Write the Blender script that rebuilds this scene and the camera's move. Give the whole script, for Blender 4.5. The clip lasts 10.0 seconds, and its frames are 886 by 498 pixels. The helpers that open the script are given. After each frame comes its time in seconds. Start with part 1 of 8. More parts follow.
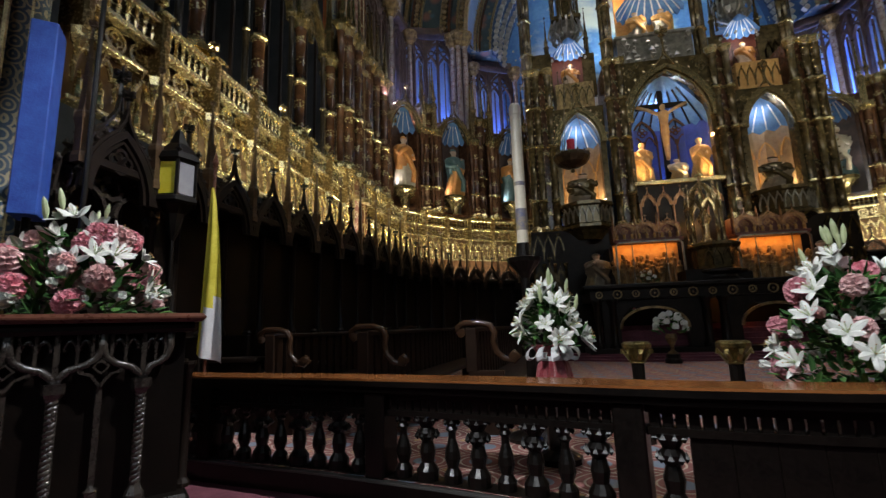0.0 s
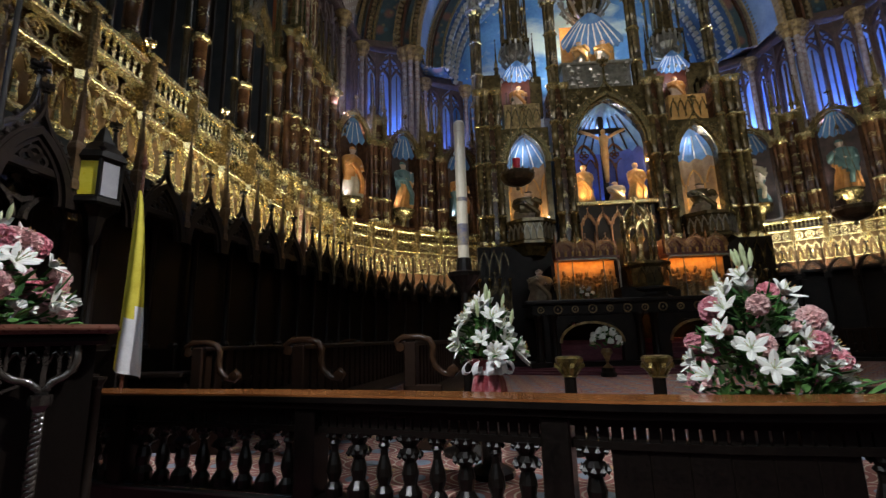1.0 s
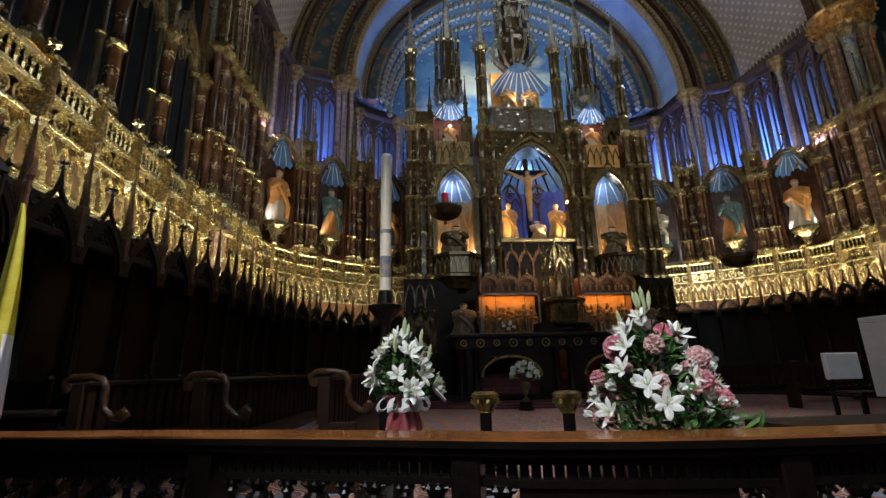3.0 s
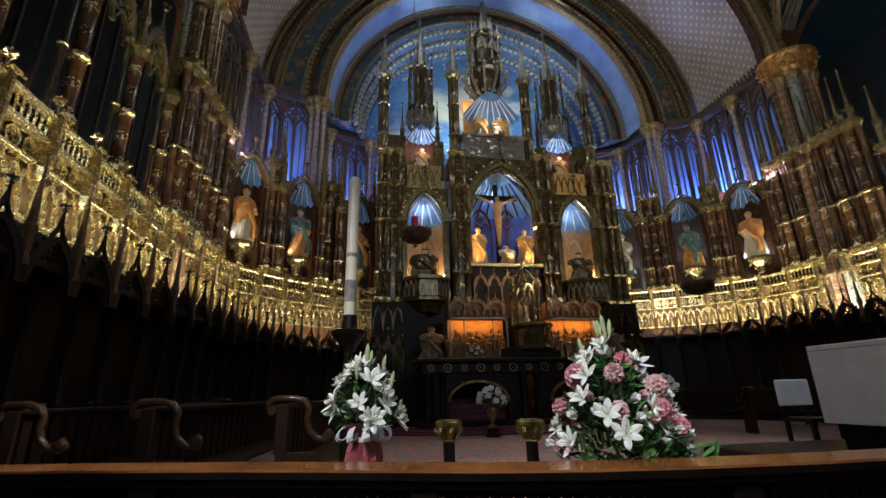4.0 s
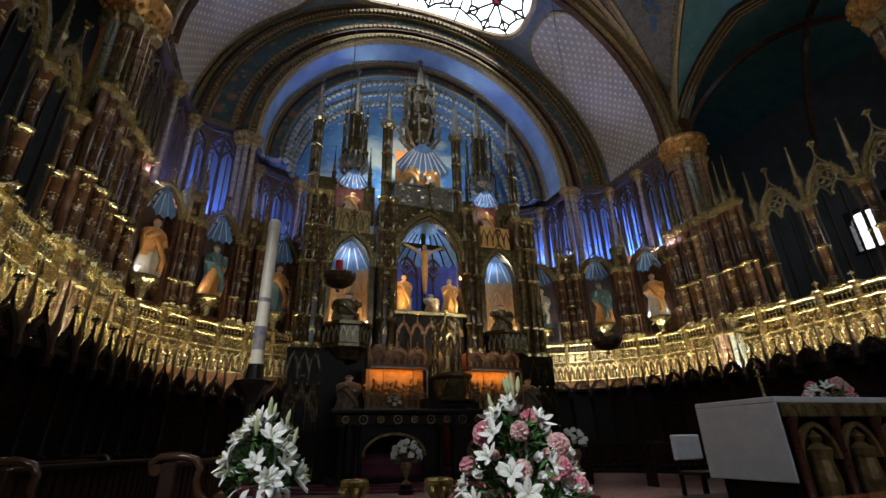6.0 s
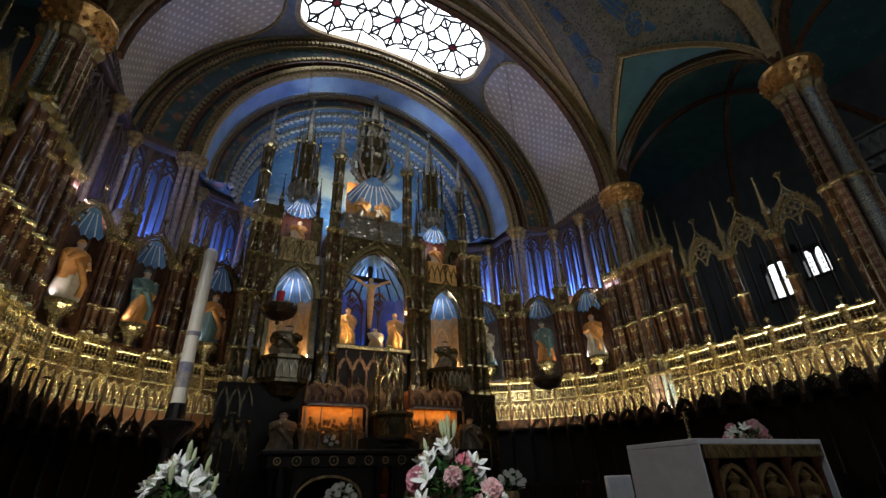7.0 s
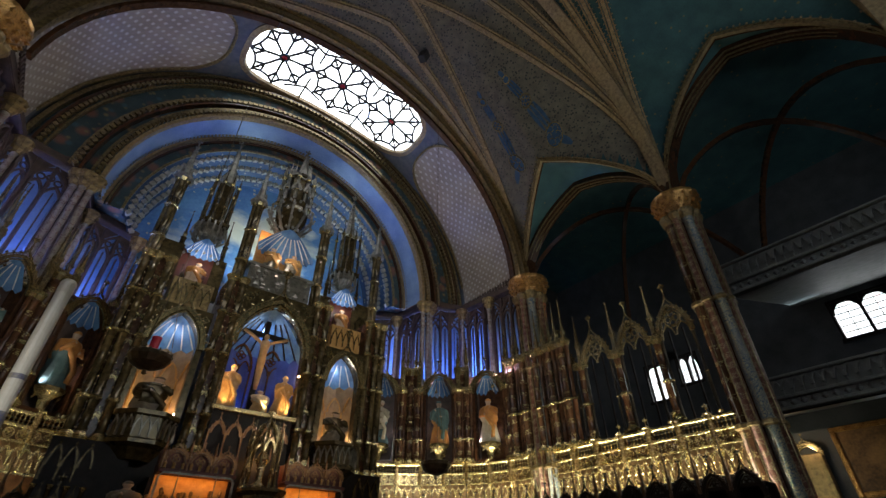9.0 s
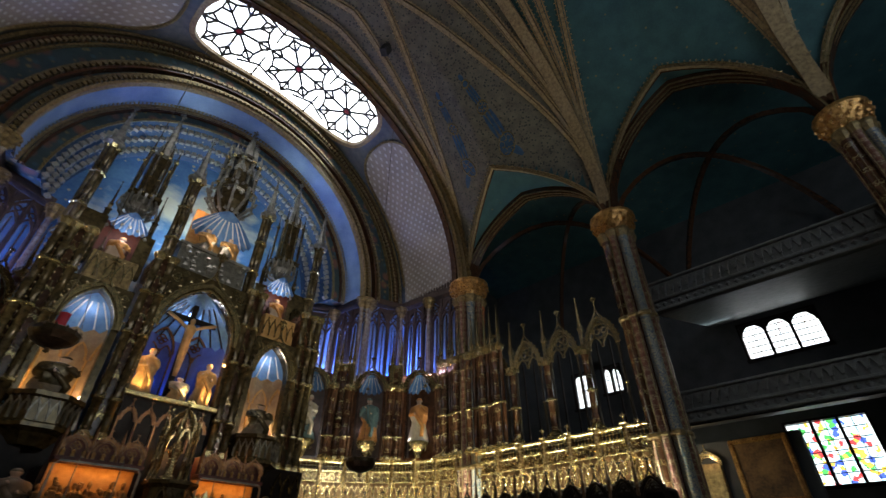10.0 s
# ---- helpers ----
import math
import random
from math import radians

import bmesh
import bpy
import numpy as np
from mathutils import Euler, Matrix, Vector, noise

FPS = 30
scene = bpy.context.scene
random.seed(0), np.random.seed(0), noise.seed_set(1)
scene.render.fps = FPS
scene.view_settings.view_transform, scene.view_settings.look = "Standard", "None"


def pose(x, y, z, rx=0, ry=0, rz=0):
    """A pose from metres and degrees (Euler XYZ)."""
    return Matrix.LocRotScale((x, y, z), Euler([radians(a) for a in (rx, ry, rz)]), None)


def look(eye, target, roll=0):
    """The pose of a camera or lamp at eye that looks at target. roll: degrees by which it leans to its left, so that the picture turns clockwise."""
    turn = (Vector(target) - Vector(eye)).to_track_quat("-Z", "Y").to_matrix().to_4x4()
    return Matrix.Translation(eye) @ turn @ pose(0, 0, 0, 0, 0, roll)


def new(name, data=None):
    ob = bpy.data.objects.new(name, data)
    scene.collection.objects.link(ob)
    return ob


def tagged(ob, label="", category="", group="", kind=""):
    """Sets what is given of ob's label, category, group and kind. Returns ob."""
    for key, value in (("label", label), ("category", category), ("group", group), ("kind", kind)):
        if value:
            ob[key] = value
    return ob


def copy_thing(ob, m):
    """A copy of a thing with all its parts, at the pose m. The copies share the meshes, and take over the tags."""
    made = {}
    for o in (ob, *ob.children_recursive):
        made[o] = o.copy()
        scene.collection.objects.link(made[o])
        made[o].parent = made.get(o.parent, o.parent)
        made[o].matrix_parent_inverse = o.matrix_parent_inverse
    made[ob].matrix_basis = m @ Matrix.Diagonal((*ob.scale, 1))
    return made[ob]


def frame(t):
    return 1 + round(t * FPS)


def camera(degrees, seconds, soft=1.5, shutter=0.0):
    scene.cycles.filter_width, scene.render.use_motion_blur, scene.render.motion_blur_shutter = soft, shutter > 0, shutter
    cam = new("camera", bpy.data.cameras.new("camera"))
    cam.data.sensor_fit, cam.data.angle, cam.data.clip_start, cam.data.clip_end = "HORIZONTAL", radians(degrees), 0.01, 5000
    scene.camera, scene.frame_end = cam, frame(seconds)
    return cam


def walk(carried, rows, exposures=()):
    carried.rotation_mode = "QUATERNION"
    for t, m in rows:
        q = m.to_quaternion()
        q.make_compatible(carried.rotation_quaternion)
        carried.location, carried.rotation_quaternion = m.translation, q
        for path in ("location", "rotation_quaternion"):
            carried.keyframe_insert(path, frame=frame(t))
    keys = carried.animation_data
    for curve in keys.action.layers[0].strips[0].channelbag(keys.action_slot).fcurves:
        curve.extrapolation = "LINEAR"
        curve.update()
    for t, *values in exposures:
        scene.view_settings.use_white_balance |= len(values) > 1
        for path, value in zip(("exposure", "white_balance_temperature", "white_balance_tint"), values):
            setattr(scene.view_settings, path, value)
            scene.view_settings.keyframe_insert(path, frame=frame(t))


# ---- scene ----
cam = camera(88.11, 10.0, soft=1.3, shutter=0.4)
# seconds, place, yaw, pitch, roll
ROWS = [
    (0.0, -5.625, 0.002, 1.050, 10.37, 9.79, 1.93),
    (0.5, -5.581, 0.002, 1.051, 7.10, 10.23, 1.53),
    (1.0, -5.547, 0.009, 1.053, 3.85, 11.21, 1.61),
    (1.5, -5.525, 0.016, 1.056, 0.92, 12.01, 1.55),
    (2.0, -5.512, 0.016, 1.065, -1.21, 13.15, 1.36),
    (2.5, -5.502, 0.012, 1.069, -3.39, 13.95, 1.26),
    (4.0, -5.447, -0.001, 1.102, -9.19, 17.54, 1.26),
    (4.5, -5.426, -0.007, 1.109, -11.46, 19.30, 1.06),
    (5.0, -5.409, -0.030, 1.119, -13.59, 20.17, 1.07),
    (5.5, -5.397, -0.043, 1.129, -15.68, 21.46, 0.91),
    (7.0, -5.352, -0.124, 1.169, -25.52, 27.12, 1.82),
    (7.5, -5.324, -0.127, 1.186, -28.03, 29.81, 1.15),
    (8.0, -5.288, -0.144, 1.187, -31.26, 32.58, 0.96),
    (8.5, -5.252, -0.168, 1.195, -35.46, 34.45, 0.80),
    (9.0, -5.214, -0.194, 1.205, -38.69, 35.59, 0.09),
    (9.5, -5.175, -0.221, 1.205, -42.43, 36.12, -0.11),
    (10.0, -5.135, -0.250, 1.193, -47.00, 35.52, -0.15),
]
walk(cam, [(t, pose(x, y, z, 90 + pitch, roll, yaw)) for t, x, y, z, yaw, pitch, roll in ROWS],
     [(0.0, 0.2), (2.0, 0.22), (4.0, 0.24), (5.5, 0.05), (7.5, -0.25), (10.0, -0.25)])

# ---- world and large lights ----
world = bpy.data.worlds.new("world")
scene.world = world
world.use_nodes = True
wn = world.node_tree
sky = wn.nodes.new("ShaderNodeTexSky")
sky.sky_type, sky.sun_disc = "NISHITA", False
sky.sun_elevation, sky.sun_rotation = radians(35), radians(60)
wn.links.new(sky.outputs[0], wn.nodes["Background"].inputs[0])
wn.nodes["Background"].inputs[1].default_value = 0.12


def lamp_area(name, m, sx, sy, watts, colour):
    li = bpy.data.lights.new(name, "AREA")
    li.shape, li.size, li.size_y, li.energy, li.color = "RECTANGLE", sx, sy, watts, colour
    ob = new(name, li)
    ob.matrix_world = m
    return ob


def lamp_spot(name, eye, target, watts, colour, cone=70, radius=0.06):
    li = bpy.data.lights.new(name, "SPOT")
    li.energy, li.color, li.spot_size, li.spot_blend, li.shadow_soft_size = watts, colour, radians(cone), 0.6, radius
    ob = new(name, li)
    ob.matrix_world = look(eye, target)
    return ob


def lamp_point(name, eye, watts, colour, radius=0.06):
    li = bpy.data.lights.new(name, "POINT")
    li.energy, li.color, li.shadow_soft_size = watts, colour, radius
    ob = new(name, li)
    ob.location = eye
    return ob


GOLDEN, WARM, AMBER, COOL = (1.0, 0.94, 0.68), (1.0, 0.72, 0.42), (1.0, 0.42, 0.10), (0.75, 0.82, 1.0)

# ---- materials ----
def scrolls(colour, scale):
    """A damask of curling lines round the cells of a Voronoi pattern."""
    def go(nt, tc, base):
        v = nt.nodes.new("ShaderNodeTexVoronoi")
        v.inputs["Scale"].default_value, v.inputs["Randomness"].default_value = scale, 0.55
        nt.links.new(tc.outputs["Object"], v.inputs["Vector"])
        w = math_node(nt, "SINE", math_node(nt, "MULTIPLY", v.outputs["Distance"], 21.0))
        return mix_in(nt, math_node(nt, "GREATER_THAN", w, 0.25), base, colour)
    return go


def mat(name, c1, c2, rough=0.6, metal=0.0, scale=6.0, bump=0.15, pattern=None, spec=0.5, vary=0.0):
    """A procedural material: two colours mixed by coarse and fine noise, with a fine relief."""
    m = bpy.data.materials.new(name)
    m.use_nodes = True
    nt = m.node_tree
    b = nt.nodes["Principled BSDF"]
    tc = nt.nodes.new("ShaderNodeTexCoord")
    n1 = nt.nodes.new("ShaderNodeTexNoise")
    n1.inputs["Scale"].default_value, n1.inputs["Detail"].default_value = scale, 6.0
    n2 = nt.nodes.new("ShaderNodeTexNoise")
    n2.inputs["Scale"].default_value, n2.inputs["Detail"].default_value = scale * 9, 4.0
    src = tc.outputs["Object"]
    nt.links.new(src, n1.inputs["Vector"])
    nt.links.new(src, n2.inputs["Vector"])
    add = nt.nodes.new("ShaderNodeMath")
    add.operation = "MULTIPLY_ADD"
    nt.links.new(n2.outputs["Fac"], add.inputs[0])
    add.inputs[1].default_value = 0.5
    nt.links.new(n1.outputs["Fac"], add.inputs[2])
    ramp = nt.nodes.new("ShaderNodeValToRGB")
    ramp.color_ramp.elements[0].position, ramp.color_ramp.elements[1].position = 0.5, 1.0
    ramp.color_ramp.elements[0].color, ramp.color_ramp.elements[1].color = (*c1, 1), (*c2, 1)
    nt.links.new(add.outputs[0], ramp.inputs[0])
    col = ramp.outputs[0]
    if pattern:
        col = pattern(nt, tc, col)
    if vary:
        info = nt.nodes.new("ShaderNodeObjectInfo")
        hsv = nt.nodes.new("ShaderNodeHueSaturation")
        mr = nt.nodes.new("ShaderNodeMapRange")
        mr.inputs[3].default_value, mr.inputs[4].default_value = 1 - vary, 1 + vary
        nt.links.new(info.outputs["Random"], mr.inputs[0])
        nt.links.new(mr.outputs[0], hsv.inputs["Value"])
        nt.links.new(col, hsv.inputs["Color"])
        col = hsv.outputs[0]
    nt.links.new(col, b.inputs["Base Color"])
    rr = nt.nodes.new("ShaderNodeMapRange")
    rr.inputs[3].default_value, rr.inputs[4].default_value = max(rough - 0.12, 0.03), min(rough + 0.12, 1)
    nt.links.new(n2.outputs["Fac"], rr.inputs[0])
    nt.links.new(rr.outputs[0], b.inputs["Roughness"])
    b.inputs["Metallic"].default_value = metal
    b.inputs["Specular IOR Level"].default_value = spec
    if bump:
        bp = nt.nodes.new("ShaderNodeBump")
        bp.inputs["Strength"].default_value, bp.inputs["Distance"].default_value = bump, 0.02
        nt.links.new(n2.outputs["Fac"], bp.inputs["Height"])
        nt.links.new(bp.outputs[0], b.inputs["Normal"])
    return m


def mix_in(nt, fac, base, colour):
    mx = nt.nodes.new("ShaderNodeMix")
    mx.data_type = "RGBA"
    nt.links.new(fac, mx.inputs["Factor"])
    nt.links.new(base, mx.inputs["A"])
    mx.inputs["B"].default_value = (*colour, 1)
    return mx.outputs["Result"]


def math_node(nt, op, a, b=None):
    n = nt.nodes.new("ShaderNodeMath")
    n.operation = op
    for i, v in enumerate((a, b)):
        if v is None:
            continue
        if isinstance(v, (int, float)):
            n.inputs[i].default_value = v
        else:
            nt.links.new(v, n.inputs[i])
    return n.outputs[0]


def blotches(colour, scale, cut, soft=0.03):
    """Small separate marks of a colour, by a Voronoi cell's distance."""
    def go(nt, tc, base):
        v = nt.nodes.new("ShaderNodeTexVoronoi")
        v.inputs["Scale"].default_value = scale
        nt.links.new(tc.outputs["Object"], v.inputs["Vector"])
        r = nt.nodes.new("ShaderNodeMapRange")
        r.inputs[1].default_value, r.inputs[2].default_value = cut + soft, cut - soft
        nt.links.new(v.outputs["Distance"], r.inputs[0])
        return mix_in(nt, r.outputs[0], base, colour)
    return go


def lattice(colour, nx, nz, cut, axes=(0, 2)):
    """A diaper pattern: staggered dots in rows, over two axes of the object."""
    def go(nt, tc, base):
        sep = nt.nodes.new("ShaderNodeSeparateXYZ")
        nt.links.new(tc.outputs["Object"], sep.inputs[0])
        u = math_node(nt, "MULTIPLY", sep.outputs[axes[0]], nx)
        w = math_node(nt, "MULTIPLY", sep.outputs[axes[1]], nz)
        a = math_node(nt, "ADD", u, w)
        b = math_node(nt, "SUBTRACT", u, w)
        fa = math_node(nt, "ABSOLUTE", math_node(nt, "SUBTRACT", math_node(nt, "FRACT", a), 0.5))
        fb = math_node(nt, "ABSOLUTE", math_node(nt, "SUBTRACT", math_node(nt, "FRACT", b), 0.5))
        s = math_node(nt, "LESS_THAN", math_node(nt, "MAXIMUM", fa, fb), cut)
        return mix_in(nt, s, base, colour)
    return go


def motifs(colour, per_metre, leaf=24.0, wide=0.15):
    """Leafy stencilled patches at even heights up a shaft."""
    def go(nt, tc, base):
        sep = nt.nodes.new("ShaderNodeSeparateXYZ")
        nt.links.new(tc.outputs["Object"], sep.inputs[0])
        z = math_node(nt, "FRACT", math_node(nt, "MULTIPLY", sep.outputs[2], per_metre))
        band = math_node(nt, "LESS_THAN", math_node(nt, "ABSOLUTE", math_node(nt, "SUBTRACT", z, 0.5)), wide)
        v = nt.nodes.new("ShaderNodeTexVoronoi")
        v.inputs["Scale"].default_value = leaf
        nt.links.new(tc.outputs["Object"], v.inputs["Vector"])
        fac = math_node(nt, "MULTIPLY", band, math_node(nt, "LESS_THAN", v.outputs["Distance"], 0.42))
        return mix_in(nt, fac, base, colour)
    return go


M = {
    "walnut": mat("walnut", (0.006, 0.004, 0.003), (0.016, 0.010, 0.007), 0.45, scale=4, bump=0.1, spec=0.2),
    "polished": mat("polished_wood", (0.16, 0.055, 0.018), (0.34, 0.13, 0.04), 0.16, scale=3, bump=0.03, spec=0.6),
    "rosewood": mat("rosewood", (0.06, 0.022, 0.014), (0.14, 0.05, 0.03), 0.3, scale=4, bump=0.05),
    "gold": mat("gilding", (0.50, 0.39, 0.18), (0.84, 0.71, 0.40), 0.25, 0.85, scale=2.5, bump=0.006),
    "gilt": mat("bright_gilt_ring", (0.36, 0.28, 0.12), (0.72, 0.58, 0.29), 0.22, 0.85, scale=14, bump=0.15),
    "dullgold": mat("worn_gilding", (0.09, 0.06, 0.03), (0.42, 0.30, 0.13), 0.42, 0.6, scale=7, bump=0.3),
    "stonewood": mat("carved_painted_wood", (0.10, 0.075, 0.05), (0.26, 0.20, 0.13), 0.5, 0.1, scale=6, bump=0.3),
    "brown": mat("brown_stencilled_wood", (0.04, 0.018, 0.010), (0.13, 0.06, 0.028), 0.2, scale=5, bump=0.1, pattern=motifs((0.36, 0.29, 0.14), 1.9, 19.0, 0.17)),
    "plainbrown": mat("brown_painted_wood", (0.034, 0.015, 0.008), (0.11, 0.05, 0.024), 0.22, scale=5, bump=0.1),
    "azure": mat("azure_vault_paint", (0.15, 0.25, 0.50), (0.27, 0.40, 0.64), 0.7, scale=1.2, bump=0.05),
    "whiteplaster": mat("white_painted_plaster", (0.62, 0.62, 0.62), (0.8, 0.8, 0.79), 0.7, scale=3, bump=0.05),
    "lattice": mat("patterned_vault_plaster", (0.30, 0.25, 0.22), (0.42, 0.36, 0.31), 0.75, scale=0.8, bump=0.08, pattern=lattice((0.58, 0.545, 0.51), 2.5, 2.5, 0.2, axes=(1, 2))),
    "tealvault": mat("teal_vault_plaster", (0.025, 0.075, 0.085), (0.05, 0.13, 0.14), 0.8, scale=1.5, bump=0.05, pattern=blotches((0.20, 0.17, 0.08), 2.2, 0.10)),
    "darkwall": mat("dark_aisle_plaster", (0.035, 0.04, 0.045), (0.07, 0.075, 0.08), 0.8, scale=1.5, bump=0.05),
    "ivory": mat("ivory_wax", (0.62, 0.55, 0.42), (0.75, 0.69, 0.56), 0.4, scale=4, bump=0.02),
}


# ---- mesh helpers ----
def part(name, bm, material, parent=None, label="", smooth=False):
    me = bpy.data.meshes.new(name)
    bm.normal_update()
    bm.to_mesh(me)
    bm.free()
    if smooth:
        for p in me.polygons:
            p.use_smooth = True
    for m in (material if isinstance(material, (list, tuple)) else [material]):
        me.materials.append(M[m] if isinstance(m, str) else m)
    ob = new(name, me)
    if parent:
        ob.parent = parent
    if label:
        ob["label"] = label
    return ob


def thing(name, m=None, label="", category="", group="", kind=""):
    ob = new(name)
    if m is not None:
        ob.matrix_world = m
    return tagged(ob, label, category, group, kind)


def structure(name, bm, material, label="", smooth=False):
    return tagged(part(name, bm, material, smooth=smooth), label, name.split("_")[0], kind="structure")


def box(bm, x0, x1, y0, y1, z0, z1, m=None, mi=0, bevel=0.0):
    v = [bm.verts.new(Vector(p)) for p in ((x0, y0, z0), (x1, y0, z0), (x1, y1, z0), (x0, y1, z0), (x0, y0, z1), (x1, y0, z1), (x1, y1, z1), (x0, y1, z1))]
    fs = [bm.faces.new([v[i] for i in q]) for q in ((3, 2, 1, 0), (4, 5, 6, 7), (0, 1, 5, 4), (1, 2, 6, 5), (2, 3, 7, 6), (3, 0, 4, 7))]
    for f in fs:
        f.material_index = mi
    if bevel:
        es = {e for f in fs for e in f.edges}
        r = bmesh.ops.bevel(bm, geom=list(es), offset=bevel, segments=1, affect="EDGES")
        v = list({w for f in r["faces"] for w in f.verts} | {w for w in v if w.is_valid})
    if m is not None:
        for w in v:
            w.co = m @ w.co
    return bm


def lathe(bm, prof, n=10, m=None, mi=0, turn=0.0):
    """Turns (radius, z) pairs round z."""
    rings = []
    for r, z in prof:
        if r < 1e-5:
            rings.append([bm.verts.new((0, 0, z))])
        else:
            rings.append([bm.verts.new((r * math.cos(2 * math.pi * (i + turn) / n), r * math.sin(2 * math.pi * (i + turn) / n), z)) for i in range(n)])
    for a, b in zip(rings, rings[1:]):
        for i in range(n):
            j = (i + 1) % n
            if len(a) == 1 and len(b) == 1:
                continue
            if len(a) == 1:
                f = bm.faces.new((a[0], b[j], b[i]))
            elif len(b) == 1:
                f = bm.faces.new((a[i], a[j], b[0]))
            else:
                f = bm.faces.new((a[i], a[j], b[j], b[i]))
            f.material_index = mi
    for ring, flip in ((rings[0], True), (rings[-1], False)):
        if len(ring) > 2:
            f = bm.faces.new(ring[::-1] if flip else ring)
            f.material_index = mi
    if m is not None:
        for ring in rings:
            for w in ring:
                w.co = m @ w.co
    return bm


def sweep(bm, pts, w, d, up=None, mi=0, closed=False):
    """A bar of w x d along points; w lies across, d along the vector 'up' (a fixed vector normal to the path's plane)."""
    pts = [Vector(p) for p in pts]
    up = Vector(up or (0, 1, 0)).normalized()
    rings = []
    n = len(pts)
    for i, p in enumerate(pts):
        a = pts[(i - 1) % n] if (closed or i > 0) else p
        b = pts[(i + 1) % n] if (closed or i < n - 1) else p
        t = (b - a).normalized()
        s = t.cross(up)
        s = s.normalized() if s.length > 1e-6 else Vector((1, 0, 0))
        rings.append([bm.verts.new(p + s * (w / 2 * i1) + up * (d / 2 * j1)) for i1, j1 in ((-1, -1), (1, -1), (1, 1), (-1, 1))])
    pairs = list(zip(rings, rings[1:])) + ([(rings[-1], rings[0])] if closed else [])
    for a, b in pairs:
        for k in range(4):
            f = bm.faces.new((a[k], a[(k + 1) % 4], b[(k + 1) % 4], b[k]))
            f.material_index = mi
    if not closed:
        for ring in (rings[0][::-1], rings[-1]):
            f = bm.faces.new(ring)
            f.material_index = mi
    return bm


def tube(bm, pts, r, n=7, mi=0):
    """A round bar along points, with smooth sides and closed ends."""
    pts = [Vector(p) for p in pts]
    rings = []
    for i, p in enumerate(pts):
        t = (pts[min(i + 1, len(pts) - 1)] - pts[max(i - 1, 0)]).normalized()
        a = t.cross(Vector((0.13, 0.97, 0.21))).normalized()
        b = t.cross(a)
        rings.append([bm.verts.new(p + a * (r * math.cos(2 * math.pi * k / n)) + b * (r * math.sin(2 * math.pi * k / n))) for k in range(n)])
    for a, b in zip(rings, rings[1:]):
        for k in range(n):
            f = bm.faces.new((a[k], a[(k + 1) % n], b[(k + 1) % n], b[k]))
            f.material_index, f.smooth = mi, True
    for ring in (rings[0][::-1], rings[-1]):
        bm.faces.new(ring).material_index = mi
    return bm


def pointed(cx, z0, half, rise, n=8, y=0.0):
    """Points of a pointed arch over [cx-half, cx+half], from the left springing to the right."""
    r = (half * half + rise * rise) / (2 * half)
    th = math.asin(min(rise / r, 1.0))
    left = [(cx - half + r - r * math.cos(th * i / n), y, z0 + r * math.sin(th * i / n)) for i in range(n + 1)]
    return left + [(2 * cx - x, yy, z) for x, yy, z in left[-2::-1]]


def rounded(cx, z0, r, n=24, y=0.0, rz=None):
    rz = rz or r
    return [(cx - r * math.cos(math.pi * i / n), y, z0 + rz * math.sin(math.pi * i / n)) for i in range(n + 1)]


def sheet_between(bm, a, b, mi=0):
    va = [bm.verts.new(p) for p in a]
    vb = [bm.verts.new(p) for p in b]
    for i in range(len(a) - 1):
        f = bm.faces.new((va[i], va[i + 1], vb[i + 1], vb[i]))
        f.material_index = mi
    return bm


def B():
    return bmesh.new()


def glow(name, colour, strength):
    m = bpy.data.materials.new(name)
    m.use_nodes = True
    b = m.node_tree.nodes["Principled BSDF"]
    b.inputs["Base Color"].default_value = (0, 0, 0, 1)
    b.inputs["Emission Color"].default_value = (*colour, 1)
    b.inputs["Emission Strength"].default_value = strength
    return m


def ornaments(bm, x, y, z, s, mi=0):
    """A small leafy knob: crocket or boss."""
    lathe(bm, [(0, -s), (s * 0.75, -s * 0.2), (s * 0.35, s * 0.35), (0, s)], 4, pose(x, y, z, 0, 0, 45), mi)


def finial(bm, x, y, z, s, mi=0):
    """A cross-flower finial, s high."""
    lathe(bm, [(s * 0.07, 0), (s * 0.06, s * 0.35), (s * 0.16, s * 0.42), (s * 0.06, s * 0.5), (s * 0.05, s * 0.8), (0, s)], 6, pose(x, y, z), mi)
    box(bm, -s * 0.26, s * 0.26, -s * 0.06, s * 0.06, s * 0.58, s * 0.72, pose(x, y, z), mi)
    box(bm, -s * 0.06, s * 0.06, -s * 0.26, s * 0.26, s * 0.58, s * 0.72, pose(x, y, z), mi)


def shaft(bm, x, y, z0, z1, r, n=8, mi=0, rings=()):
    """A slender column with base, capital and shaft rings."""
    p = [(r * 1.7, z0), (r * 1.7, z0 + r * 0.8), (r * 1.2, z0 + r * 1.6), (r, z0 + r * 2)]
    for q in rings:
        p += [(r, q - r * 0.5), (r * 1.45, q - r * 0.25), (r * 1.45, q + r * 0.25), (r, q + r * 0.5)]
    p += [(r, z1 - r * 2.6), (r * 1.2, z1 - r * 2.4), (r * 1.1, z1 - r * 1.9), (r * 1.75, z1 - r * 0.6), (r * 1.75, z1)]
    n0 = len(bm.faces)
    lathe(bm, p, n, pose(x, y, 0), mi)
    bm.faces.ensure_lookup_table()
    for f in bm.faces[n0:]:
        c = f.calc_center_median()
        if max(math.hypot(v.co.x - x, v.co.y - y) for v in f.verts) > r * 1.3:
            f.material_index = mi + 1
        elif len(f.verts) == 4:
            f.smooth = True


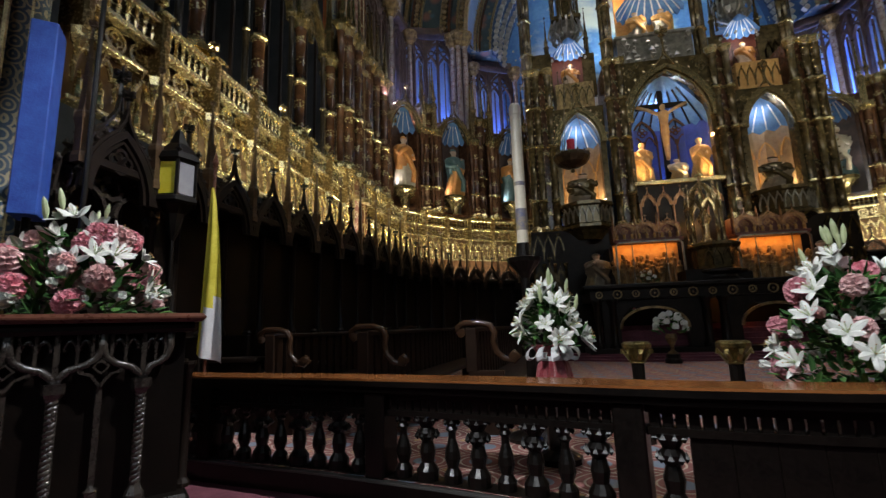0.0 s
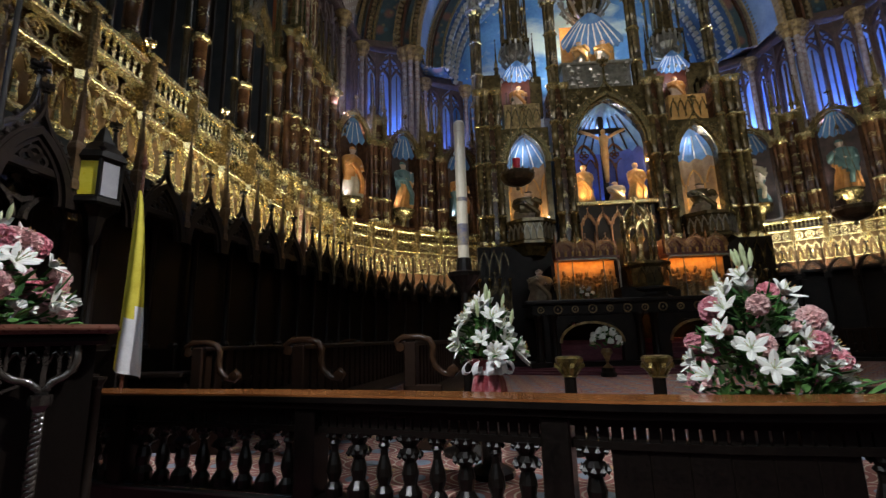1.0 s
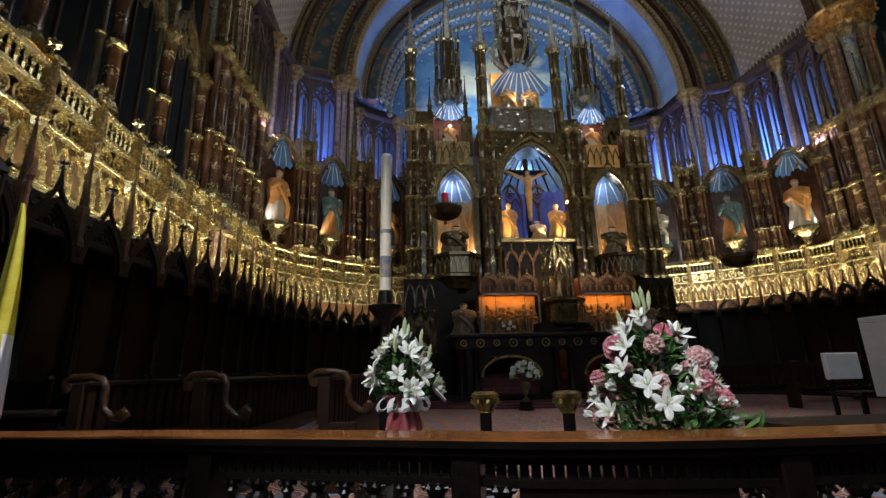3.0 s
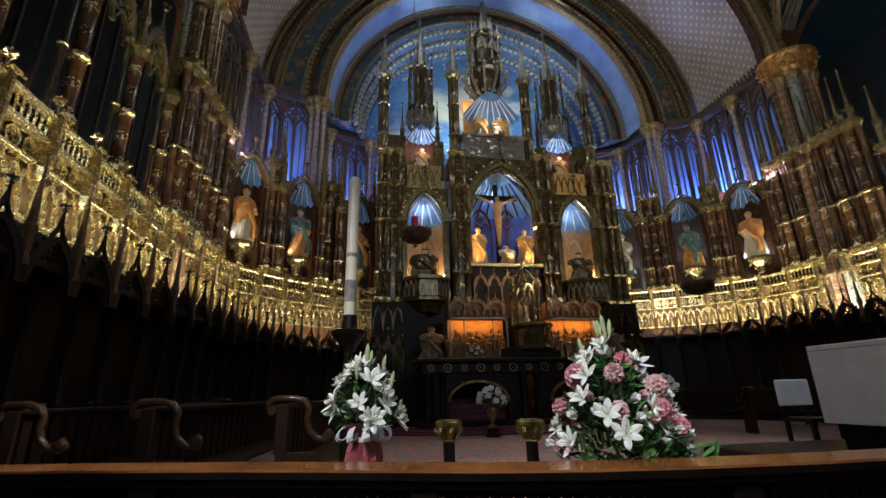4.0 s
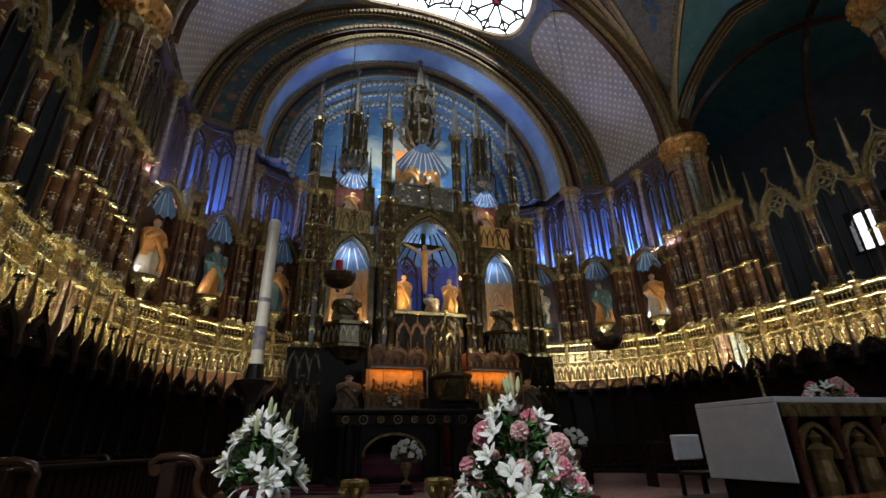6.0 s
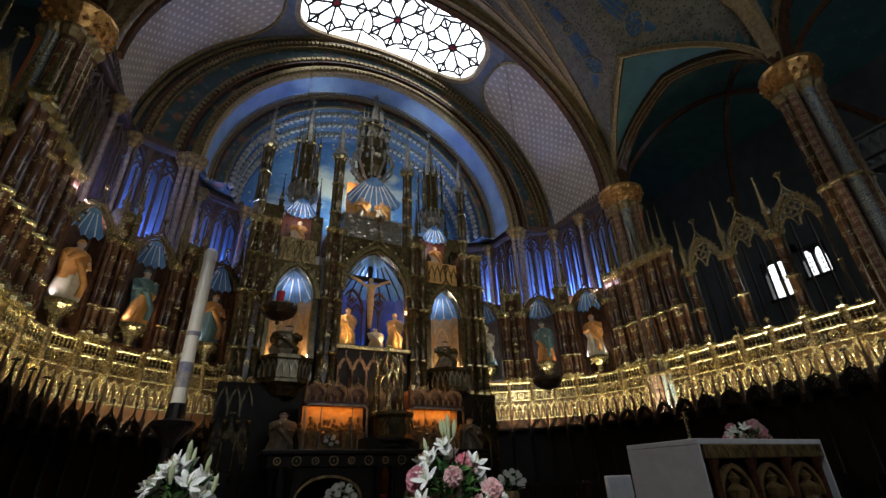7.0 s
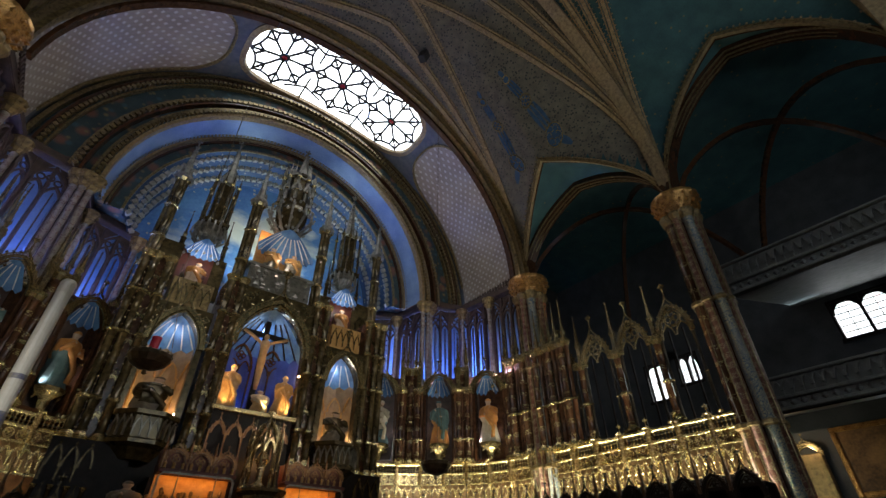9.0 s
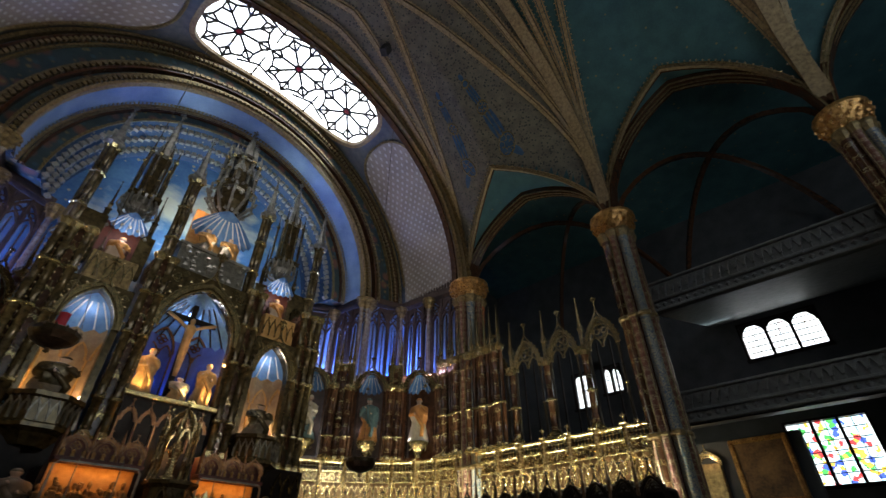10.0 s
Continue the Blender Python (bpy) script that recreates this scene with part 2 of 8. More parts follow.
def spirelet(bm, x, y, z0, w, h_body, h_spire, mi=0, n=4, knobs=5):
    """A pinnacle: a gabled body under a crocketed spire with a finial."""
    lathe(bm, [(w * 0.9, z0), (w * 0.9, z0 + 0.06), (w * 0.7, z0 + 0.1), (w * 0.7, z0 + h_body - 0.08), (w * 1.0, z0 + h_body), (w * 0.95, z0 + h_body + 0.05), (w * 0.62, z0 + h_body + 0.08), (w * 0.1, z0 + h_body + h_spire)], n, pose(x, y, 0), mi, turn=0.5)
    for k in range(4):
        a = math.pi / 2 * k
        lathe(bm, [(w * 0.16, z0 + h_body), (w * 0.16, z0 + h_body + w * 0.5), (0, z0 + h_body + w * 1.6)], 4, pose(x + w * 0.8 * math.cos(a + 0.785), y + w * 0.8 * math.sin(a + 0.785), 0), mi)
    for i in range(knobs):
        f = (i + 0.7) / (knobs + 0.6)
        r = w * (0.62 * (1 - f) + 0.1 * f) * 0.95
        z = z0 + h_body + 0.08 + h_spire * f
        for k in range(4):
            a = math.pi / 2 * k + math.pi / 4
            ornaments(bm, x + r * math.cos(a), y + r * math.sin(a), z, w * 0.23, mi)
    finial(bm, x, y, z0 + h_body + h_spire - 0.03, max(w * 1.3, 0.16), mi)


def gable(bm, cx, z0, half, rise, y, w, mi=0, knobs=4, d=None):
    """A moulded pointed arch under an ogee hood with crockets and a finial."""
    d = d or w
    sweep(bm, pointed(cx, z0, half, rise, 7, y), w, d, (0, 1, 0), mi)
    sweep(bm, pointed(cx, z0, half - w * 0.9, rise - w * 1.1, 7, y + d * 0.25), w * 0.45, d * 0.7, (0, 1, 0), mi)
    hood = pointed(cx, z0, half + w * 0.8, rise + w * 0.9, 7, y - d * 0.2)
    n = len(hood) // 2
    top = Vector(hood[n]) + Vector((0, 0, rise * 0.35))
    hood = hood[:n] + [(cx - w * 0.3, y - d * 0.2, hood[n][2] + rise * 0.12), tuple(top), (cx + w * 0.3, y - d * 0.2, hood[n][2] + rise * 0.12)] + hood[n + 1:]
    sweep(bm, hood, w * 0.4, d * 0.6, (0, 1, 0), mi)
    for i in range(1, n, max(n // knobs, 1)):
        for s in (i, len(hood) - 1 - i):
            p = Vector(hood[s])
            ornaments(bm, p.x + (p.x - cx) * 0.06, p.y, p.z + w * 0.5, w * 0.62, mi)
    finial(bm, cx, y - d * 0.2, top.z - 0.02, max(rise * 0.4, w * 2.4), mi)


def ring_bar(bm, x, z, r, y, w, mi=0, n=12):
    sweep(bm, [(x + r * math.cos(2 * math.pi * i / n), y, z + r * math.sin(2 * math.pi * i / n)) for i in range(n)], w, w, (0, 1, 0), mi, True)


def quatrefoil(bm, x, z, r, y, w, mi=0):
    for k in range(4):
        a = math.pi / 2 * k
        ring_bar(bm, x + r * 0.48 * math.cos(a), z + r * 0.48 * math.sin(a), r * 0.44, y, w, mi, 8)


def along(pts, step):
    """Evenly spaced places along a plan line: x, y, turn and length, the front towards the inside of the sanctuary."""
    pts = [Vector((*p, 0)) for p in pts]
    segs = [(b - a).length for a, b in zip(pts, pts[1:])]
    total = sum(segs)
    n = max(1, round(total / step))
    out = []

    def at(s):
        for a, b, L in zip(pts, pts[1:], segs):
            if s <= L + 1e-6:
                return a + (b - a) * (s / L)
            s -= L
        return pts[-1]
    for i in range(n):
        a, b = at(total * i / n), at(total * (i + 1) / n)
        c, t = (a + b) / 2, (b - a).normalized()
        nrm = Vector((-t.y, t.x, 0))
        if nrm.dot(c - Vector((0, 9, 0))) < 0:
            nrm = -nrm
        out.append((c.x, c.y, math.degrees(math.atan2(-nrm.x, nrm.y)), (b - a).length))
    return out


def mirrored(pts, s):
    return [(s * x, y) for x, y in pts]


CAP = 13.2
M["mauve"] = mat("mauve_grey_carved_wood", (0.045, 0.03, 0.026), (0.11, 0.07, 0.055), 0.55, scale=5, bump=0.2)
COLUMN_Y = (12.65, 4.76, -3.1, -11.0)
BALCONY = [(10.3, 4.95), (10.3, 12.2), (10.15, 13.9), (9.75, 15.2), (8.9, 16.4), (7.4, 17.7), (5.7, 18.6), (4.9, 18.8)]
RING = [(10.35, 12.9), (10.2, 14.4), (9.5, 15.9), (8.3, 17.2), (6.6, 18.4), (5.2, 19.1)]
WINDOWS = [(10.4, 13.1), (10.15, 15.1), (9.9, 16.95), (7.95, 17.55), (7.6, 19.9), (5.7, 20.75)]

# ---- the setting: floor, walls, vaults ----
def carpet_pattern(nt, tc, base):
    """A woven pattern of pale interlaced lines and blue-grey stars on dull red."""
    sep = nt.nodes.new("ShaderNodeSeparateXYZ")
    nt.links.new(tc.outputs["Object"], sep.inputs[0])
    out = base
    u = math_node(nt, "ABSOLUTE", math_node(nt, "SINE", math_node(nt, "MULTIPLY", sep.outputs[0], 7.0)))
    v = math_node(nt, "ABSOLUTE", math_node(nt, "SINE", math_node(nt, "MULTIPLY", sep.outputs[1], 7.0)))
    s = math_node(nt, "ADD", u, v)
    w1 = math_node(nt, "ABSOLUTE", math_node(nt, "SINE", math_node(nt, "MULTIPLY", s, 6.5)))
    out = mix_in(nt, math_node(nt, "LESS_THAN", w1, 0.34), out, (0.52, 0.44, 0.36))
    star = math_node(nt, "GREATER_THAN", math_node(nt, "MULTIPLY", u, v), 0.80)
    out = mix_in(nt, star, out, (0.20, 0.24, 0.30))
    dot = math_node(nt, "LESS_THAN", s, 0.32)
    return mix_in(nt, dot, out, (0.50, 0.33, 0.18))


M["carpet"] = mat("patterned_carpet", (0.20, 0.085, 0.08), (0.34, 0.16, 0.145), 0.95, scale=3.0, bump=0.5, spec=0.08, pattern=carpet_pattern)
M["purplecarpet"] = mat("purple_carpet", (0.10, 0.035, 0.05), (0.19, 0.07, 0.09), 0.95, scale=2.0, bump=0.5, spec=0.08)
M["stonefloor"] = mat("dark_stone_floor", (0.05, 0.05, 0.05), (0.11, 0.10, 0.09), 0.5, scale=1.5, bump=0.1)

bm = B()
box(bm, -21, 21, -20.3, 23, -0.5, -0.17)
structure("floor", bm, "stonefloor", "dark stone church floor")
RAIL = [(-9.3, 4.15), (-8.4, 3.85), (-7.25, 3.6), (-6.2, 3.3), (-5.45, 3.05), (-4.75, 2.8), (-4.2, 2.67), (-3.7, 2.6), (-2.9, 2.55), (-1.9, 2.56), (-0.5, 2.62), (1.0, 2.75), (2.6, 2.9)]
bm = B()
edge = [(-21, 4.15)] + RAIL + [(8.6, 3.2), (21, 3.2)]
sheet_between(bm, [(x, y - 0.14, 0.0) for x, y in edge], [(x, 23, 0.0) for x, y in edge])
sheet_between(bm, [(x, y - 0.14, 0.0) for x, y in edge], [(x, y - 0.14, -0.2) for x, y in edge])
structure("floor_sanctuary", bm, "stonefloor", "sanctuary floor one step above the nave")
bm = B()
sheet_between(bm, [(x, y - 0.1, 0.008) for x, y in RAIL + [(8.6, 3.2)]], [(x, 16.4, 0.008) for x, y in RAIL + [(8.6, 3.2)]])
structure("carpet", bm, "carpet", "dull red patterned carpet covering the sanctuary floor")
bm = B()
sheet_between(bm, [(x, -12, -0.164) for x, y in RAIL], [(x, y - 0.14, -0.164) for x, y in RAIL])
structure("carpet_nave", bm, "purplecarpet", "purple carpet before the communion rail")

# columns: clustered shafts with gilded capitals
SHAFTMATS = ["silverblue", "brown", "stencilred", "brown", "stencilred", "silverblue", "stencilred", "orangelit"]
M["silverblue"] = mat("silver_blue_stencilled_shaft", (0.045, 0.08, 0.13), (0.11, 0.15, 0.19), 0.42, 0.1, scale=5, bump=0.15, pattern=scrolls((0.40, 0.36, 0.25), 7.0))
M["stencilred"] = mat("red_gold_stencilled_shaft", (0.10, 0.035, 0.02), (0.2, 0.08, 0.05), 0.5, 0.1, scale=5, bump=0.1, pattern=motifs((0.40, 0.32, 0.2), 3.2, 30, 0.3))
# orange light on the column's far side, put into one shaft's colour
M["orangelit"] = mat("orange_lit_shaft", (0.42, 0.09, 0.03), (0.55, 0.15, 0.05), 0.5, scale=4, bump=0.05)


def build_column():
    c = thing("column", None, "clustered church column with stencilled shafts and gilded leaf capital", "column", "nave columns")
    bm = B()
    lathe(bm, [(0.95, -0.17), (0.95, 0.5), (0.85, 0.6), (0.85, 0.9), (0.6, 1.1), (0.5, 1.2), (0.5, CAP - 0.9)], 16)
    part("core", bm, "plainbrown", c)
    for k in range(8):
        a = 2 * math.pi * k / 8
        bm = B()
        r = 0.2 if k % 2 else 0.16
        shaft(bm, 0.53 * math.cos(a), 0.53 * math.sin(a), 1.0, CAP - 0.75, r, 10, rings=(4.7, 8.7))
        part("shaft", bm, [SHAFTMATS[k], "dullgold"], c)
    bm = B()
    lathe(bm, [(0.62, CAP - 0.95), (0.66, CAP - 0.85), (0.62, CAP - 0.75), (0.7, CAP - 0.5), (0.95, CAP - 0.1), (1.0, CAP), (1.0, CAP + 0.12), (0.85, CAP + 0.16)], 16)
    for row, (rr, zz, s) in enumerate(((0.72, CAP - 0.6, 0.12), (0.84, CAP - 0.36, 0.13), (0.97, CAP - 0.12, 0.12))):
        for k in range(16):
            a = 2 * math.pi * (k + 0.5 * row) / 16
            ornaments(bm, rr * math.cos(a), rr * math.sin(a), zz, s)
    part("capital", bm, "capgold", c, "gilded leaf capital")
    for k in range(16):
        a = 2 * math.pi * (k + 0.5) / 16
        bm = B()
        lathe(bm, [(0.028, 1.2), (0.028, CAP - 0.9)], 6, pose(0.66 * math.cos(a), 0.66 * math.sin(a), 0))
        part("fillet", bm, "goldline", c)
    return c


M["goldline"] = mat("gilt_bead", (0.10, 0.07, 0.035), (0.44, 0.34, 0.17), 0.3, 0.6, scale=10, bump=0.15)
M["capgold"] = mat("gilded_capital", (0.30, 0.14, 0.05), (0.85, 0.50, 0.17), 0.3, 0.8, scale=6, bump=0.25)
col0 = build_column()
col0.matrix_world = pose(10.6, COLUMN_Y[0], 0)
for s in (1, -1):
    for i, y in enumerate(COLUMN_Y):
        if not (s == 1 and i == 0):
            place = {0: (-10.6, 12.05), 1: (-10.6, 2.95)}.get(i, (-10.6, y)) if s < 0 else (10.55, y)
            slim = 0.78 if i > 1 else 0.9
            copy_thing(col0, pose(*place, 0, 0, 0, (165 if i == 1 else 240) if s < 0 else 0) @ Matrix.Diagonal((slim, slim, 1, 1) if i or s < 0 else (1, 1, 1, 1)))


# nave vault: a groined surface over four bays
def bay_of(y):
    """The bay at y: its number, the way from its middle, the lunette's height and its edge on the main vault."""
    for i, (a, b) in enumerate(zip(COLUMN_Y, COLUMN_Y[1:])):
        if b <= y <= a:
            u = abs((y - (a + b) / 2) / ((a - b) / 2))
            r = (1 + 1.45 ** 2) / 2
            return i, u, CAP + (2.76 if i == 0 else 3.9) * math.sqrt(max(0.0, r * r - (u + r - 1) ** 2)), 10.5 - (2.65 if i == 0 else 1.0) * (1 - u)
    return 0, 1.0, CAP, 10.5


def vault_z(x, y):
    i, u, zc, xg = bay_of(y)
    q = abs(x) / xg
    if q >= 1:
        return zc
    return zc + (22.8 - zc) * (u * u * math.sqrt(1 - q * q) + (1 - u * u) * (1 - q ** 1.9))


bm = B()
NX, NY = 120, 132
gridv = [[bm.verts.new((-10.7 + 21.4 * i / NX, 12.65 - 23.65 * j / NY, vault_z(-10.7 + 21.4 * i / NX, 12.65 - 23.65 * j / NY))) for i in range(NX + 1)] for j in range(NY + 1)]
for j in range(NY):
    for i in range(NX):
        y = 12.65 - 23.65 * (j + 0.5) / NY
        f = bm.faces.new((gridv[j][i], gridv[j][i + 1], gridv[j + 1][i + 1], gridv[j + 1][i]))
        x = -10.7 + 21.4 * (i + 0.5) / NX
        f.material_index = 1 if y > 4.76 and abs(x) < bay_of(y)[3] else 0
M["drabvault"] = mat("buff_mosaic_vault_plaster", (0.10, 0.09, 0.07), (0.20, 0.175, 0.13), 0.8, scale=2.5, bump=0.2, pattern=blotches((0.045, 0.05, 0.045), 7, 0.3, 0.05))
structure("ceiling", bm, ["tealvault", "drabvault"], "groined church vault painted teal and buff", smooth=True)

# ribs of the vault
M["rib"] = mat("painted_gilt_rib", (0.17, 0.12, 0.07), (0.48, 0.35, 0.18), 0.5, 0.2, scale=8, bump=0.3)
for s in (1, -1):
    for cy in COLUMN_Y[:3]:
        for ty in (-7.9, -4.6, -2.3, 0.0, 2.3, 4.6, 7.9):
            if cy + ty > 12.7 or (cy > 12 and ty == 0):
                continue
            pts = []
            for i in range(19):
                f = i / 18
                x = s * (10.45 * (1 - f))
                y = cy + ty * f * 0.5
                pts.append((x, y, vault_z(x, y) - 0.06))
            bm = B()
            up = Vector((0, 0, 1)).cross(Vector((s * 10, -ty * 0.5, 0))).normalized()
            sweep(bm, pts, 0.24, 0.5 if ty == 0 else 0.15, up)
            for off in (-0.14, 0.14):
                sweep(bm, [(p[0] + up.x * off, p[1] + up.y * off, p[2] - 0.02) for p in pts], 0.06, 0.06, up)
                for p, q in zip(pts, pts[1:]):
                    for e in (0.0, 0.33, 0.67):
                        ornaments(bm, p[0] + (q[0] - p[0]) * e + up.x * off * 1.5, p[1] + (q[1] - p[1]) * e + up.y * off * 1.5, p[2] + (q[2] - p[2]) * e - 0.05, 0.055)
            structure("ceiling_rib", bm, "rib", "moulded vault rib")
for i in range(3):
    yc, half = (COLUMN_Y[i] + COLUMN_Y[i + 1]) / 2, 3.93
    for s in (1, -1):
        bm = B()
        n = 11
        pts = [(s * 10.6, y, vault_z(0.999 * 10.75, y) - 0.1) for y in [yc - half + 2 * half * k / 24 for k in range(25)]]
        sweep(bm, pts, 0.28, 0.6, (1, 0, 0))
        structure("trim_arch", bm, "plainbrown", "moulded arch between the nave columns")
        for dx, dz in ((-0.22, -0.2), (0.22, -0.2), (0.0, -0.22)):
            bm = B()
            sweep(bm, [(p[0] - s * (0.1 + dx), p[1], p[2] + dz) for p in pts], 0.05, 0.06, (1, 0, 0))
            structure("trim_arch_bead", bm, "goldline", "gilt bead along the arch between the columns")

# ribs along the edges of the side lunettes
for i, (ya, yb) in enumerate(zip(COLUMN_Y, COLUMN_Y[1:])):
    for s in (1, -1):
        ys = [ya - 0.25 - (ya - yb - 0.5) * k / 40 for k in range(41)]
        pts = [(s * bay_of(y)[3], y, bay_of(y)[2] - 0.04) for y in ys]
        for off, dz, w, m in ((0.0, 0.0, 0.2, "rib"), (-0.17, -0.04, 0.06, "goldline"), (0.17, -0.04, 0.06, "plainbrown")):
            bm = B()
            sweep(bm, [(x + s * off, y, z + dz) for x, y, z in pts], w, w * 0.8, (1, 0, 0))
            if m == "goldline":
                for x, y, z in pts:
                    ornaments(bm, x - s * 0.28, y, z, 0.07)
            structure("ceiling_groin_rib", bm, m, "moulded rib edging the side lunette of the vault")

# painted lancet ornaments on the first bay's webs
M["blueorn"] = mat("blue_stencil", (0.025, 0.07, 0.15), (0.05, 0.12, 0.22), 0.7, scale=4, bump=0.05)
for spots in (((4.75, 9.55), (5.28, 9.7), (6.33, 9.82), (7.79, 10.09), (8.75, 11.0)), ((4.75, 8.12), (5.23, 8.04), (6.26, 7.87), (7.73, 7.65), (8.55, 7.1))):
    for k, ((xa, ya), (xb, yb)) in enumerate(zip(spots, spots[1:])):
        wide = (0.1, 0.17, 0.25, 0.16)[k]
        for lane in ((0,) if k in (0, 3) else (-1, 0, 1)):
            # a slender lancet between two roundels
            bm = B()
            row = []
            for q in range(7):
                e = 0.16 + 0.62 * q / 6
                x, y = xa + (xb - xa) * e, ya + (yb - ya) * e + lane * wide * 0.75
                w = wide * (1.0 if lane == 0 and k in (0, 3) else 0.32) * (0.15 + 0.85 * math.sin(math.pi * (0.12 + 0.8 * q / 6)))
                row.append([bm.verts.new((x, yy, vault_z(x, yy) - 0.05)) for yy in (y - w, y, y + w)])
            for a, b in zip(row, row[1:]):
                for q in range(2):
                    bm.faces.new((a[q], b[q], b[q + 1], a[q + 1]))
            structure("trim_stencil", bm, "blueorn", "blue stencilled lancet on the vault")
        if k == 3:
            continue
        rad = (0.16, 0.26, 0.4)[k]
        disc = [(xb + rad * 0.8 * math.cos(a), yb + rad * math.sin(a)) for a in [math.pi * q / 9 for q in range(18)]]
        bm = B()
        vs = [bm.verts.new((x, y, vault_z(x, y) - 0.05)) for x, y in disc]
        c = bm.verts.new((xb, yb, vault_z(xb, yb) - 0.05))
        for q in range(18):
            bm.faces.new((c, vs[q], vs[(q + 1) % 18]))
        structure("trim_stencil", bm, "blueorn", "blue stencilled roundel on the vault")
        bm = B()
        sweep(bm, [(x, y, vault_z(x, y) - 0.08) for x, y in disc], 0.045, 0.05, (0, 0, 1), 0, True)
        for q in range(6 if k else 0):
            a = math.pi * q / 3
            px, py = xb + rad * 0.5 * math.cos(a), yb + rad * 0.55 * math.sin(a)
            sweep(bm, [(px + rad * 0.25 * math.cos(b), py + rad * 0.28 * math.sin(b), vault_z(px + rad * 0.25 * math.cos(b), py) - 0.08) for b in [math.pi * j / 4 for j in range(8)]], 0.025, 0.03, (0, 0, 1), 0, True)
        structure("trim_roundel", bm, "goldline", "gilt tracery ring round a stencilled roundel")

# chancel arch ring at the first columns
def arch_ring(name, r, rz, y, w, d, material, label, z0=CAP, n=40):
    bm = B()
    sweep(bm, rounded(0, z0, r, n, y, rz), w, d, (0, 1, 0))
    return structure(name, bm, material, label)


for r, rz, y, w, d, m in ((10.25, 9.45, 12.7, 0.5, 0.45, "rib"), (9.95, 9.2, 12.55, 0.16, 0.2, "dullgold"), (10.35, 9.65, 12.4, 0.14, 0.2, "dullgold"), (9.75, 9.05, 12.85, 0.12, 0.3, "plainbrown")):
    arch_ring("trim_chancel_arch", r, rz, y, w, d, m, "gilded moulding of the chancel arch")

M["drabblue"] = mat("grey_blue_vault_border", (0.08, 0.10, 0.13), (0.16, 0.17, 0.19), 0.75, scale=4, bump=0.1)
# lattice barrel with the skylight opening
SKY = (4.9, 15.0, 2.2)


def in_sky(x, y):
    return (abs(x) / SKY[0]) ** 3.2 + (abs(y - SKY[1]) / SKY[2]) ** 3.2 < 1


def in_panel(x, y):
    d = max(0.0, (7.4 - x) / 1.95) ** 2.4 + (abs(y - 15.05) / 1.95) ** 2.4
    return d < 1 if x < 7.4 else abs(y - 15.05) < 1.95


def barrel_z(x):
    return CAP + 9.7 * math.sqrt(max(0.0, 1 - (x / 10.2) ** 2))


bm = B()
NA, NB = 120, 46
gv = [[bm.verts.new((-10.2 * math.cos(math.pi * i / NA), 12.65 + 4.75 * j / NB, CAP + 9.7 * math.sin(math.pi * i / NA))) for i in range(NA + 1)] for j in range(NB + 1)]
for j in range(NB):
    for i in range(NA):
        x, y = -10.2 * math.cos(math.pi * (i + 0.5) / NA), 12.65 + 4.75 * (j + 0.5) / NB
        if in_sky(x, y):
            continue
        f = bm.faces.new((gv[j][i], gv[j][i + 1], gv[j + 1][i + 1], gv[j + 1][i]))
        ax = abs(x)
        f.material_index = 0 if in_panel(ax, y) else 1
for v in [v for v in bm.verts if not v.link_faces]:
    bm.verts.remove(v)
structure("ceiling_barrel", bm, ["lattice", "drabblue"], "sanctuary vault with pale lattice-patterned panels", smooth=True)

# panel borders
for s in (-1, 1):
    bm = B()
    path = [(10.05, 13.1), (9.4, 13.1), (8.4, 13.1)]
    for k in range(21):
        a = math.pi * k / 20
        path.append((7.4 - 1.95 * math.sin(a) ** 0.83, 15.05 - 1.95 * abs(math.cos(a)) ** 0.83 * (1 if k < 10 else -1)))
    path += [(8.4, 17.0), (9.4, 17.0), (10.05, 17.0)]
    path = [(s * x, y, barrel_z(x) - 0.03) for x, y in path]
    sweep(bm, path, 0.12, 0.12, (s * 0.6, 0, 0.8))
    structure("trim_panel", bm, "goldline", "gilt border of the vault panel")
    bm = B()
    for k in range(22):
        y = 13.0 + 4.1 * k / 21
        box(bm, -0.03, 0.03, -0.055, 0.055, 0.0, 0.2, pose(s * 10.02, y, CAP + 0.2))
        ornaments(bm, s * 10.02, y, CAP + 0.46, 0.1)
    tagged(part("trim_crest", bm, "mauve"), "dark carved cresting along the cornice", "trim", kind="structure")

# skylight: lead tracery, glass and the bright sky outside
sky_light = thing("window_skylight", None, "oval leaded skylight with three wheel rosettes of clear glass", "skylight", kind="structure")
M["lead"] = mat("dark_lead_came", (0.02, 0.02, 0.022), (0.05, 0.05, 0.05), 0.6, scale=8, bump=0.1)
M["skyglow"] = glow("overcast_sky", (0.93, 0.97, 1.0), 4.0)
M["rubyglass"] = mat("ruby_glass", (0.5, 0.03, 0.05), (0.6, 0.05, 0.08), 0.2, scale=4, bump=0.0)


def on_vault(x, y, dz=0.02):
    return (x, y, barrel_z(x) + dz)


def came(bm, a, b, w=0.1):
    n = 4
    pts = [on_vault(a[0] + (b[0] - a[0]) * i / n, a[1] + (b[1] - a[1]) * i / n) for i in range(n + 1)]
    if all(in_sky(p[0] * 0.97, 15.0 + (p[1] - 15.0) * 0.97) for p in (pts[0], pts[-1])) or in_sky(*pts[2][:2]):
        sweep(bm, pts, w, 0.06, (0, 0, 1))


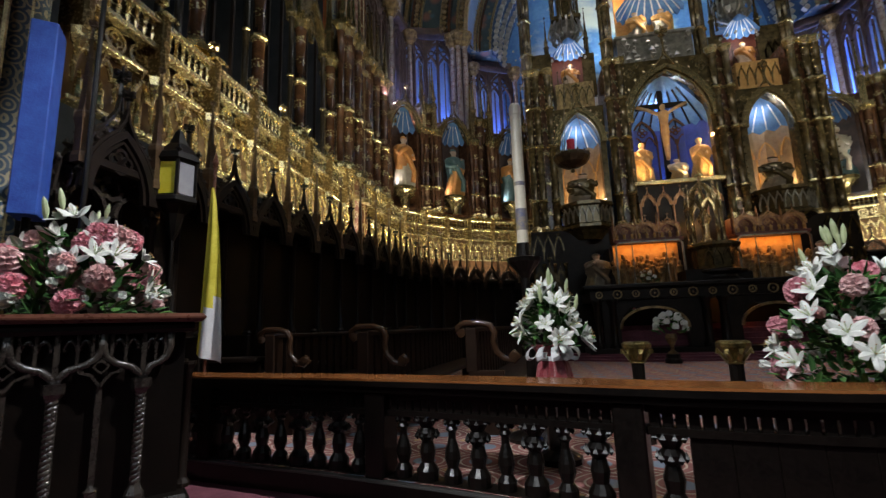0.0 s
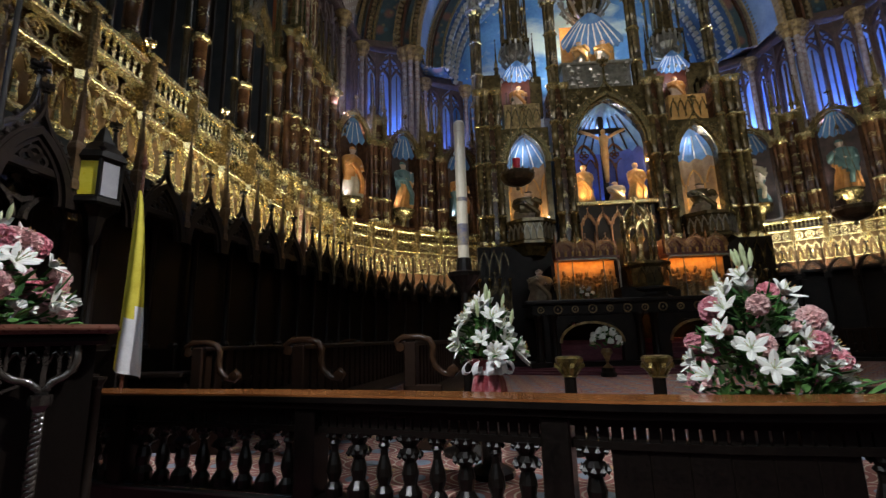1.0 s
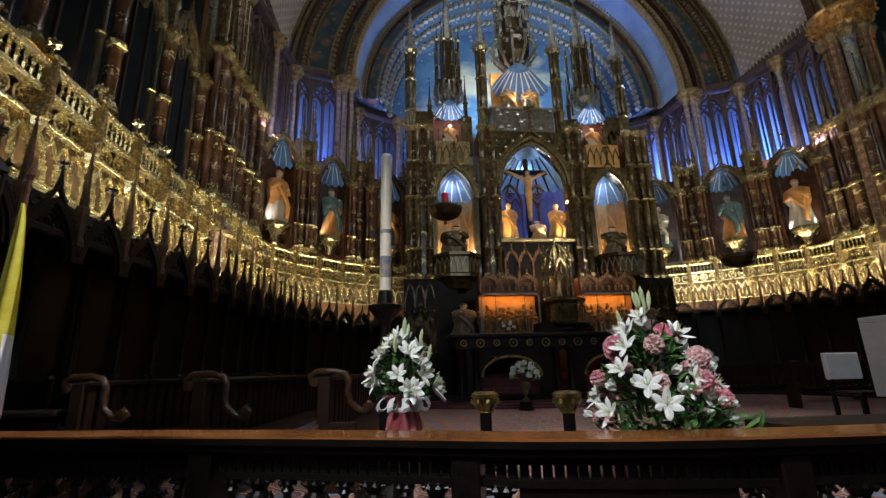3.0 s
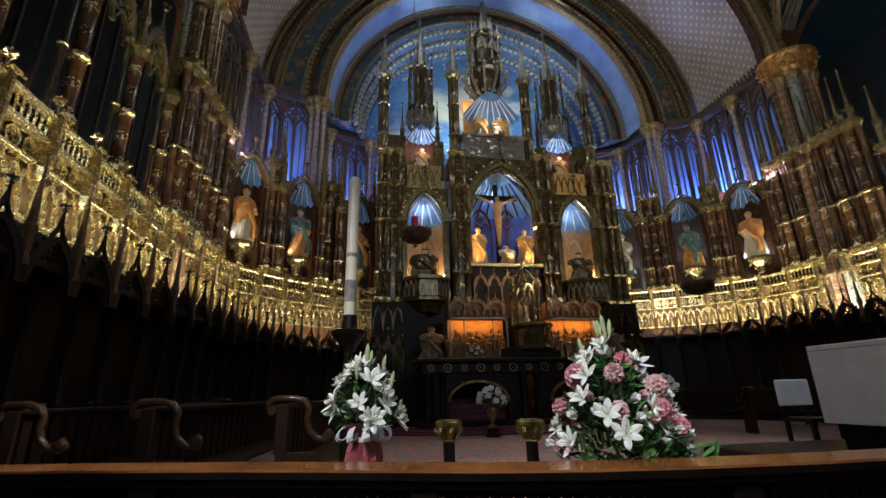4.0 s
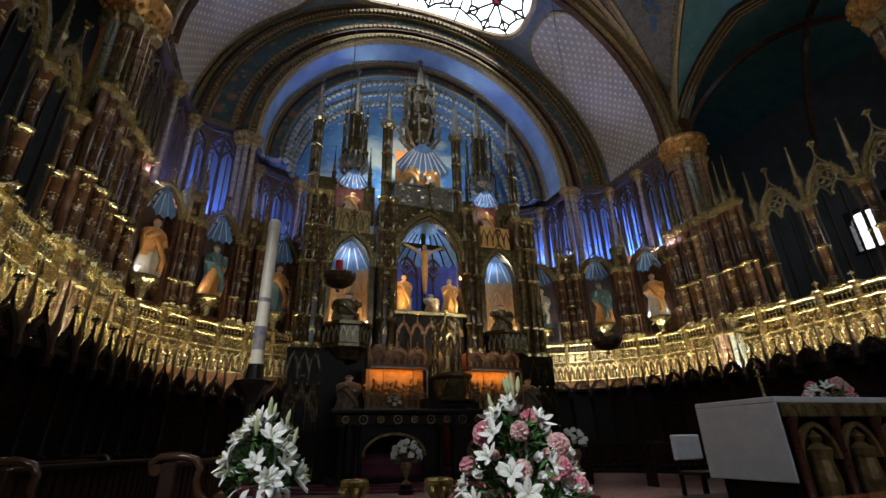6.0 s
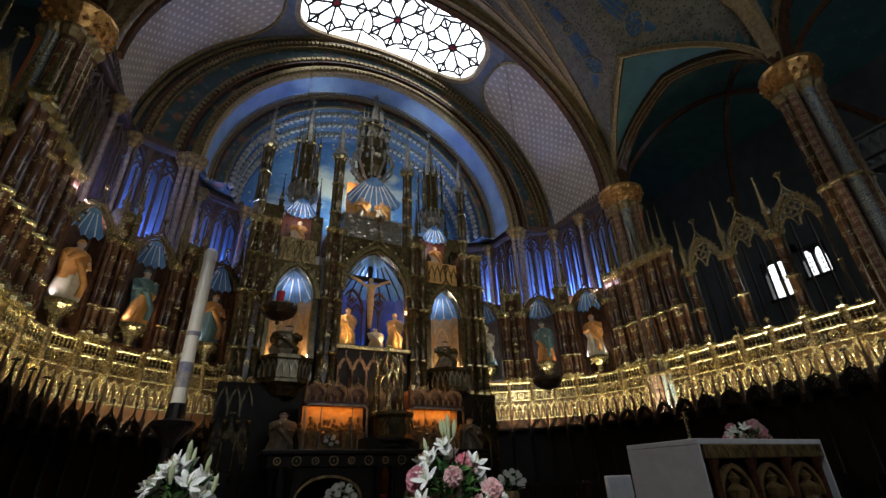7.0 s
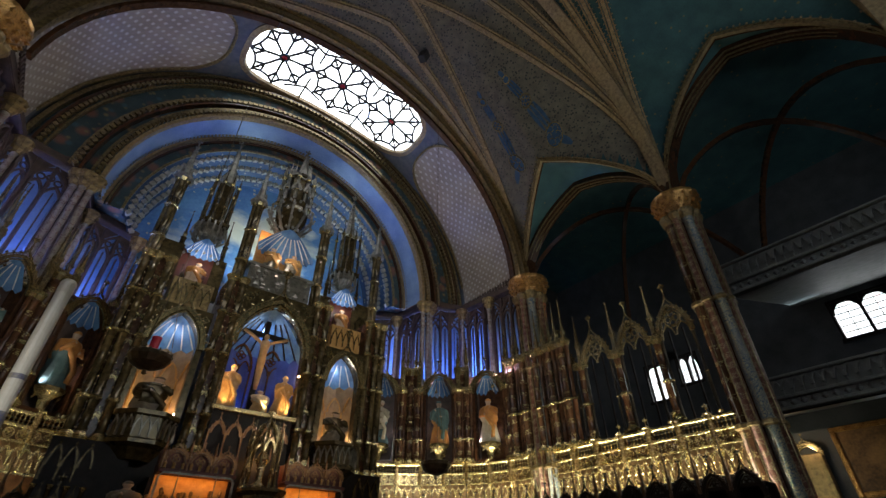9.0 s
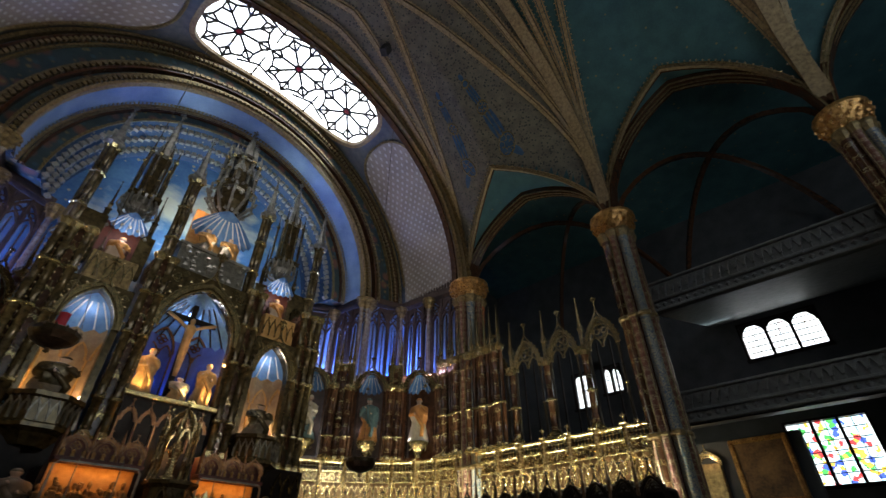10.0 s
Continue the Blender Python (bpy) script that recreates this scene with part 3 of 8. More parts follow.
border = []
for k in range(72):
    a = 2 * math.pi * k / 72
    ca, sa = math.cos(a), math.sin(a)
    e = 2 / 3.2
    border.append(on_vault(SKY[0] * 1.0 * abs(ca) ** e * (1 if ca >= 0 else -1), SKY[1] + SKY[2] * abs(sa) ** e * (1 if sa >= 0 else -1), -0.02))
bm = B()
sweep(bm, border, 0.26, 0.22, (0, 0, 1), 0, True)
part("window_frame", bm, "rib", sky_light)
for cx in (-3.2, 0.0, 3.2):
    bm = B()
    hub = [(cx + 0.2 * math.cos(2 * math.pi * k / 12), 15.0 + 0.2 * math.sin(2 * math.pi * k / 12)) for k in range(12)]
    for a, b in zip(hub, hub[1:] + hub[:1]):
        came(bm, a, b)
    P = lambda r, k: (cx + r * math.cos(2 * math.pi * k / 16), 15.0 + r * 1.15 * math.sin(2 * math.pi * k / 16))
    for k in range(0, 16, 2):
        # eight petals between the spokes, with a kite at the end of each spoke
        came(bm, P(0.2, k), P(1.62, k))
        came(bm, P(0.95, k), P(1.3, k + 0.55))
        came(bm, P(0.95, k), P(1.3, k - 0.55))
        came(bm, P(1.3, k + 0.55), P(1.3, k + 1.45))
        came(bm, P(1.3, k + 0.55), P(1.55, k))
        came(bm, P(1.3, k - 0.55), P(1.55, k))
    part("came", bm, "lead", sky_light)
    bm = B()
    vs = [bm.verts.new(on_vault(x, y, 0.03)) for x, y in hub]
    bm.faces.new(vs)
    part("pane", bm, "rubyglass", sky_light, "ruby glass boss")
for cx in (-1.6, 1.6):
    for sy in (-1, 1):
        bm = B()
        came(bm, (cx, 15.0 + sy * 0.55), (cx, 15.0 + sy * 2.15), 0.08)
        came(bm, (cx - 1.0, 15.0 + sy * 1.6), (cx, 15.0 + sy * 1.2), 0.08)
        came(bm, (cx + 1.0, 15.0 + sy * 1.6), (cx, 15.0 + sy * 1.2), 0.08)
        part("came", bm, "lead", sky_light)
bm = B()
box(bm, -9, 9, 11, 20, 25.2, 25.3)
structure("backdrop_sky", bm, "skyglow", "bright overcast sky above the skylight")

def two_blotches(nt, tc, base):
    """Loose painted figures in rose, ochre and blue-green."""
    out = blotches((0.22, 0.10, 0.07), 1.3, 0.28, 0.1)(nt, tc, base)
    out = blotches((0.24, 0.19, 0.09), 2.7, 0.22, 0.08)(nt, tc, out)
    return blotches((0.05, 0.12, 0.16), 2.1, 0.2, 0.1)(nt, tc, out)


# sanctuary arch: mouldings, painted band, blue soffit and the painted end wall
M["deepblue"] = mat("deep_blue_moulding", (0.012, 0.025, 0.06), (0.03, 0.055, 0.12), 0.5, scale=5, bump=0.1)
M["starband"] = mat("blue_gold_stencil_band", (0.02, 0.045, 0.055), (0.05, 0.085, 0.09), 0.6, 0.1, scale=2, bump=0.2, pattern=two_blotches)
bm = B()
sheet_between(bm, rounded(0, CAP, 10.2, 48, 17.4, 9.75), rounded(0, CAP, 7.35, 48, 17.4, 7.4))
structure("wall_arch_face", bm, "starband", "stencilled face of the sanctuary arch")
for r, rz, y, w, d, m in ((10.0, 9.6, 17.3, 0.16, 0.3, "goldline"), (9.68, 9.33, 17.25, 0.1, 0.3, "plainbrown"), (9.35, 9.05, 17.3, 0.08, 0.2, "goldline"), (8.45, 8.3, 17.3, 0.1, 0.25, "goldline"), (8.1, 7.98, 17.22, 0.1, 0.3, "plainbrown"), (7.75, 7.7, 17.25, 0.1, 0.28, "goldline"), (7.4, 7.42, 17.3, 0.14, 0.3, "rib"), (7.2, 7.2, 18.75, 0.12, 0.2, "rib"), (7.05, 7.05, 18.7, 0.06, 0.14, "goldline"), (6.96, 6.96, 18.72, 0.08, 0.14, "plainbrown"), (6.5, 6.5, 18.78, 0.1, 0.16, "goldline"), (6.38, 6.38, 19.3, 0.12, 0.16, "deepblue"), (6.0, 6.0, 20.6, 0.14, 0.16, "deepblue")):
    arch_ring("trim_arch_moulding", r, rz, y, w, d, m, "gilded arch moulding")
# beads along the mouldings
M["dentil"] = mat("pale_silvered_dentil", (0.26, 0.25, 0.22), (0.46, 0.44, 0.38), 0.5, 0.2, scale=8, bump=0.2)
for r, rz, y, sz in ((9.5, 9.17, 17.12, 0.075), (8.28, 8.14, 17.1, 0.085), (7.57, 7.56, 17.1, 0.07), (7.3, 7.3, 18.55, 0.06), (6.28, 6.28, 19.1, 0.1), (6.12, 6.12, 19.75, 0.1), (5.96, 5.96, 20.4, 0.1)):
    bm = B()
    n = int(r * 3.14 / (sz * 3.0))
    for i in range(n):
        a = math.pi * (i + 0.5) / n
        box(bm, -sz, sz, -sz, sz, -sz, sz, Matrix.Translation((-r * math.cos(a), y, CAP + rz * math.sin(a))) @ pose(0, 0, 0, 0, -math.degrees(a) + 45))
    tagged(part("trim_beads", bm, "dentil" if y > 19 else "goldline"), "gilded beads along the arch", "trim", kind="structure")
M["bluestar"] = mat("blue_starred_plaster", (0.025, 0.06, 0.13), (0.045, 0.10, 0.21), 0.7, scale=2, bump=0.05, pattern=blotches((0.46, 0.42, 0.30), 3.8, 0.17, 0.04))

for a, b, material, label in (((7.35, 17.4, 7.4), (7.22, 18.8, 7.25), "azure", "pale blue painted soffit of the sanctuary arch"), ((7.22, 18.8, 7.25), (6.45, 18.8, 6.45), "starband", "inner arch face painted with figures on dark green"), ((6.45, 18.8, 6.45), (5.9, 21.0, 5.9), "bluestar", "dark blue starred step of the sanctuary arch")):
    bm = B()
    sheet_between(bm, rounded(0, CAP, a[0], 48, a[1], a[2]), rounded(0, CAP, b[0], 48, b[1], b[2]))
    structure("ceiling_soffit", bm, material, label, smooth=True)


def painted_sky(nt, tc, base):
    n = nt.nodes.new("ShaderNodeTexNoise")
    n.inputs["Scale"].default_value, n.inputs["Detail"].default_value = 0.55, 5.0
    mp = nt.nodes.new("ShaderNodeMapping")
    mp.inputs["Scale"].default_value = (1.0, 1.0, 1.8)
    nt.links.new(tc.outputs["Object"], mp.inputs[0])
    nt.links.new(mp.outputs[0], n.inputs["Vector"])
    r = nt.nodes.new("ShaderNodeMapRange")
    r.inputs[1].default_value, r.inputs[2].default_value = 0.44, 0.62
    nt.links.new(n.outputs["Fac"], r.inputs[0])
    sep = nt.nodes.new("ShaderNodeSeparateXYZ")
    nt.links.new(tc.outputs["Object"], sep.inputs[0])
    rr = nt.nodes.new("ShaderNodeVectorMath")
    rr.operation = "DISTANCE"
    nt.links.new(tc.outputs["Object"], rr.inputs[0])
    rr.inputs[1].default_value = (0.0, 21.0, 13.2)
    inner = math_node(nt, "LESS_THAN", rr.outputs["Value"], 4.9)
    cloud = mix_in(nt, math_node(nt, "MULTIPLY", r.outputs[0], inner), base, (0.62, 0.68, 0.60))
    v = nt.nodes.new("ShaderNodeTexVoronoi")
    v.inputs["Scale"].default_value = 2.6
    nt.links.new(tc.outputs["Object"], v.inputs["Vector"])
    star = math_node(nt, "MULTIPLY", math_node(nt, "LESS_THAN", v.outputs["Distance"], 0.2), math_node(nt, "SUBTRACT", 1.0, inner))
    return mix_in(nt, star, cloud, (0.5, 0.46, 0.34))


M["paintedsky"] = mat("painted_sky", (0.05, 0.15, 0.38), (0.13, 0.30, 0.54), 0.75, scale=0.8, bump=0.03, pattern=painted_sky)
bm = B()
box(bm, -8.0, 8.0, 21.0, 21.3, 0, 21)
structure("wall_north", bm, "paintedsky", "end wall painted as a blue sky with pale clouds")

# apse walls
for s in (-1, 1):
    bm = B()
    pts = mirrored(RING, s)
    sheet_between(bm, [(x, y, 0) for x, y in pts], [(x, y, 9.1) for x, y in pts])
    out = [(x * 1.03, y + 0.25) for x, y in pts]
    sheet_between(bm, [(x, y, 0) for x, y in out], [(x, y, 9.1) for x, y in out])
    sheet_between(bm, [(x, y, 9.1) for x, y in pts], [(x, y, 9.1) for x, y in out])
    structure("wall_apse", bm, "plainbrown", "brown panelled apse wall behind the statue niches")
    bm = B()
    pts = mirrored(WINDOWS, s)
    out = [(x * 1.04 + s * 0.05, y + 0.3) for x, y in pts]
    sheet_between(bm, [(x, y, 8.4) for x, y in out], [(x, y, CAP + 0.1) for x, y in out])
    sheet_between(bm, [(x, y, 8.4) for x, y in mirrored(RING, s)], [(x, y, 8.4) for x, y in out])
    structure("wall_clerestory", bm, "azure", "blue-painted wall behind the lancet arcade")
    bm = B()
    sweep(bm, [(x, y, CAP + 0.12) for x, y in pts], 0.42, 0.34, (0, 0, 1))
    sweep(bm, [(x * 0.985, y - 0.12, CAP + 0.02) for x, y in pts], 0.16, 0.1, (0, 0, 1))
    structure("trim_cornice", bm, "mauve", "mauve cornice above the lancet arcade")
    # vertical filling between the arch face and the cornice
    bm = B()
    inner = [(7.36, 17.42), (7.22, 18.8), (6.44, 18.82), (5.92, 21.0)]
    sheet_between(bm, [(s * x, y, CAP + 0.3) for x, y in inner], [(s * 11.0, y, CAP + 0.3) for x, y in inner])
    structure("ceiling_apse_side", bm, "starband", "mauve ceiling of the apse side")

# ---- lancet arcade of the apse ----
M["whitegold"] = mat("white_gold_stencilled_shaft", (0.17, 0.145, 0.12), (0.34, 0.30, 0.25), 0.5, 0.1, scale=6, bump=0.15, pattern=motifs((0.13, 0.06, 0.04), 3.2, 26, 0.3))


def build_lancets():
    w = thing("window_lancets", None, "pair of blue-backed lancets with mauve tracery", "window", "lancets of the apse arcade", "structure")
    for x in (-0.56, 0.0, 0.56):
        bm = B()
        box(bm, x - 0.055, x + 0.055, -0.1, 0.08, 8.5, 13.0)
        lathe(bm, [(0.045, 8.5), (0.045, 12.0), (0.07, 12.1), (0.07, 12.2)], 6, pose(x, -0.12, 0))
        part("mullion", bm, "mauve", w)
    for x in (-0.28, 0.28):
        bm = B()
        sweep(bm, pointed(x, 11.7, 0.26, 0.55, 6), 0.07, 0.14, (0, 1, 0))
        part("arch_head", bm, "mauve", w)
        bm = B()
        box(bm, x - 0.02, x + 0.02, -0.03, 0.05, 8.5, 12.0)
        part("bar", bm, "mauve", w)
    bm = B()
    sweep(bm, pointed(0, 12.05, 0.53, 0.85, 7), 0.09, 0.16, (0, 1, 0))
    for x, z in ((-0.26, 12.42), (0.26, 12.42), (0, 12.5)):
        ring_bar(bm, x, z, 0.11, 0, 0.05)
    # spandrels
    for s in (-1, 1):
        vs = [bm.verts.new(p) for p in ((s * 0.05, 0.02, 13.05), (s * 0.56, 0.02, 13.05), (s * 0.56, 0.02, 12.1), (s * 0.5, 0.02, 12.5), (s * 0.3, 0.02, 12.78))]
        bm.faces.new(vs if s > 0 else vs[::-1])
    part("tracery", bm, "mauve", w)
    return w


def build_wall_shaft():
    w = thing("wall_shaft", None, "white and gold stencilled wall shaft with leaf capital", "column", "shafts of the apse arcade")
    bm = B()
    shaft(bm, 0, 0, 8.4, 12.75, 0.1, 10)
    part("shaft", bm, ["whitegold", "gilt"], w)
    bm = B()
    lathe(bm, [(0.15, 12.55), (0.2, 12.7), (0.32, 13.0), (0.34, 13.12)], 10)
    for k in range(10):
        a = 2 * math.pi * k / 10
        ornaments(bm, 0.24 * math.cos(a), 0.24 * math.sin(a), 12.78, 0.07)
        ornaments(bm, 0.31 * math.cos(a + 0.3), 0.31 * math.sin(a + 0.3), 12.98, 0.07)
    part("capital", bm, "dullgold", w)
    return w


proto, proto2 = build_lancets(), build_wall_shaft()
first, first2 = True, True
for s in (-1, 1):
    for x, y, a, L in along(mirrored(WINDOWS, s), 1.12):
        m = pose(x, y, 0, 0, 0, a)
        if first:
            proto.matrix_world, first = m, False
        else:
            copy_thing(proto, m)
    for k, (x, y) in enumerate(mirrored(WINDOWS, s)[1:]):
        for dx in ((-0.26, 0.0, 0.26) if k == 2 else (0,)):
            m = pose(x - s * 0.2 + dx, y - 0.22 - 0.12 * (dx == 0 and k == 2), 0)
            if first2:
                proto2.matrix_world, first2 = m, False
            else:
                copy_thing(proto2, m)

# ---- statue niches ----
M["olivedark"] = mat("dark_olive_wood", (0.018, 0.014, 0.009), (0.06, 0.046, 0.026), 0.3, 0.2, scale=5, bump=0.06)
M["dimgilt"] = mat("dim_gilded_carving", (0.07, 0.052, 0.026), (0.62, 0.48, 0.23), 0.24, 0.82, scale=12, bump=0.1)


def canopy(bm, r, h, n=6, mi_a=0, mi_b=1):
    """A half umbrella of blue leaves parted by white ribs."""
    for i in range(n):
        a0, a1 = math.pi * i / n, math.pi * (i + 1) / n
        prev = None
        for k in range(7):
            f = k / 6
            rr = r * (1 - 0.98 * f) ** 0.75
            z = h * f
            am = (a0 + a1) / 2
            pts = [(rr * math.cos(a0), rr * math.sin(a0), z), (rr * 0.99 * math.cos(am), rr * 0.99 * math.sin(am), z - (0.14 * h if k == 0 else 0)), (rr * math.cos(a1), rr * math.sin(a1), z)]
            row = [bm.verts.new(p) for p in pts]
            if prev:
                for q in range(2):
                    bm.faces.new((prev[q], prev[q + 1], row[q + 1], row[q])).material_index = mi_a
            prev = row
        if i:
            sweep(bm, [(r * 0.97 * (1 - 0.98 * f) ** 0.75 * math.cos(a0), r * 0.97 * (1 - 0.98 * f) ** 0.75 * math.sin(a0), h * f - 0.01) for f in [k / 8 for k in range(7)]], 0.02, 0.045 * r, (-math.sin(a0), math.cos(a0), 0.01), mi_b)


M["paleblue"] = mat("pale_blue_canopy", (0.05, 0.14, 0.36), (0.13, 0.28, 0.52), 0.6, scale=4, bump=0.05)


def build_niche():
    n = thing("statue_niche", None, "gothic statue niche with blue ribbed canopy and gilded gable", "niche", "statue niches of the apse")
    bm = B()
    box(bm, -0.62, 0.62, 0.25, 0.3, 5.2, 8.9)
    part("back_panel", bm, "mauve", n)
    for s in (-1, 1):
        bm = B()
        box(bm, s * 0.64 - 0.05, s * 0.64 + 0.05, -0.25, 0.28, 5.2, 8.3)
        part("jamb", bm, "plainbrown", n)
        for dx, dy, r in ((0.78, -0.3, 0.075), (0.94, -0.36, 0.1), (1.08, -0.28, 0.07)):
            bm = B()
            shaft(bm, s * dx, dy, 5.2, 8.3, r, 8, rings=(6.1,))
            part("shaft", bm, ["brown" if r > 0.09 else "plainbrown", "gilt"], n)
        bm = B()
        box(bm, s * 0.93 - 0.22, s * 0.93 + 0.22, -0.42, 0.1, 8.28, 8.42)
        for k in range(5):
            ornaments(bm, s * 0.93 - 0.2 + 0.1 * k, -0.43, 8.36, 0.05)
        part("capital", bm, "dimgilt", n)
        bm = B()
        box(bm, s * 0.93 - 0.1, s * 0.93 + 0.1, -0.3, 0, 8.42, 9.45)
        spirelet(bm, s * 0.93, -0.2, 9.4, 0.13, 0.25, 1.15, knobs=4)
        part("pinnacle", bm, "dimgilt", n)
    bm = B()
    gable(bm, 0, 8.1, 0.72, 0.95, -0.3, 0.1, knobs=5)
    for s in (-1, 1):
        ornaments(bm, s * 0.35, -0.28, 8.55, 0.07)
    part("gable", bm, "dimgilt", n)
    bm = B()
    canopy(bm, 0.52, 0.85)
    bmesh.ops.transform(bm, matrix=pose(0, -0.22, 8.2) @ Matrix.Diagonal((1, 0.88, 1, 1)), verts=bm.verts)
    part("canopy", bm, ["paleblue", "whiteplaster"], n, "blue canopy with white ribs")
    bm = B()
    lathe(bm, [(0.0, 5.25), (0.12, 5.3), (0.16, 5.55), (0.3, 5.72), (0.42, 5.8), (0.45, 5.92), (0.38, 5.95)], 8, pose(0, -0.12, 0))
    for k in range(8):
        a = 2 * math.pi * k / 8
        ornaments(bm, 0.34 * math.cos(a), -0.12 + 0.34 * math.sin(a), 5.66, 0.07)
    part("corbel", bm, "dimgilt", n)
    bm = B()
    box(bm, -0.6, 0.6, -0.1, 0.2, 5.2, 5.3)
    part("ledge", bm, "plainbrown", n)
    return n


def statue(name, h, robe, cloak, m, label, pose_k=0):
    """A standing draped figure as one plain shape."""
    bm = B()
    rnd = random.Random(pose_k)
    n = 36
    keys = [(0.0, 0.19), (0.06, 0.2), (0.3, 0.165), (0.5, 0.145), (0.62, 0.155), (0.74, 0.16), (0.8, 0.135), (0.83, 0.07), (0.85, 0.045), (0.87, 0.045), (0.895, 0.06), (0.93, 0.066), (0.965, 0.056), (0.99, 0.03), (1.0, 0.0)]
    prof = []
    for (f0, r0), (f1, r1) in zip(keys, keys[1:]):
        m0 = 3 if f0 < 0.8 else 1
        prof += [(f0 + (f1 - f0) * q / m0, r0 + (r1 - r0) * q / m0) for q in range(m0)]
    prof.append(keys[-1])
    rings = []
    lean = 0.05 * math.sin(pose_k * 2.1)
    for f, r in prof:
        ring = []
        for i in range(n):
            a = 2 * math.pi * i / n
            deep = 0.22 * max(0.0, 0.82 - f) + 0.03
            fold = deep * (math.sin(a * 6 + 1.4 * math.sin(f * 7 + pose_k)) + 0.5 * math.sin(a * 11 - f * 9 + pose_k)) if f < 0.8 else 0
            sash = 0.1 * max(0.0, 1 - abs((f - 0.42 - 0.16 * math.cos(a + pose_k)) / 0.05)) if f < 0.75 else 0
            hair = 0.12 * math.sin(a * 9 + f * 60) * (f > 0.9)
            rr = h * r * (1 + fold + sash + hair) * (1 + 0.28 * abs(math.cos(a)) * (0.45 < f < 0.8))
            ring.append(bm.verts.new((rr * math.cos(a) + h * lean * math.sin(f * 3.5), rr * math.sin(a) * 0.78 - 0.02 * h * (f > 0.84), h * f)))
        rings.append((f, ring))
    for (f0, a), (f1, b) in zip(rings, rings[1:]):
        for i in range(n):
            fc = bm.faces.new((a[i], a[(i + 1) % n], b[(i + 1) % n], b[i]))
            turn = 6.28 * i / n
            fc.material_index = 2 if 0.83 <= f0 < 0.93 else (1 if f0 > 0.42 + 0.16 * math.cos(turn + pose_k) or f0 >= 0.93 else 0)
    # forearms and a fold of the cloak
    for s in (-1, 1):
        up = 0.12 if s * (1 if pose_k % 2 else -1) > 0 else -0.02
        pts = [(s * 0.17 * h, -0.02 * h, 0.74 * h), (s * 0.2 * h, -0.07 * h, 0.58 * h), (s * 0.07 * h, -0.19 * h, (0.6 + up) * h)]
        sweep(bm, pts, 0.08 * h, 0.07 * h, (0.2, 1, 0.3), 1)
        lathe(bm, [(0, -0.03 * h), (0.028 * h, 0), (0, 0.045 * h)], 8, Matrix.Translation(pts[-1]), 2)
    sweep(bm, [(-0.14 * h, -0.1 * h, 0.72 * h), (0.0, -0.17 * h, 0.5 * h), (0.13 * h, -0.15 * h, 0.3 * h), (0.1 * h, -0.15 * h, 0.08 * h)], 0.08 * h, 0.05 * h, (0, 1, 0), 1)
    ob = part(name, bm, [robe, cloak, "skin"], smooth=True)
    ob.matrix_world = m
    return tagged(ob, label, "statue")


M["skin"] = mat("painted_flesh", (0.5, 0.36, 0.26), (0.62, 0.46, 0.34), 0.55, scale=6, bump=0.05)
M["ochre"] = mat("ochre_painted_robe", (0.45, 0.17, 0.04), (0.62, 0.30, 0.08), 0.45, scale=6, bump=0.1)
M["teal"] = mat("teal_painted_cloak", (0.06, 0.12, 0.12), (0.12, 0.2, 0.19), 0.5, scale=6, bump=0.1)
M["cream"] = mat("cream_painted_robe", (0.45, 0.39, 0.28), (0.62, 0.55, 0.42), 0.5, scale=6, bump=0.1)

NICHES = [(9.7, 15.05, 57), (8.15, 16.75, 46), (6.0, 18.35, 34)]
ROBES = [("cream", "ochre"), ("ochre", "teal"), ("teal", "ochre"), ("teal", "cream"), ("ochre", "teal"), ("cream", "ochre")]
TEXT = ["cream-robed painted statue on a niche corbel", "painted statue in ochre robe and teal cloak on a corbel", "painted statue in teal robe with ochre cloak on a corbel", "grey-green robed painted statue on a niche corbel", "painted statue in ochre robe and teal cloak holding an attribute", "cream-robed painted statue with ochre cloak on a corbel"]
proto, k = build_niche(), 0
for s in (-1, 1):
    for i, (x, y, a) in enumerate(NICHES):
        m = pose(s * x, y, 0, 0, 0, -s * a)
        if k == 0:
            proto.matrix_world = m
        else:
            copy_thing(proto, m)
        j = i if s < 0 else 5 - i
        statue("saint_statue", 1.9, *ROBES[j], m @ pose(0, -0.12, 5.95), TEXT[j], k)
        d = m @ Vector((0.35, -0.5, 5.55))
        lamp_spot("niche_lamp", m @ Vector((0.42, -0.25, 5.98)), m @ Vector((0.1, 0.2, 8.0)), 26, (0.9, 0.85, 1.0), 95, 0.05)
        lamp_spot("niche_lamp", m @ Vector((-0.42, -0.25, 5.98)), m @ Vector((-0.1, 0.2, 8.0)), 22, (0.92, 0.85, 1.0), 95, 0.05)
        k += 1

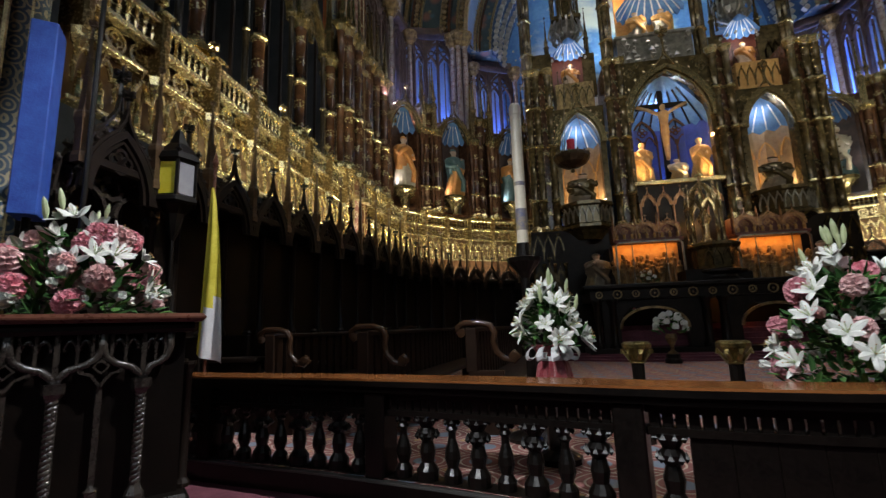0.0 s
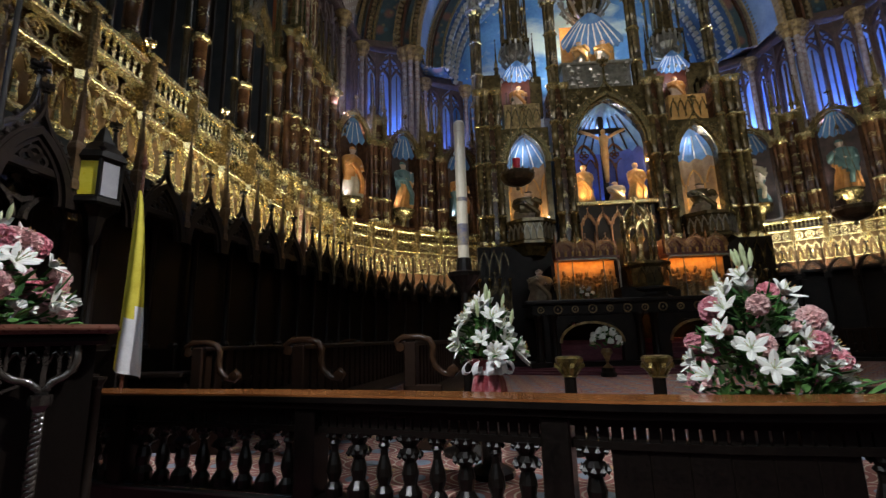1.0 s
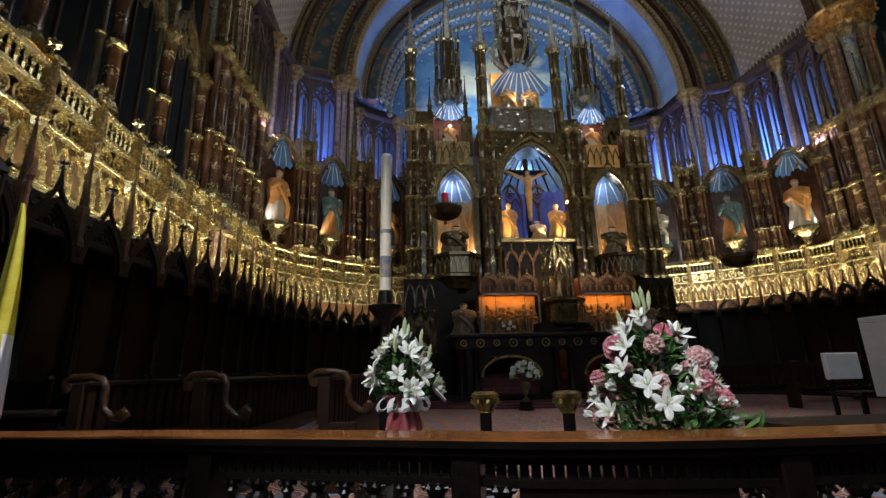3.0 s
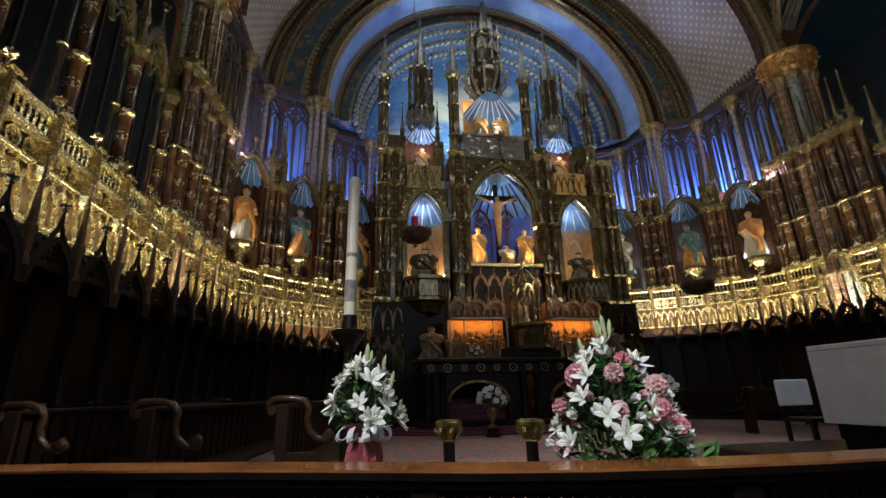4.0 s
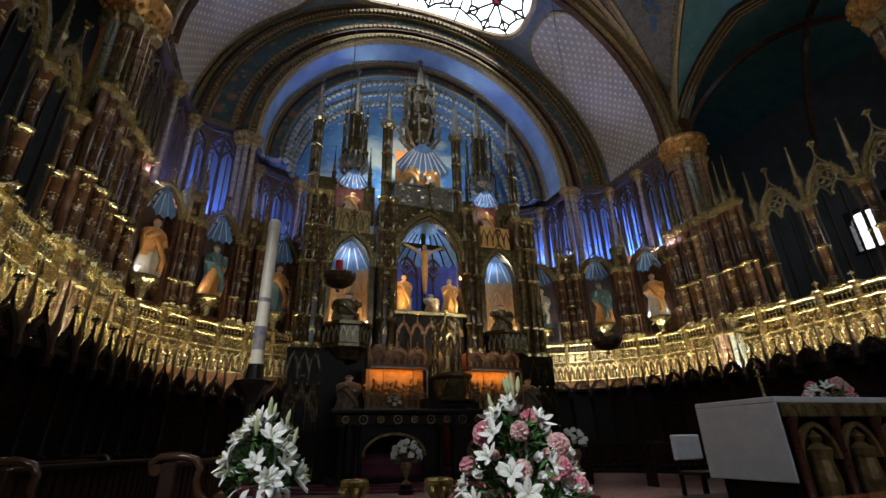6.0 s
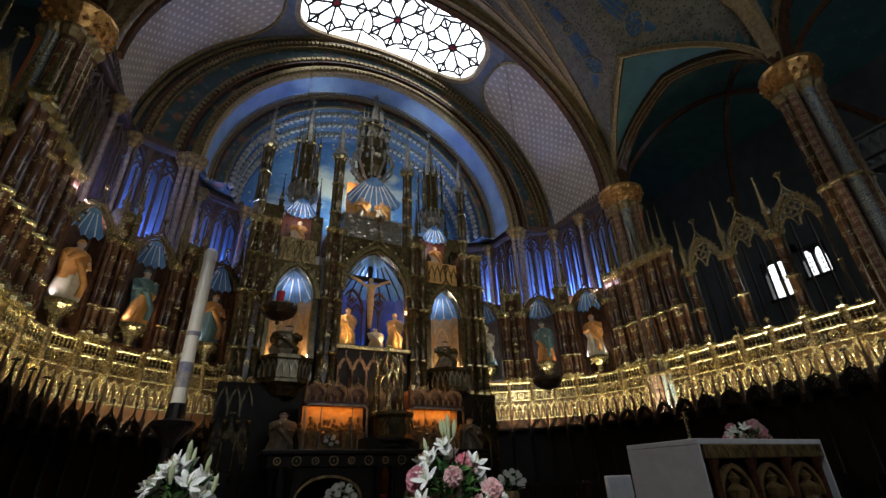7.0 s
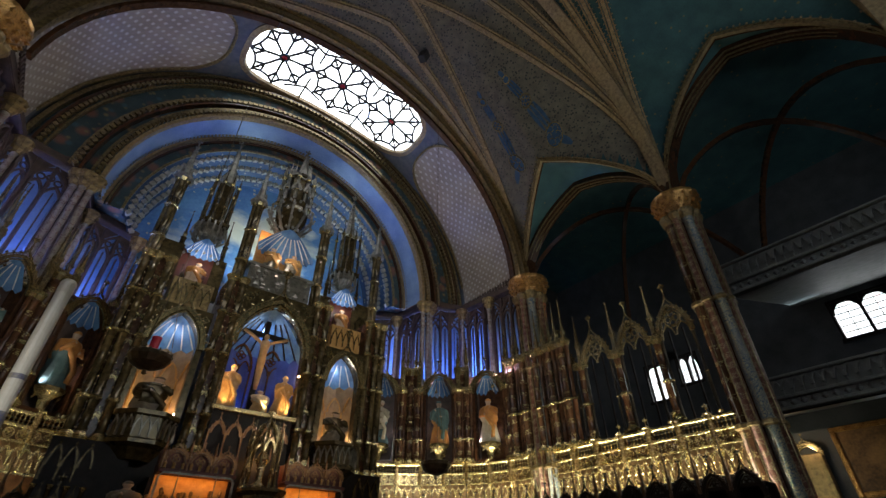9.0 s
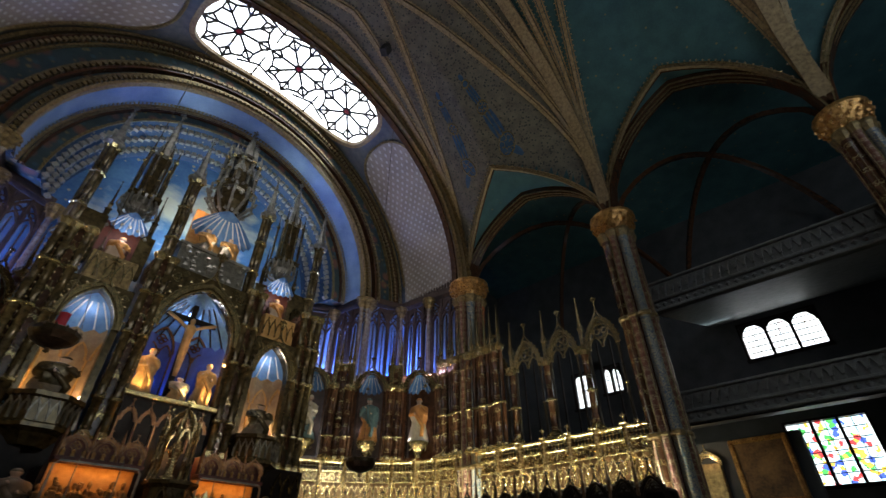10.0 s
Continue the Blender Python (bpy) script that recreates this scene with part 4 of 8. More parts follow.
# ---- wall piers of clustered stencilled shafts, beside the niches and along the choir ----
def build_pier():
    p = thing("wall_pier", None, "cluster of brown stencilled wall shafts with gilded rings", "pier", "shaft clusters of the apse")
    for i, (dx, dy, r) in enumerate(((-0.24, 0, 0.1), (0, -0.1, 0.13), (0.24, 0, 0.1))):
        bm = B()
        shaft(bm, dx, dy, 5.2, 9.3, r, 8, rings=(6.9,))
        part("shaft", bm, ["brown" if i == 1 else "plainbrown", "gilt"], p)
    for dx in (-0.13, 0.13):
        bm = B()
        for q in range(26):
            ornaments(bm, dx, -0.13, 5.5 + 0.145 * q, 0.035)
        tagged(part("bead_string", bm, "dimgilt", p), kind="stuff")
    bm = B()
    box(bm, -0.36, 0.36, -0.25, 0.2, 9.28, 9.42)
    for q in range(6):
        ornaments(bm, -0.33 + 0.13 * q, -0.26, 9.35, 0.06)
    part("capital", bm, "dimgilt", p)
    for dx in (-0.2, 0.2):
        bm = B()
        spirelet(bm, dx, -0.05, 9.42, 0.12, 0.3, 1.5, knobs=4)
        part("pinnacle", bm, "dimgilt", p)
    return p


proto, first = build_pier(), True
for s in (-1, 1):
    for x, y, a in ((10.12, 10.9, 88), (10.1, 11.6, 88), (10.08, 12.35, 86), (10.05, 13.1, 85), (10.0, 13.75, 75), (8.95, 16.0, 50), (7.15, 17.65, 42), (5.15, 18.75, 25)):
        m = pose(s * x, y, 0, 0, 0, -s * a)
        if first:
            proto.matrix_world, first = m, False
        else:
            copy_thing(proto, m)


# ---- tracery screens between the columns, above the balcony ----
def build_screen_bay():
    p = thing("tracery_screen", None, "carved gothic screen bay with stencilled piers and crocketed gable", "screen", "screen bays above the choir stalls")
    for i, (dx, r) in enumerate(((-0.74, 0.12), (-0.58, 0.06), (0.58, 0.06))):
        bm = B()
        shaft(bm, dx, -0.05 if i else -0.12, 5.3, 8.15, r, 8, rings=(6.6,))
        part("shaft", bm, ["brown" if i == 0 else "olivedark", "gilt"], p)
    bm = B()
    box(bm, -0.95, -0.53, -0.3, 0.15, 8.1, 8.25)
    for q in range(5):
        ornaments(bm, -0.93 + 0.1 * q, -0.3, 8.18, 0.06)
    part("capital", bm, "dimgilt", p)
    for dx in (-0.25, 0.25):
        bm = B()
        box(bm, dx - 0.025, dx + 0.025, -0.03, 0.03, 5.3, 8.3)
        part("mullion", bm, "walnut", p)
    bm = B()
    gable(bm, 0, 8.1, 0.6, 1.15, -0.05, 0.1, knobs=6)
    for dx in (-0.27, 0.27):
        sweep(bm, pointed(dx, 8.1, 0.24, 0.42, 5), 0.05, 0.08, (0, 1, 0))
    quatrefoil(bm, 0, 8.72, 0.27, 0, 0.045)
    ring_bar(bm, 0, 8.72, 0.3, 0, 0.05)
    part("gable", bm, "dimgilt", p)
    bm = B()
    spirelet(bm, -0.74, -0.08, 8.25, 0.14, 0.7, 1.3, knobs=6)
    part("pinnacle", bm, "dimgilt", p)
    return p


proto, first = build_screen_bay(), True
for s in (-1, 1):
    for x, y, a, L in along(mirrored([(10.45, 5.4 if s > 0 else 3.9), (10.45, 12.0)], s), 1.55):
        m = pose(x, y, 0, 0, 0, a)
        if first:
            proto.matrix_world, first = m, False
        else:
            copy_thing(proto, m)

# ---- gilded balcony front ----
M["pierwood"] = mat("gilt_brown_pier", (0.16, 0.10, 0.04), (0.32, 0.22, 0.09), 0.26, 0.5, scale=3, bump=0.04)
M["goldpanel"] = mat("gilt_panel", (0.13, 0.075, 0.038), (0.24, 0.15, 0.08), 0.4, 0.3, scale=3, bump=0.01)


def build_balcony(w=1.02):
    p = thing("balcony_front", None, "gilded balcony bay with small balusters, quatrefoil frieze and hanging tracery", "balcony", "bays of the gilded balcony")
    h = w / 2
    bm = B()
    box(bm, -h, h, 0.06, 0.14, 3.6, 4.76)
    part("backing", bm, "goldpanel", p)
    bm = B()
    box(bm, -h, h, -0.2, 0.16, 5.1, 5.2, bevel=0.02)
    part("handrail", bm, "gold", p)
    for k in range(8):
        bm = B()
        x = -h + w * (k + 0.5) / 8
        lathe(bm, [(0.035, 4.82), (0.02, 4.87), (0.032, 4.95), (0.02, 5.02), (0.035, 5.1)], 6, pose(x, -0.1, 0))
        part("baluster", bm, "gold", p)
    bm = B()
    box(bm, -h, h, -0.18, 0.1, 4.74, 4.82, bevel=0.015)
    part("rail", bm, "gold", p)
    for k in range(3):
        bm = B()
        x = -h + w * (k + 0.5) / 3
        ring_bar(bm, x, 4.58, 0.135, -0.02, 0.035)
        quatrefoil(bm, x, 4.58, 0.11, -0.01, 0.025)
        ornaments(bm, x, -0.04, 4.58, 0.035)
        part("frieze_roundel", bm, "gold", p)
    bm = B()
    box(bm, -h, h, -0.12, 0.1, 4.36, 4.42, bevel=0.012)
    part("string_course", bm, "gold", p)
    bm = B()
    box(bm, -h, h, -0.05, 0.12, 3.58, 3.64, bevel=0.012)
    part("base_rail", bm, "gold", p)
    for k in range(4):
        x = -h + w * (k + 0.5) / 4
        bm = B()
        gable(bm, x, 4.0, 0.105, 0.24, -0.06, 0.03, knobs=3)
        ornaments(bm, x - 0.127, -0.1, 3.95, 0.04)
        lathe(bm, [(0.018, 3.75), (0.03, 3.95), (0.018, 4.0), (0.018, 4.2)], 5, pose(x - 0.127, -0.08, 0))
        part("cusped_arch", bm, "gold", p)
        bm = B()
        lathe(bm, [(0.045, 3.64), (0.05, 3.68), (0.035, 3.78), (0.045, 3.86), (0.015, 3.9), (0.026, 3.94), (0.0, 3.99)], 7, pose(x, -0.02, 0))
        part("figurine", bm, "gold", p)
    bm = B()
    box(bm, -h - 0.065, -h + 0.065, -0.24, 0.12, 4.36, 5.23, bevel=0.02)
    for q in (4.45, 4.86):
        box(bm, -h - 0.035, -h + 0.035, -0.255, -0.235, q, q + 0.33, bevel=0.008)
    part("pier", bm, "pierwood", p)
    bm = B()
    box(bm, -h - 0.1, -h + 0.1, -0.28, 0.14, 5.23, 5.29, bevel=0.02)
    finial(bm, -h, -0.12, 5.28, 0.36)
    for q in range(4):
        ornaments(bm, -h - 0.1 + 0.065 * q, -0.3, 5.2, 0.035)
    part("pier_cap", bm, "gold", p)
    bm = B()
    lathe(bm, [(0.1, 4.36), (0.09, 4.25), (0.04, 4.15), (0.0, 4.05)], 6, pose(-h, -0.12, 0))
    part("pendant", bm, "gold", p)
    return p


proto, first = build_balcony(), True
for s in (-1, 1):
    for x, y, a, L in along(mirrored([(10.3, 3.7)] + BALCONY[1:] if s < 0 else BALCONY, s), 1.02):
        m = pose(x, y, 0, 0, 0, a)
        if first:
            proto.matrix_world, first = m, False
        else:
            copy_thing(proto, m)
    # balcony floor, a shelf behind the front
    bm = B()
    pts = mirrored(BALCONY, s)
    out = [(x + s * 0.9, y + 0.5) for x, y in pts]
    sheet_between(bm, [(x, y, 5.0) for x, y in pts], [(x, y, 5.0) for x, y in out])
    sheet_between(bm, [(x, y, 4.9) for x, y in pts], [(x, y, 4.9) for x, y in out])
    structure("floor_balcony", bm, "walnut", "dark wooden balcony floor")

# ---- choir stalls ----
def build_stall(w, top):
    p = thing("choir_stall", None, "dark carved choir stall with panelled back, gothic canopy and spire", "choir stall", "choir stalls")
    h = w / 2
    bm = B()
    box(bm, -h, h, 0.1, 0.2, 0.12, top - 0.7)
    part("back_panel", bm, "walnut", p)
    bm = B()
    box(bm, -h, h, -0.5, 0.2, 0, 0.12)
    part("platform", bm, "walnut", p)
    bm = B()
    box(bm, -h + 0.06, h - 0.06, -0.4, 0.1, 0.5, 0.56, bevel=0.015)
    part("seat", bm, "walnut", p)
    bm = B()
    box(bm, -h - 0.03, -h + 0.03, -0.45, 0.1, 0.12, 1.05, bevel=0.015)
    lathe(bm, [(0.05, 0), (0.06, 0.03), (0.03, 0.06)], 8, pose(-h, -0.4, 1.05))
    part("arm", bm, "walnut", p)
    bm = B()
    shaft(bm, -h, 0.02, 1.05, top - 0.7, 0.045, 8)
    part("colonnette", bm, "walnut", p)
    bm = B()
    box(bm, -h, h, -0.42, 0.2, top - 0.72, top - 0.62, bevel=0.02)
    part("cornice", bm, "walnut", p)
    bm = B()
    gable(bm, 0, top - 0.95, h * 0.86, 0.62, -0.42, 0.07, knobs=5)
    quatrefoil(bm, 0, top - 0.6, 0.13, -0.4, 0.03)
    part("canopy_arch", bm, "walnut", p)
    bm = B()
    spirelet(bm, -h, -0.42, top - 0.75, 0.075, 0.4, 0.85, knobs=4)
    part("spire", bm, "spirewood", p)
    return p


M["spirewood"] = mat("brown_gilt_spire", (0.04, 0.022, 0.014), (0.15, 0.09, 0.045), 0.4, 0.2, scale=6, bump=0.2)
STALL_L = [(9.74, 3.15), (9.7, 4.5), (9.5, 6.5), (9.25, 8.5), (9.1, 10.5), (8.9, 13.0), (8.2, 15.0), (7.0, 16.4), (5.4, 17.4)]
STALL_R = [(8.9, 4.5), (8.9, 8.0), (8.85, 10.5), (8.75, 13.0), (8.2, 15.0), (7.0, 16.4), (5.4, 17.4)]
for s, line, top in ((-1, STALL_L, 3.3), (1, STALL_R, 3.7)):
    proto, first = build_stall(0.8, top), True
    for x, y, a, L in along(mirrored(line, s), 0.8):
        m = pose(x, y, 0, 0, 0, a)
        if first:
            proto.matrix_world, first = m, False
        else:
            copy_thing(proto, m)
    bm = B()
    pts = mirrored(line, s)
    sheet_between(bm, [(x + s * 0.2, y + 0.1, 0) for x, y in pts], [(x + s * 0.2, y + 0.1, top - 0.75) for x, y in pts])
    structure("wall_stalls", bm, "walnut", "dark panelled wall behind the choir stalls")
    # golden strips of light hidden behind the stall canopies
    for x, y, a, L in along(mirrored(BALCONY, s), 2.6):
        c = pose(x, y, 0, 0, 0, a)
        lamp_area("balcony_lamp", look(c @ Vector((0, -0.75, 3.0)), c @ Vector((0, 0.0, 4.3))), L * 0.9, 0.1, 104 if s > 0 else (62 if y < 12 else 48), GOLDEN)
    # warm uplights on the balcony floor, behind the handrail
    for x, y, a, L in along(mirrored(BALCONY, s), 2.2):
        c = pose(x, y, 0, 0, 0, a)
        lamp_area("balcony_uplight", look(c @ Vector((0, 0.2, 5.14)), c @ Vector((0, 0.3, 8.2))), L * 0.7, 0.06, 20 if s < 0 else 13, (1.0, 0.9, 0.66))
    # blue uplights at the foot of the lancet arcade
    for x, y, a, L in along(mirrored(WINDOWS, s), 2.2):
        c = pose(x, y, 0, 0, 0, a)
        lamp_area("arcade_lamp", look(c @ Vector((0, 0.2, 8.62)), c @ Vector((0, 0.42, 11.6))), L * 0.8, 0.1, 520 if s > 0 else 420, (0.20, 0.34, 1.0))
        lamp_area("arcade_front_lamp", look(c @ Vector((0, -0.6, 8.8)), c @ Vector((0, 0.0, 11.8))), L * 0.6, 0.1, 24, (0.80, 0.68, 0.98))

# ---- the great reredos ----
M["olive"] = mat("olive_carved_wood", (0.03, 0.022, 0.010), (0.17, 0.125, 0.055), 0.22, 0.5, scale=6, bump=0.08)
M["niched"] = mat("deep_blue_niche_paint", (0.02, 0.035, 0.2), (0.04, 0.07, 0.32), 0.6, scale=3, bump=0.05)
M["goldflesh"] = mat("golden_carved_wood", (0.40, 0.22, 0.08), (0.62, 0.40, 0.17), 0.45, scale=6, bump=0.1)
# the niche's warm light is partly put into this back colour
M["nichewarm"] = mat("warm_lit_niche", (0.22, 0.14, 0.075), (0.36, 0.25, 0.14), 0.5, scale=5, bump=0.1)
M["redpaint"] = mat("dark_red_painted_wood", (0.07, 0.014, 0.008), (0.14, 0.03, 0.016), 0.5, scale=5, bump=0.1)
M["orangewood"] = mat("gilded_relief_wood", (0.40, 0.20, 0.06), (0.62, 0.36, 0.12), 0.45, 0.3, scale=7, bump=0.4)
M["redgilt"] = mat("red_brown_gilt_tracery", (0.08, 0.025, 0.012), (0.34, 0.17, 0.06), 0.3, 0.5, scale=9, bump=0.15)
M["reliefgold"] = mat("dark_gilt_relief", (0.11, 0.06, 0.025), (0.42, 0.27, 0.11), 0.4, 0.4, scale=8, bump=0.3)
M["silverwood"] = mat("silvered_carving", (0.10, 0.095, 0.078), (0.32, 0.30, 0.25), 0.32, 0.5, scale=5, bump=0.12)


def arch_panel(bm, x0, x1, z0, z1, cx, half, spring, rise, y, d, mi=0):
    """A board from x0 to x1 and z0 to z1 with a pointed opening through it."""
    arc = pointed(cx, spring, half, rise, 8)
    for yy, flip in ((y, False), (y + d, True)):
        def quad(*p):
            vs = [bm.verts.new((a, yy, b)) for a, b in p]
            f = bm.faces.new(vs[::-1] if flip else vs)
            f.material_index = mi
        quad((x0, z0), (cx - half, z0), (cx - half, spring), (x0, spring))
        quad((cx + half, z0), (x1, z0), (x1, spring), (cx + half, spring))
        quad((x0, spring), (cx - half, spring), (cx - half, z1), (x0, z1))
        quad((cx + half, spring), (x1, spring), (x1, z1), (cx + half, z1))
        for a, b in zip(arc, arc[1:]):
            quad((a[0], a[2]), (b[0], b[2]), (b[0], z1), (a[0], z1))
    jam = [(cx - half, y, z0)] + [(a, y, b) for a, _, b in arc] + [(cx + half, y, z0)]
    sheet_between(bm, jam, [(a, y + d, b) for a, _, b in jam], mi)


def arcade(bm, x0, x1, z0, z1, n, y, w, mi=0):
    """A row of small blind arches with knobs."""
    d = (x1 - x0) / n
    for k in range(n):
        cx = x0 + d * (k + 0.5)
        sweep(bm, pointed(cx, z0 + (z1 - z0) * 0.35, d * 0.42, (z1 - z0) * 0.55, 5, y), w, w * 1.5, (0, 1, 0), mi)
        box(bm, cx - d / 2 - w / 2, cx - d / 2 + w / 2, y - w, y + w, z0, z0 + (z1 - z0) * 0.5, None, mi)
        ornaments(bm, cx, y - w, z1 - (z1 - z0) * 0.05, w * 1.4, mi)


rd = thing("reredos", None, "towering carved gothic reredos in olive and gilt wood with crocketed spires", "reredos")
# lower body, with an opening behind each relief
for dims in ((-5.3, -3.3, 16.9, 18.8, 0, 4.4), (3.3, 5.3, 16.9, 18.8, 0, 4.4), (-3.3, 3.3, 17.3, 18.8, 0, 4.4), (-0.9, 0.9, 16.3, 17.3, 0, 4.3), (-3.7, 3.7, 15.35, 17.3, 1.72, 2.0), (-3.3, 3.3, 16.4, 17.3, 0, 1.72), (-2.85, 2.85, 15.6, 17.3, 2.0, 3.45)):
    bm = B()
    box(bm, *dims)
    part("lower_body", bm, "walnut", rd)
for s in (-1, 1):
    # gilded relief of figures in a lit recess, under a row of small gables
    RX, RW = s * 1.76, 0.98
    bm = B()
    box(bm, RX - RW, RX + RW, 15.5, 15.58, 2.0, 3.5)
    part("relief_back", bm, "orangewood", rd)
    rnd = random.Random(5 + s)
    for k in range(30):
        bm = B()
        x = RX - RW + 0.08 + (2 * RW - 0.16) * (k + 0.5) / 30 + rnd.uniform(-0.03, 0.03)
        hgt = rnd.uniform(0.98, 1.22) - 0.2 * (k % 3 == 2)
        tip = pose(x, 15.44 - 0.09 * (k % 3), 2.02, rnd.uniform(-6, 6), rnd.uniform(-12, 12))
        lathe(bm, [(0.09, 0), (0.07, hgt * 0.4), (0.085, hgt * 0.7), (0.095, hgt * 0.78), (0.03, hgt * 0.84), (0.055, hgt * 0.91), (0.045, hgt * 0.97), (0.0, hgt)], 8, tip)
        sweep(bm, [tip @ Vector((-0.08, 0, hgt * 0.74)), tip @ Vector((-0.09, -0.07, hgt * 0.55)), tip @ Vector((0.03, -0.12, hgt * 0.6))], 0.04, 0.04, (0.1, 1, 0.2))
        part("relief_figure", bm, "reliefgold", rd)
    bm = B()
    box(bm, RX - RW - 0.05, RX + RW + 0.05, 14.98, 15.55, 3.5, 3.6, bevel=0.015)
    part("recess_top", bm, "redpaint", rd)
    bm = B()
    sweep(bm, [(RX - RW, 15.0, 2.0), (RX - RW, 15.0, 3.4), (RX - RW + 0.1, 15.0, 3.5), (RX + RW - 0.1, 15.0, 3.5), (RX + RW, 15.0, 3.4), (RX + RW, 15.0, 2.0)], 0.05, 0.06, (0, 1, 0))
    part("recess_frame", bm, "silverwood", rd)
    for dx in (-0.33, 0.33):
        bm = B()
        lathe(bm, [(0.025, 2.0), (0.018, 2.1), (0.018, 3.45), (0.03, 3.52), (0.0, 3.68)], 6, pose(RX + dx * 1.5, 15.0, 0))
        part("recess_post", bm, "silverwood", rd)
    bm = B()
    box(bm, RX - RW - 0.05, RX + RW + 0.05, 15.2, 15.6, 3.6, 4.1)
    part("gable_backing", bm, "redpaint", rd)
    for k in range(3):
        bm = B()
        gable(bm, RX - 0.66 + 0.66 * k, 3.78, 0.29, 0.34, 15.1, 0.055, knobs=4)
        part("small_gable", bm, "redgilt", rd)
        bm = B()
        quatrefoil(bm, RX - 0.66 + 0.66 * k, 3.88, 0.13, 15.17, 0.025)
        part("small_quatrefoil", bm, "redgilt", rd)
        bm = B()
        lathe(bm, [(0.035, 3.6), (0.03, 3.7), (0.025, 4.05), (0.045, 4.1), (0.0, 4.45)], 6, pose(RX - 0.99 + 0.66 * k, 15.08, 0))
        part("small_pinnacle", bm, "redgilt", rd)
    for k in range(9):
        bm = B()
        lathe(bm, [(0.05, 3.62), (0.035, 3.68), (0.05, 3.74), (0.0, 3.8)], 6, pose(RX - 0.9 + 0.225 * k, 15.06, 0))
        part("boss", bm, "orangewood", rd)
    # piers of the middle storey
    for px in (1.62, 2.08, 4.28, 4.75, 5.05):
        bm = B()
        shaft(bm, s * px, 16.95 if px < 3 else 17.1, 4.4, 10.9, 0.135, 8, rings=(5.6, 7.75, 9.3))
        part("shaft", bm, ["olive", "gilt"], rd)
        bm = B()
        for k in range(24):
            z = 4.7 + 0.25 * k
            ornaments(bm, s * px - 0.14, 16.86 if px < 3 else 17.0, z, 0.045)
            ornaments(bm, s * px + 0.14, 16.86 if px < 3 else 17.0, z, 0.045)
        tagged(part("bead_string", bm, "dimgilt", rd), kind="stuff")
    bm = B()
    box(bm, s * 1.85 - 0.3, s * 1.85 + 0.3, 17.05, 18.7, 4.4, 10.9)
    part("pier_core", bm, "plainbrown", rd)
    bm = B()
    box(bm, s * 4.68 - 0.5, s * 4.68 + 0.5, 17.25, 18.7, 4.4, 10.9)
    part("pier_core", bm, "plainbrown", rd)
    for cx, half, yy in ((1.85, 0.3, 17.03), (4.52, 0.34, 17.23)):
        for z in (4.5, 5.7, 6.9, 7.85, 8.7, 9.4):
            bm = B()
            gable(bm, s * cx, z + 0.35, half * 0.55, 0.32, yy, 0.05, knobs=3)
            box(bm, s * cx - half * 0.6, s * cx - half * 0.5, yy - 0.03, yy + 0.03, z, z + 0.4)
            box(bm, s * cx + half * 0.5, s * cx + half * 0.6, yy - 0.03, yy + 0.03, z, z + 0.4)
            part("blind_gable", bm, "dimgilt", rd)
    for k in range(7):
        bm = B()
        arcade(bm, s * 4.68 - 0.5, s * 4.68 + 0.5, 11.0 + 0.0 * k, 11.7, 4, 18.36, 0.04)
        spirelet(bm, s * (2.5 + 0.42 * k), 18.2, 12.3 if k in (0, 6) else 10.35, 0.07, 0.25, 0.7, knobs=3)
        tagged(part("cresting", bm, "olive", rd), kind="stuff")
        if k == 6:
            break
    # side niche
    bm = B()
    arch_panel(bm, s * 3.25 - 0.95, s * 3.25 + 0.95, 5.3, 9.2, s * 3.25, 0.74, 7.7, 1.25, 17.1, 0.35)
    part("niche_front", bm, "olive", rd)
    bm = B()
    gable(bm, s * 3.25, 7.7, 0.85, 1.4, 17.0, 0.12, knobs=6)
    for dx in (-0.72, 0.72):
        quatrefoil(bm, s * 3.25 + dx, 8.85, 0.15, 17.08, 0.03)
    part("niche_gable", bm, "dimgilt", rd)
    bm = B()
    canopy(bm, 0.9, 1.0)
    bmesh.ops.transform(bm, matrix=pose(s * 3.25, 17.45, 8.0), verts=bm.verts)
    part("niche_canopy", bm, ["paleblue", "whiteplaster"], rd, "pale blue canopy with white ribs")
    bm = B()
    n = 8
    cyl = [(s * 3.25 + 0.92 * math.cos(math.pi * k / n), 17.45 + 0.92 * math.sin(math.pi * k / n)) for k in range(n + 1)]
    sheet_between(bm, [(x, y, 5.3) for x, y in cyl], [(x, y, 8.05) for x, y in cyl])
    part("niche_back", bm, "nichewarm", rd)
    bm = B()
    for k in range(4):
        a = math.pi * (k + 0.5) / 4
        x, y = s * 3.25 + 0.86 * math.cos(a), 17.45 + 0.86 * math.sin(a)
        sweep(bm, [Matrix.Translation((x, y, 0)) @ pose(0, 0, 0, 0, 0, math.degrees(a) - 90) @ Vector(q) for q in pointed(0, 6.9, 0.26, 0.6, 5)], 0.06, 0.05, (math.cos(a), math.sin(a), 0))
        lathe(bm, [(0.03, 5.3), (0.03, 6.9)], 6, pose(s * 3.25 + 0.88 * math.cos(a - 0.39), 17.45 + 0.88 * math.sin(a - 0.39), 0))
    part("niche_tracery", bm, "orangewood", rd)
    # projecting gallery under the niche
    bm = B()
    lathe(bm, [(0.5, 4.0), (0.75, 4.3), (0.95, 4.4), (0.95, 4.5), (0.9, 4.55), (0.9, 5.15), (1.0, 5.2), (1.0, 5.32), (0.0, 5.33)], 8, pose(s * 3.25, 17.2, 0), turn=0.5)
    part("corbel_gallery", bm, "olive", rd)
    bm = B()
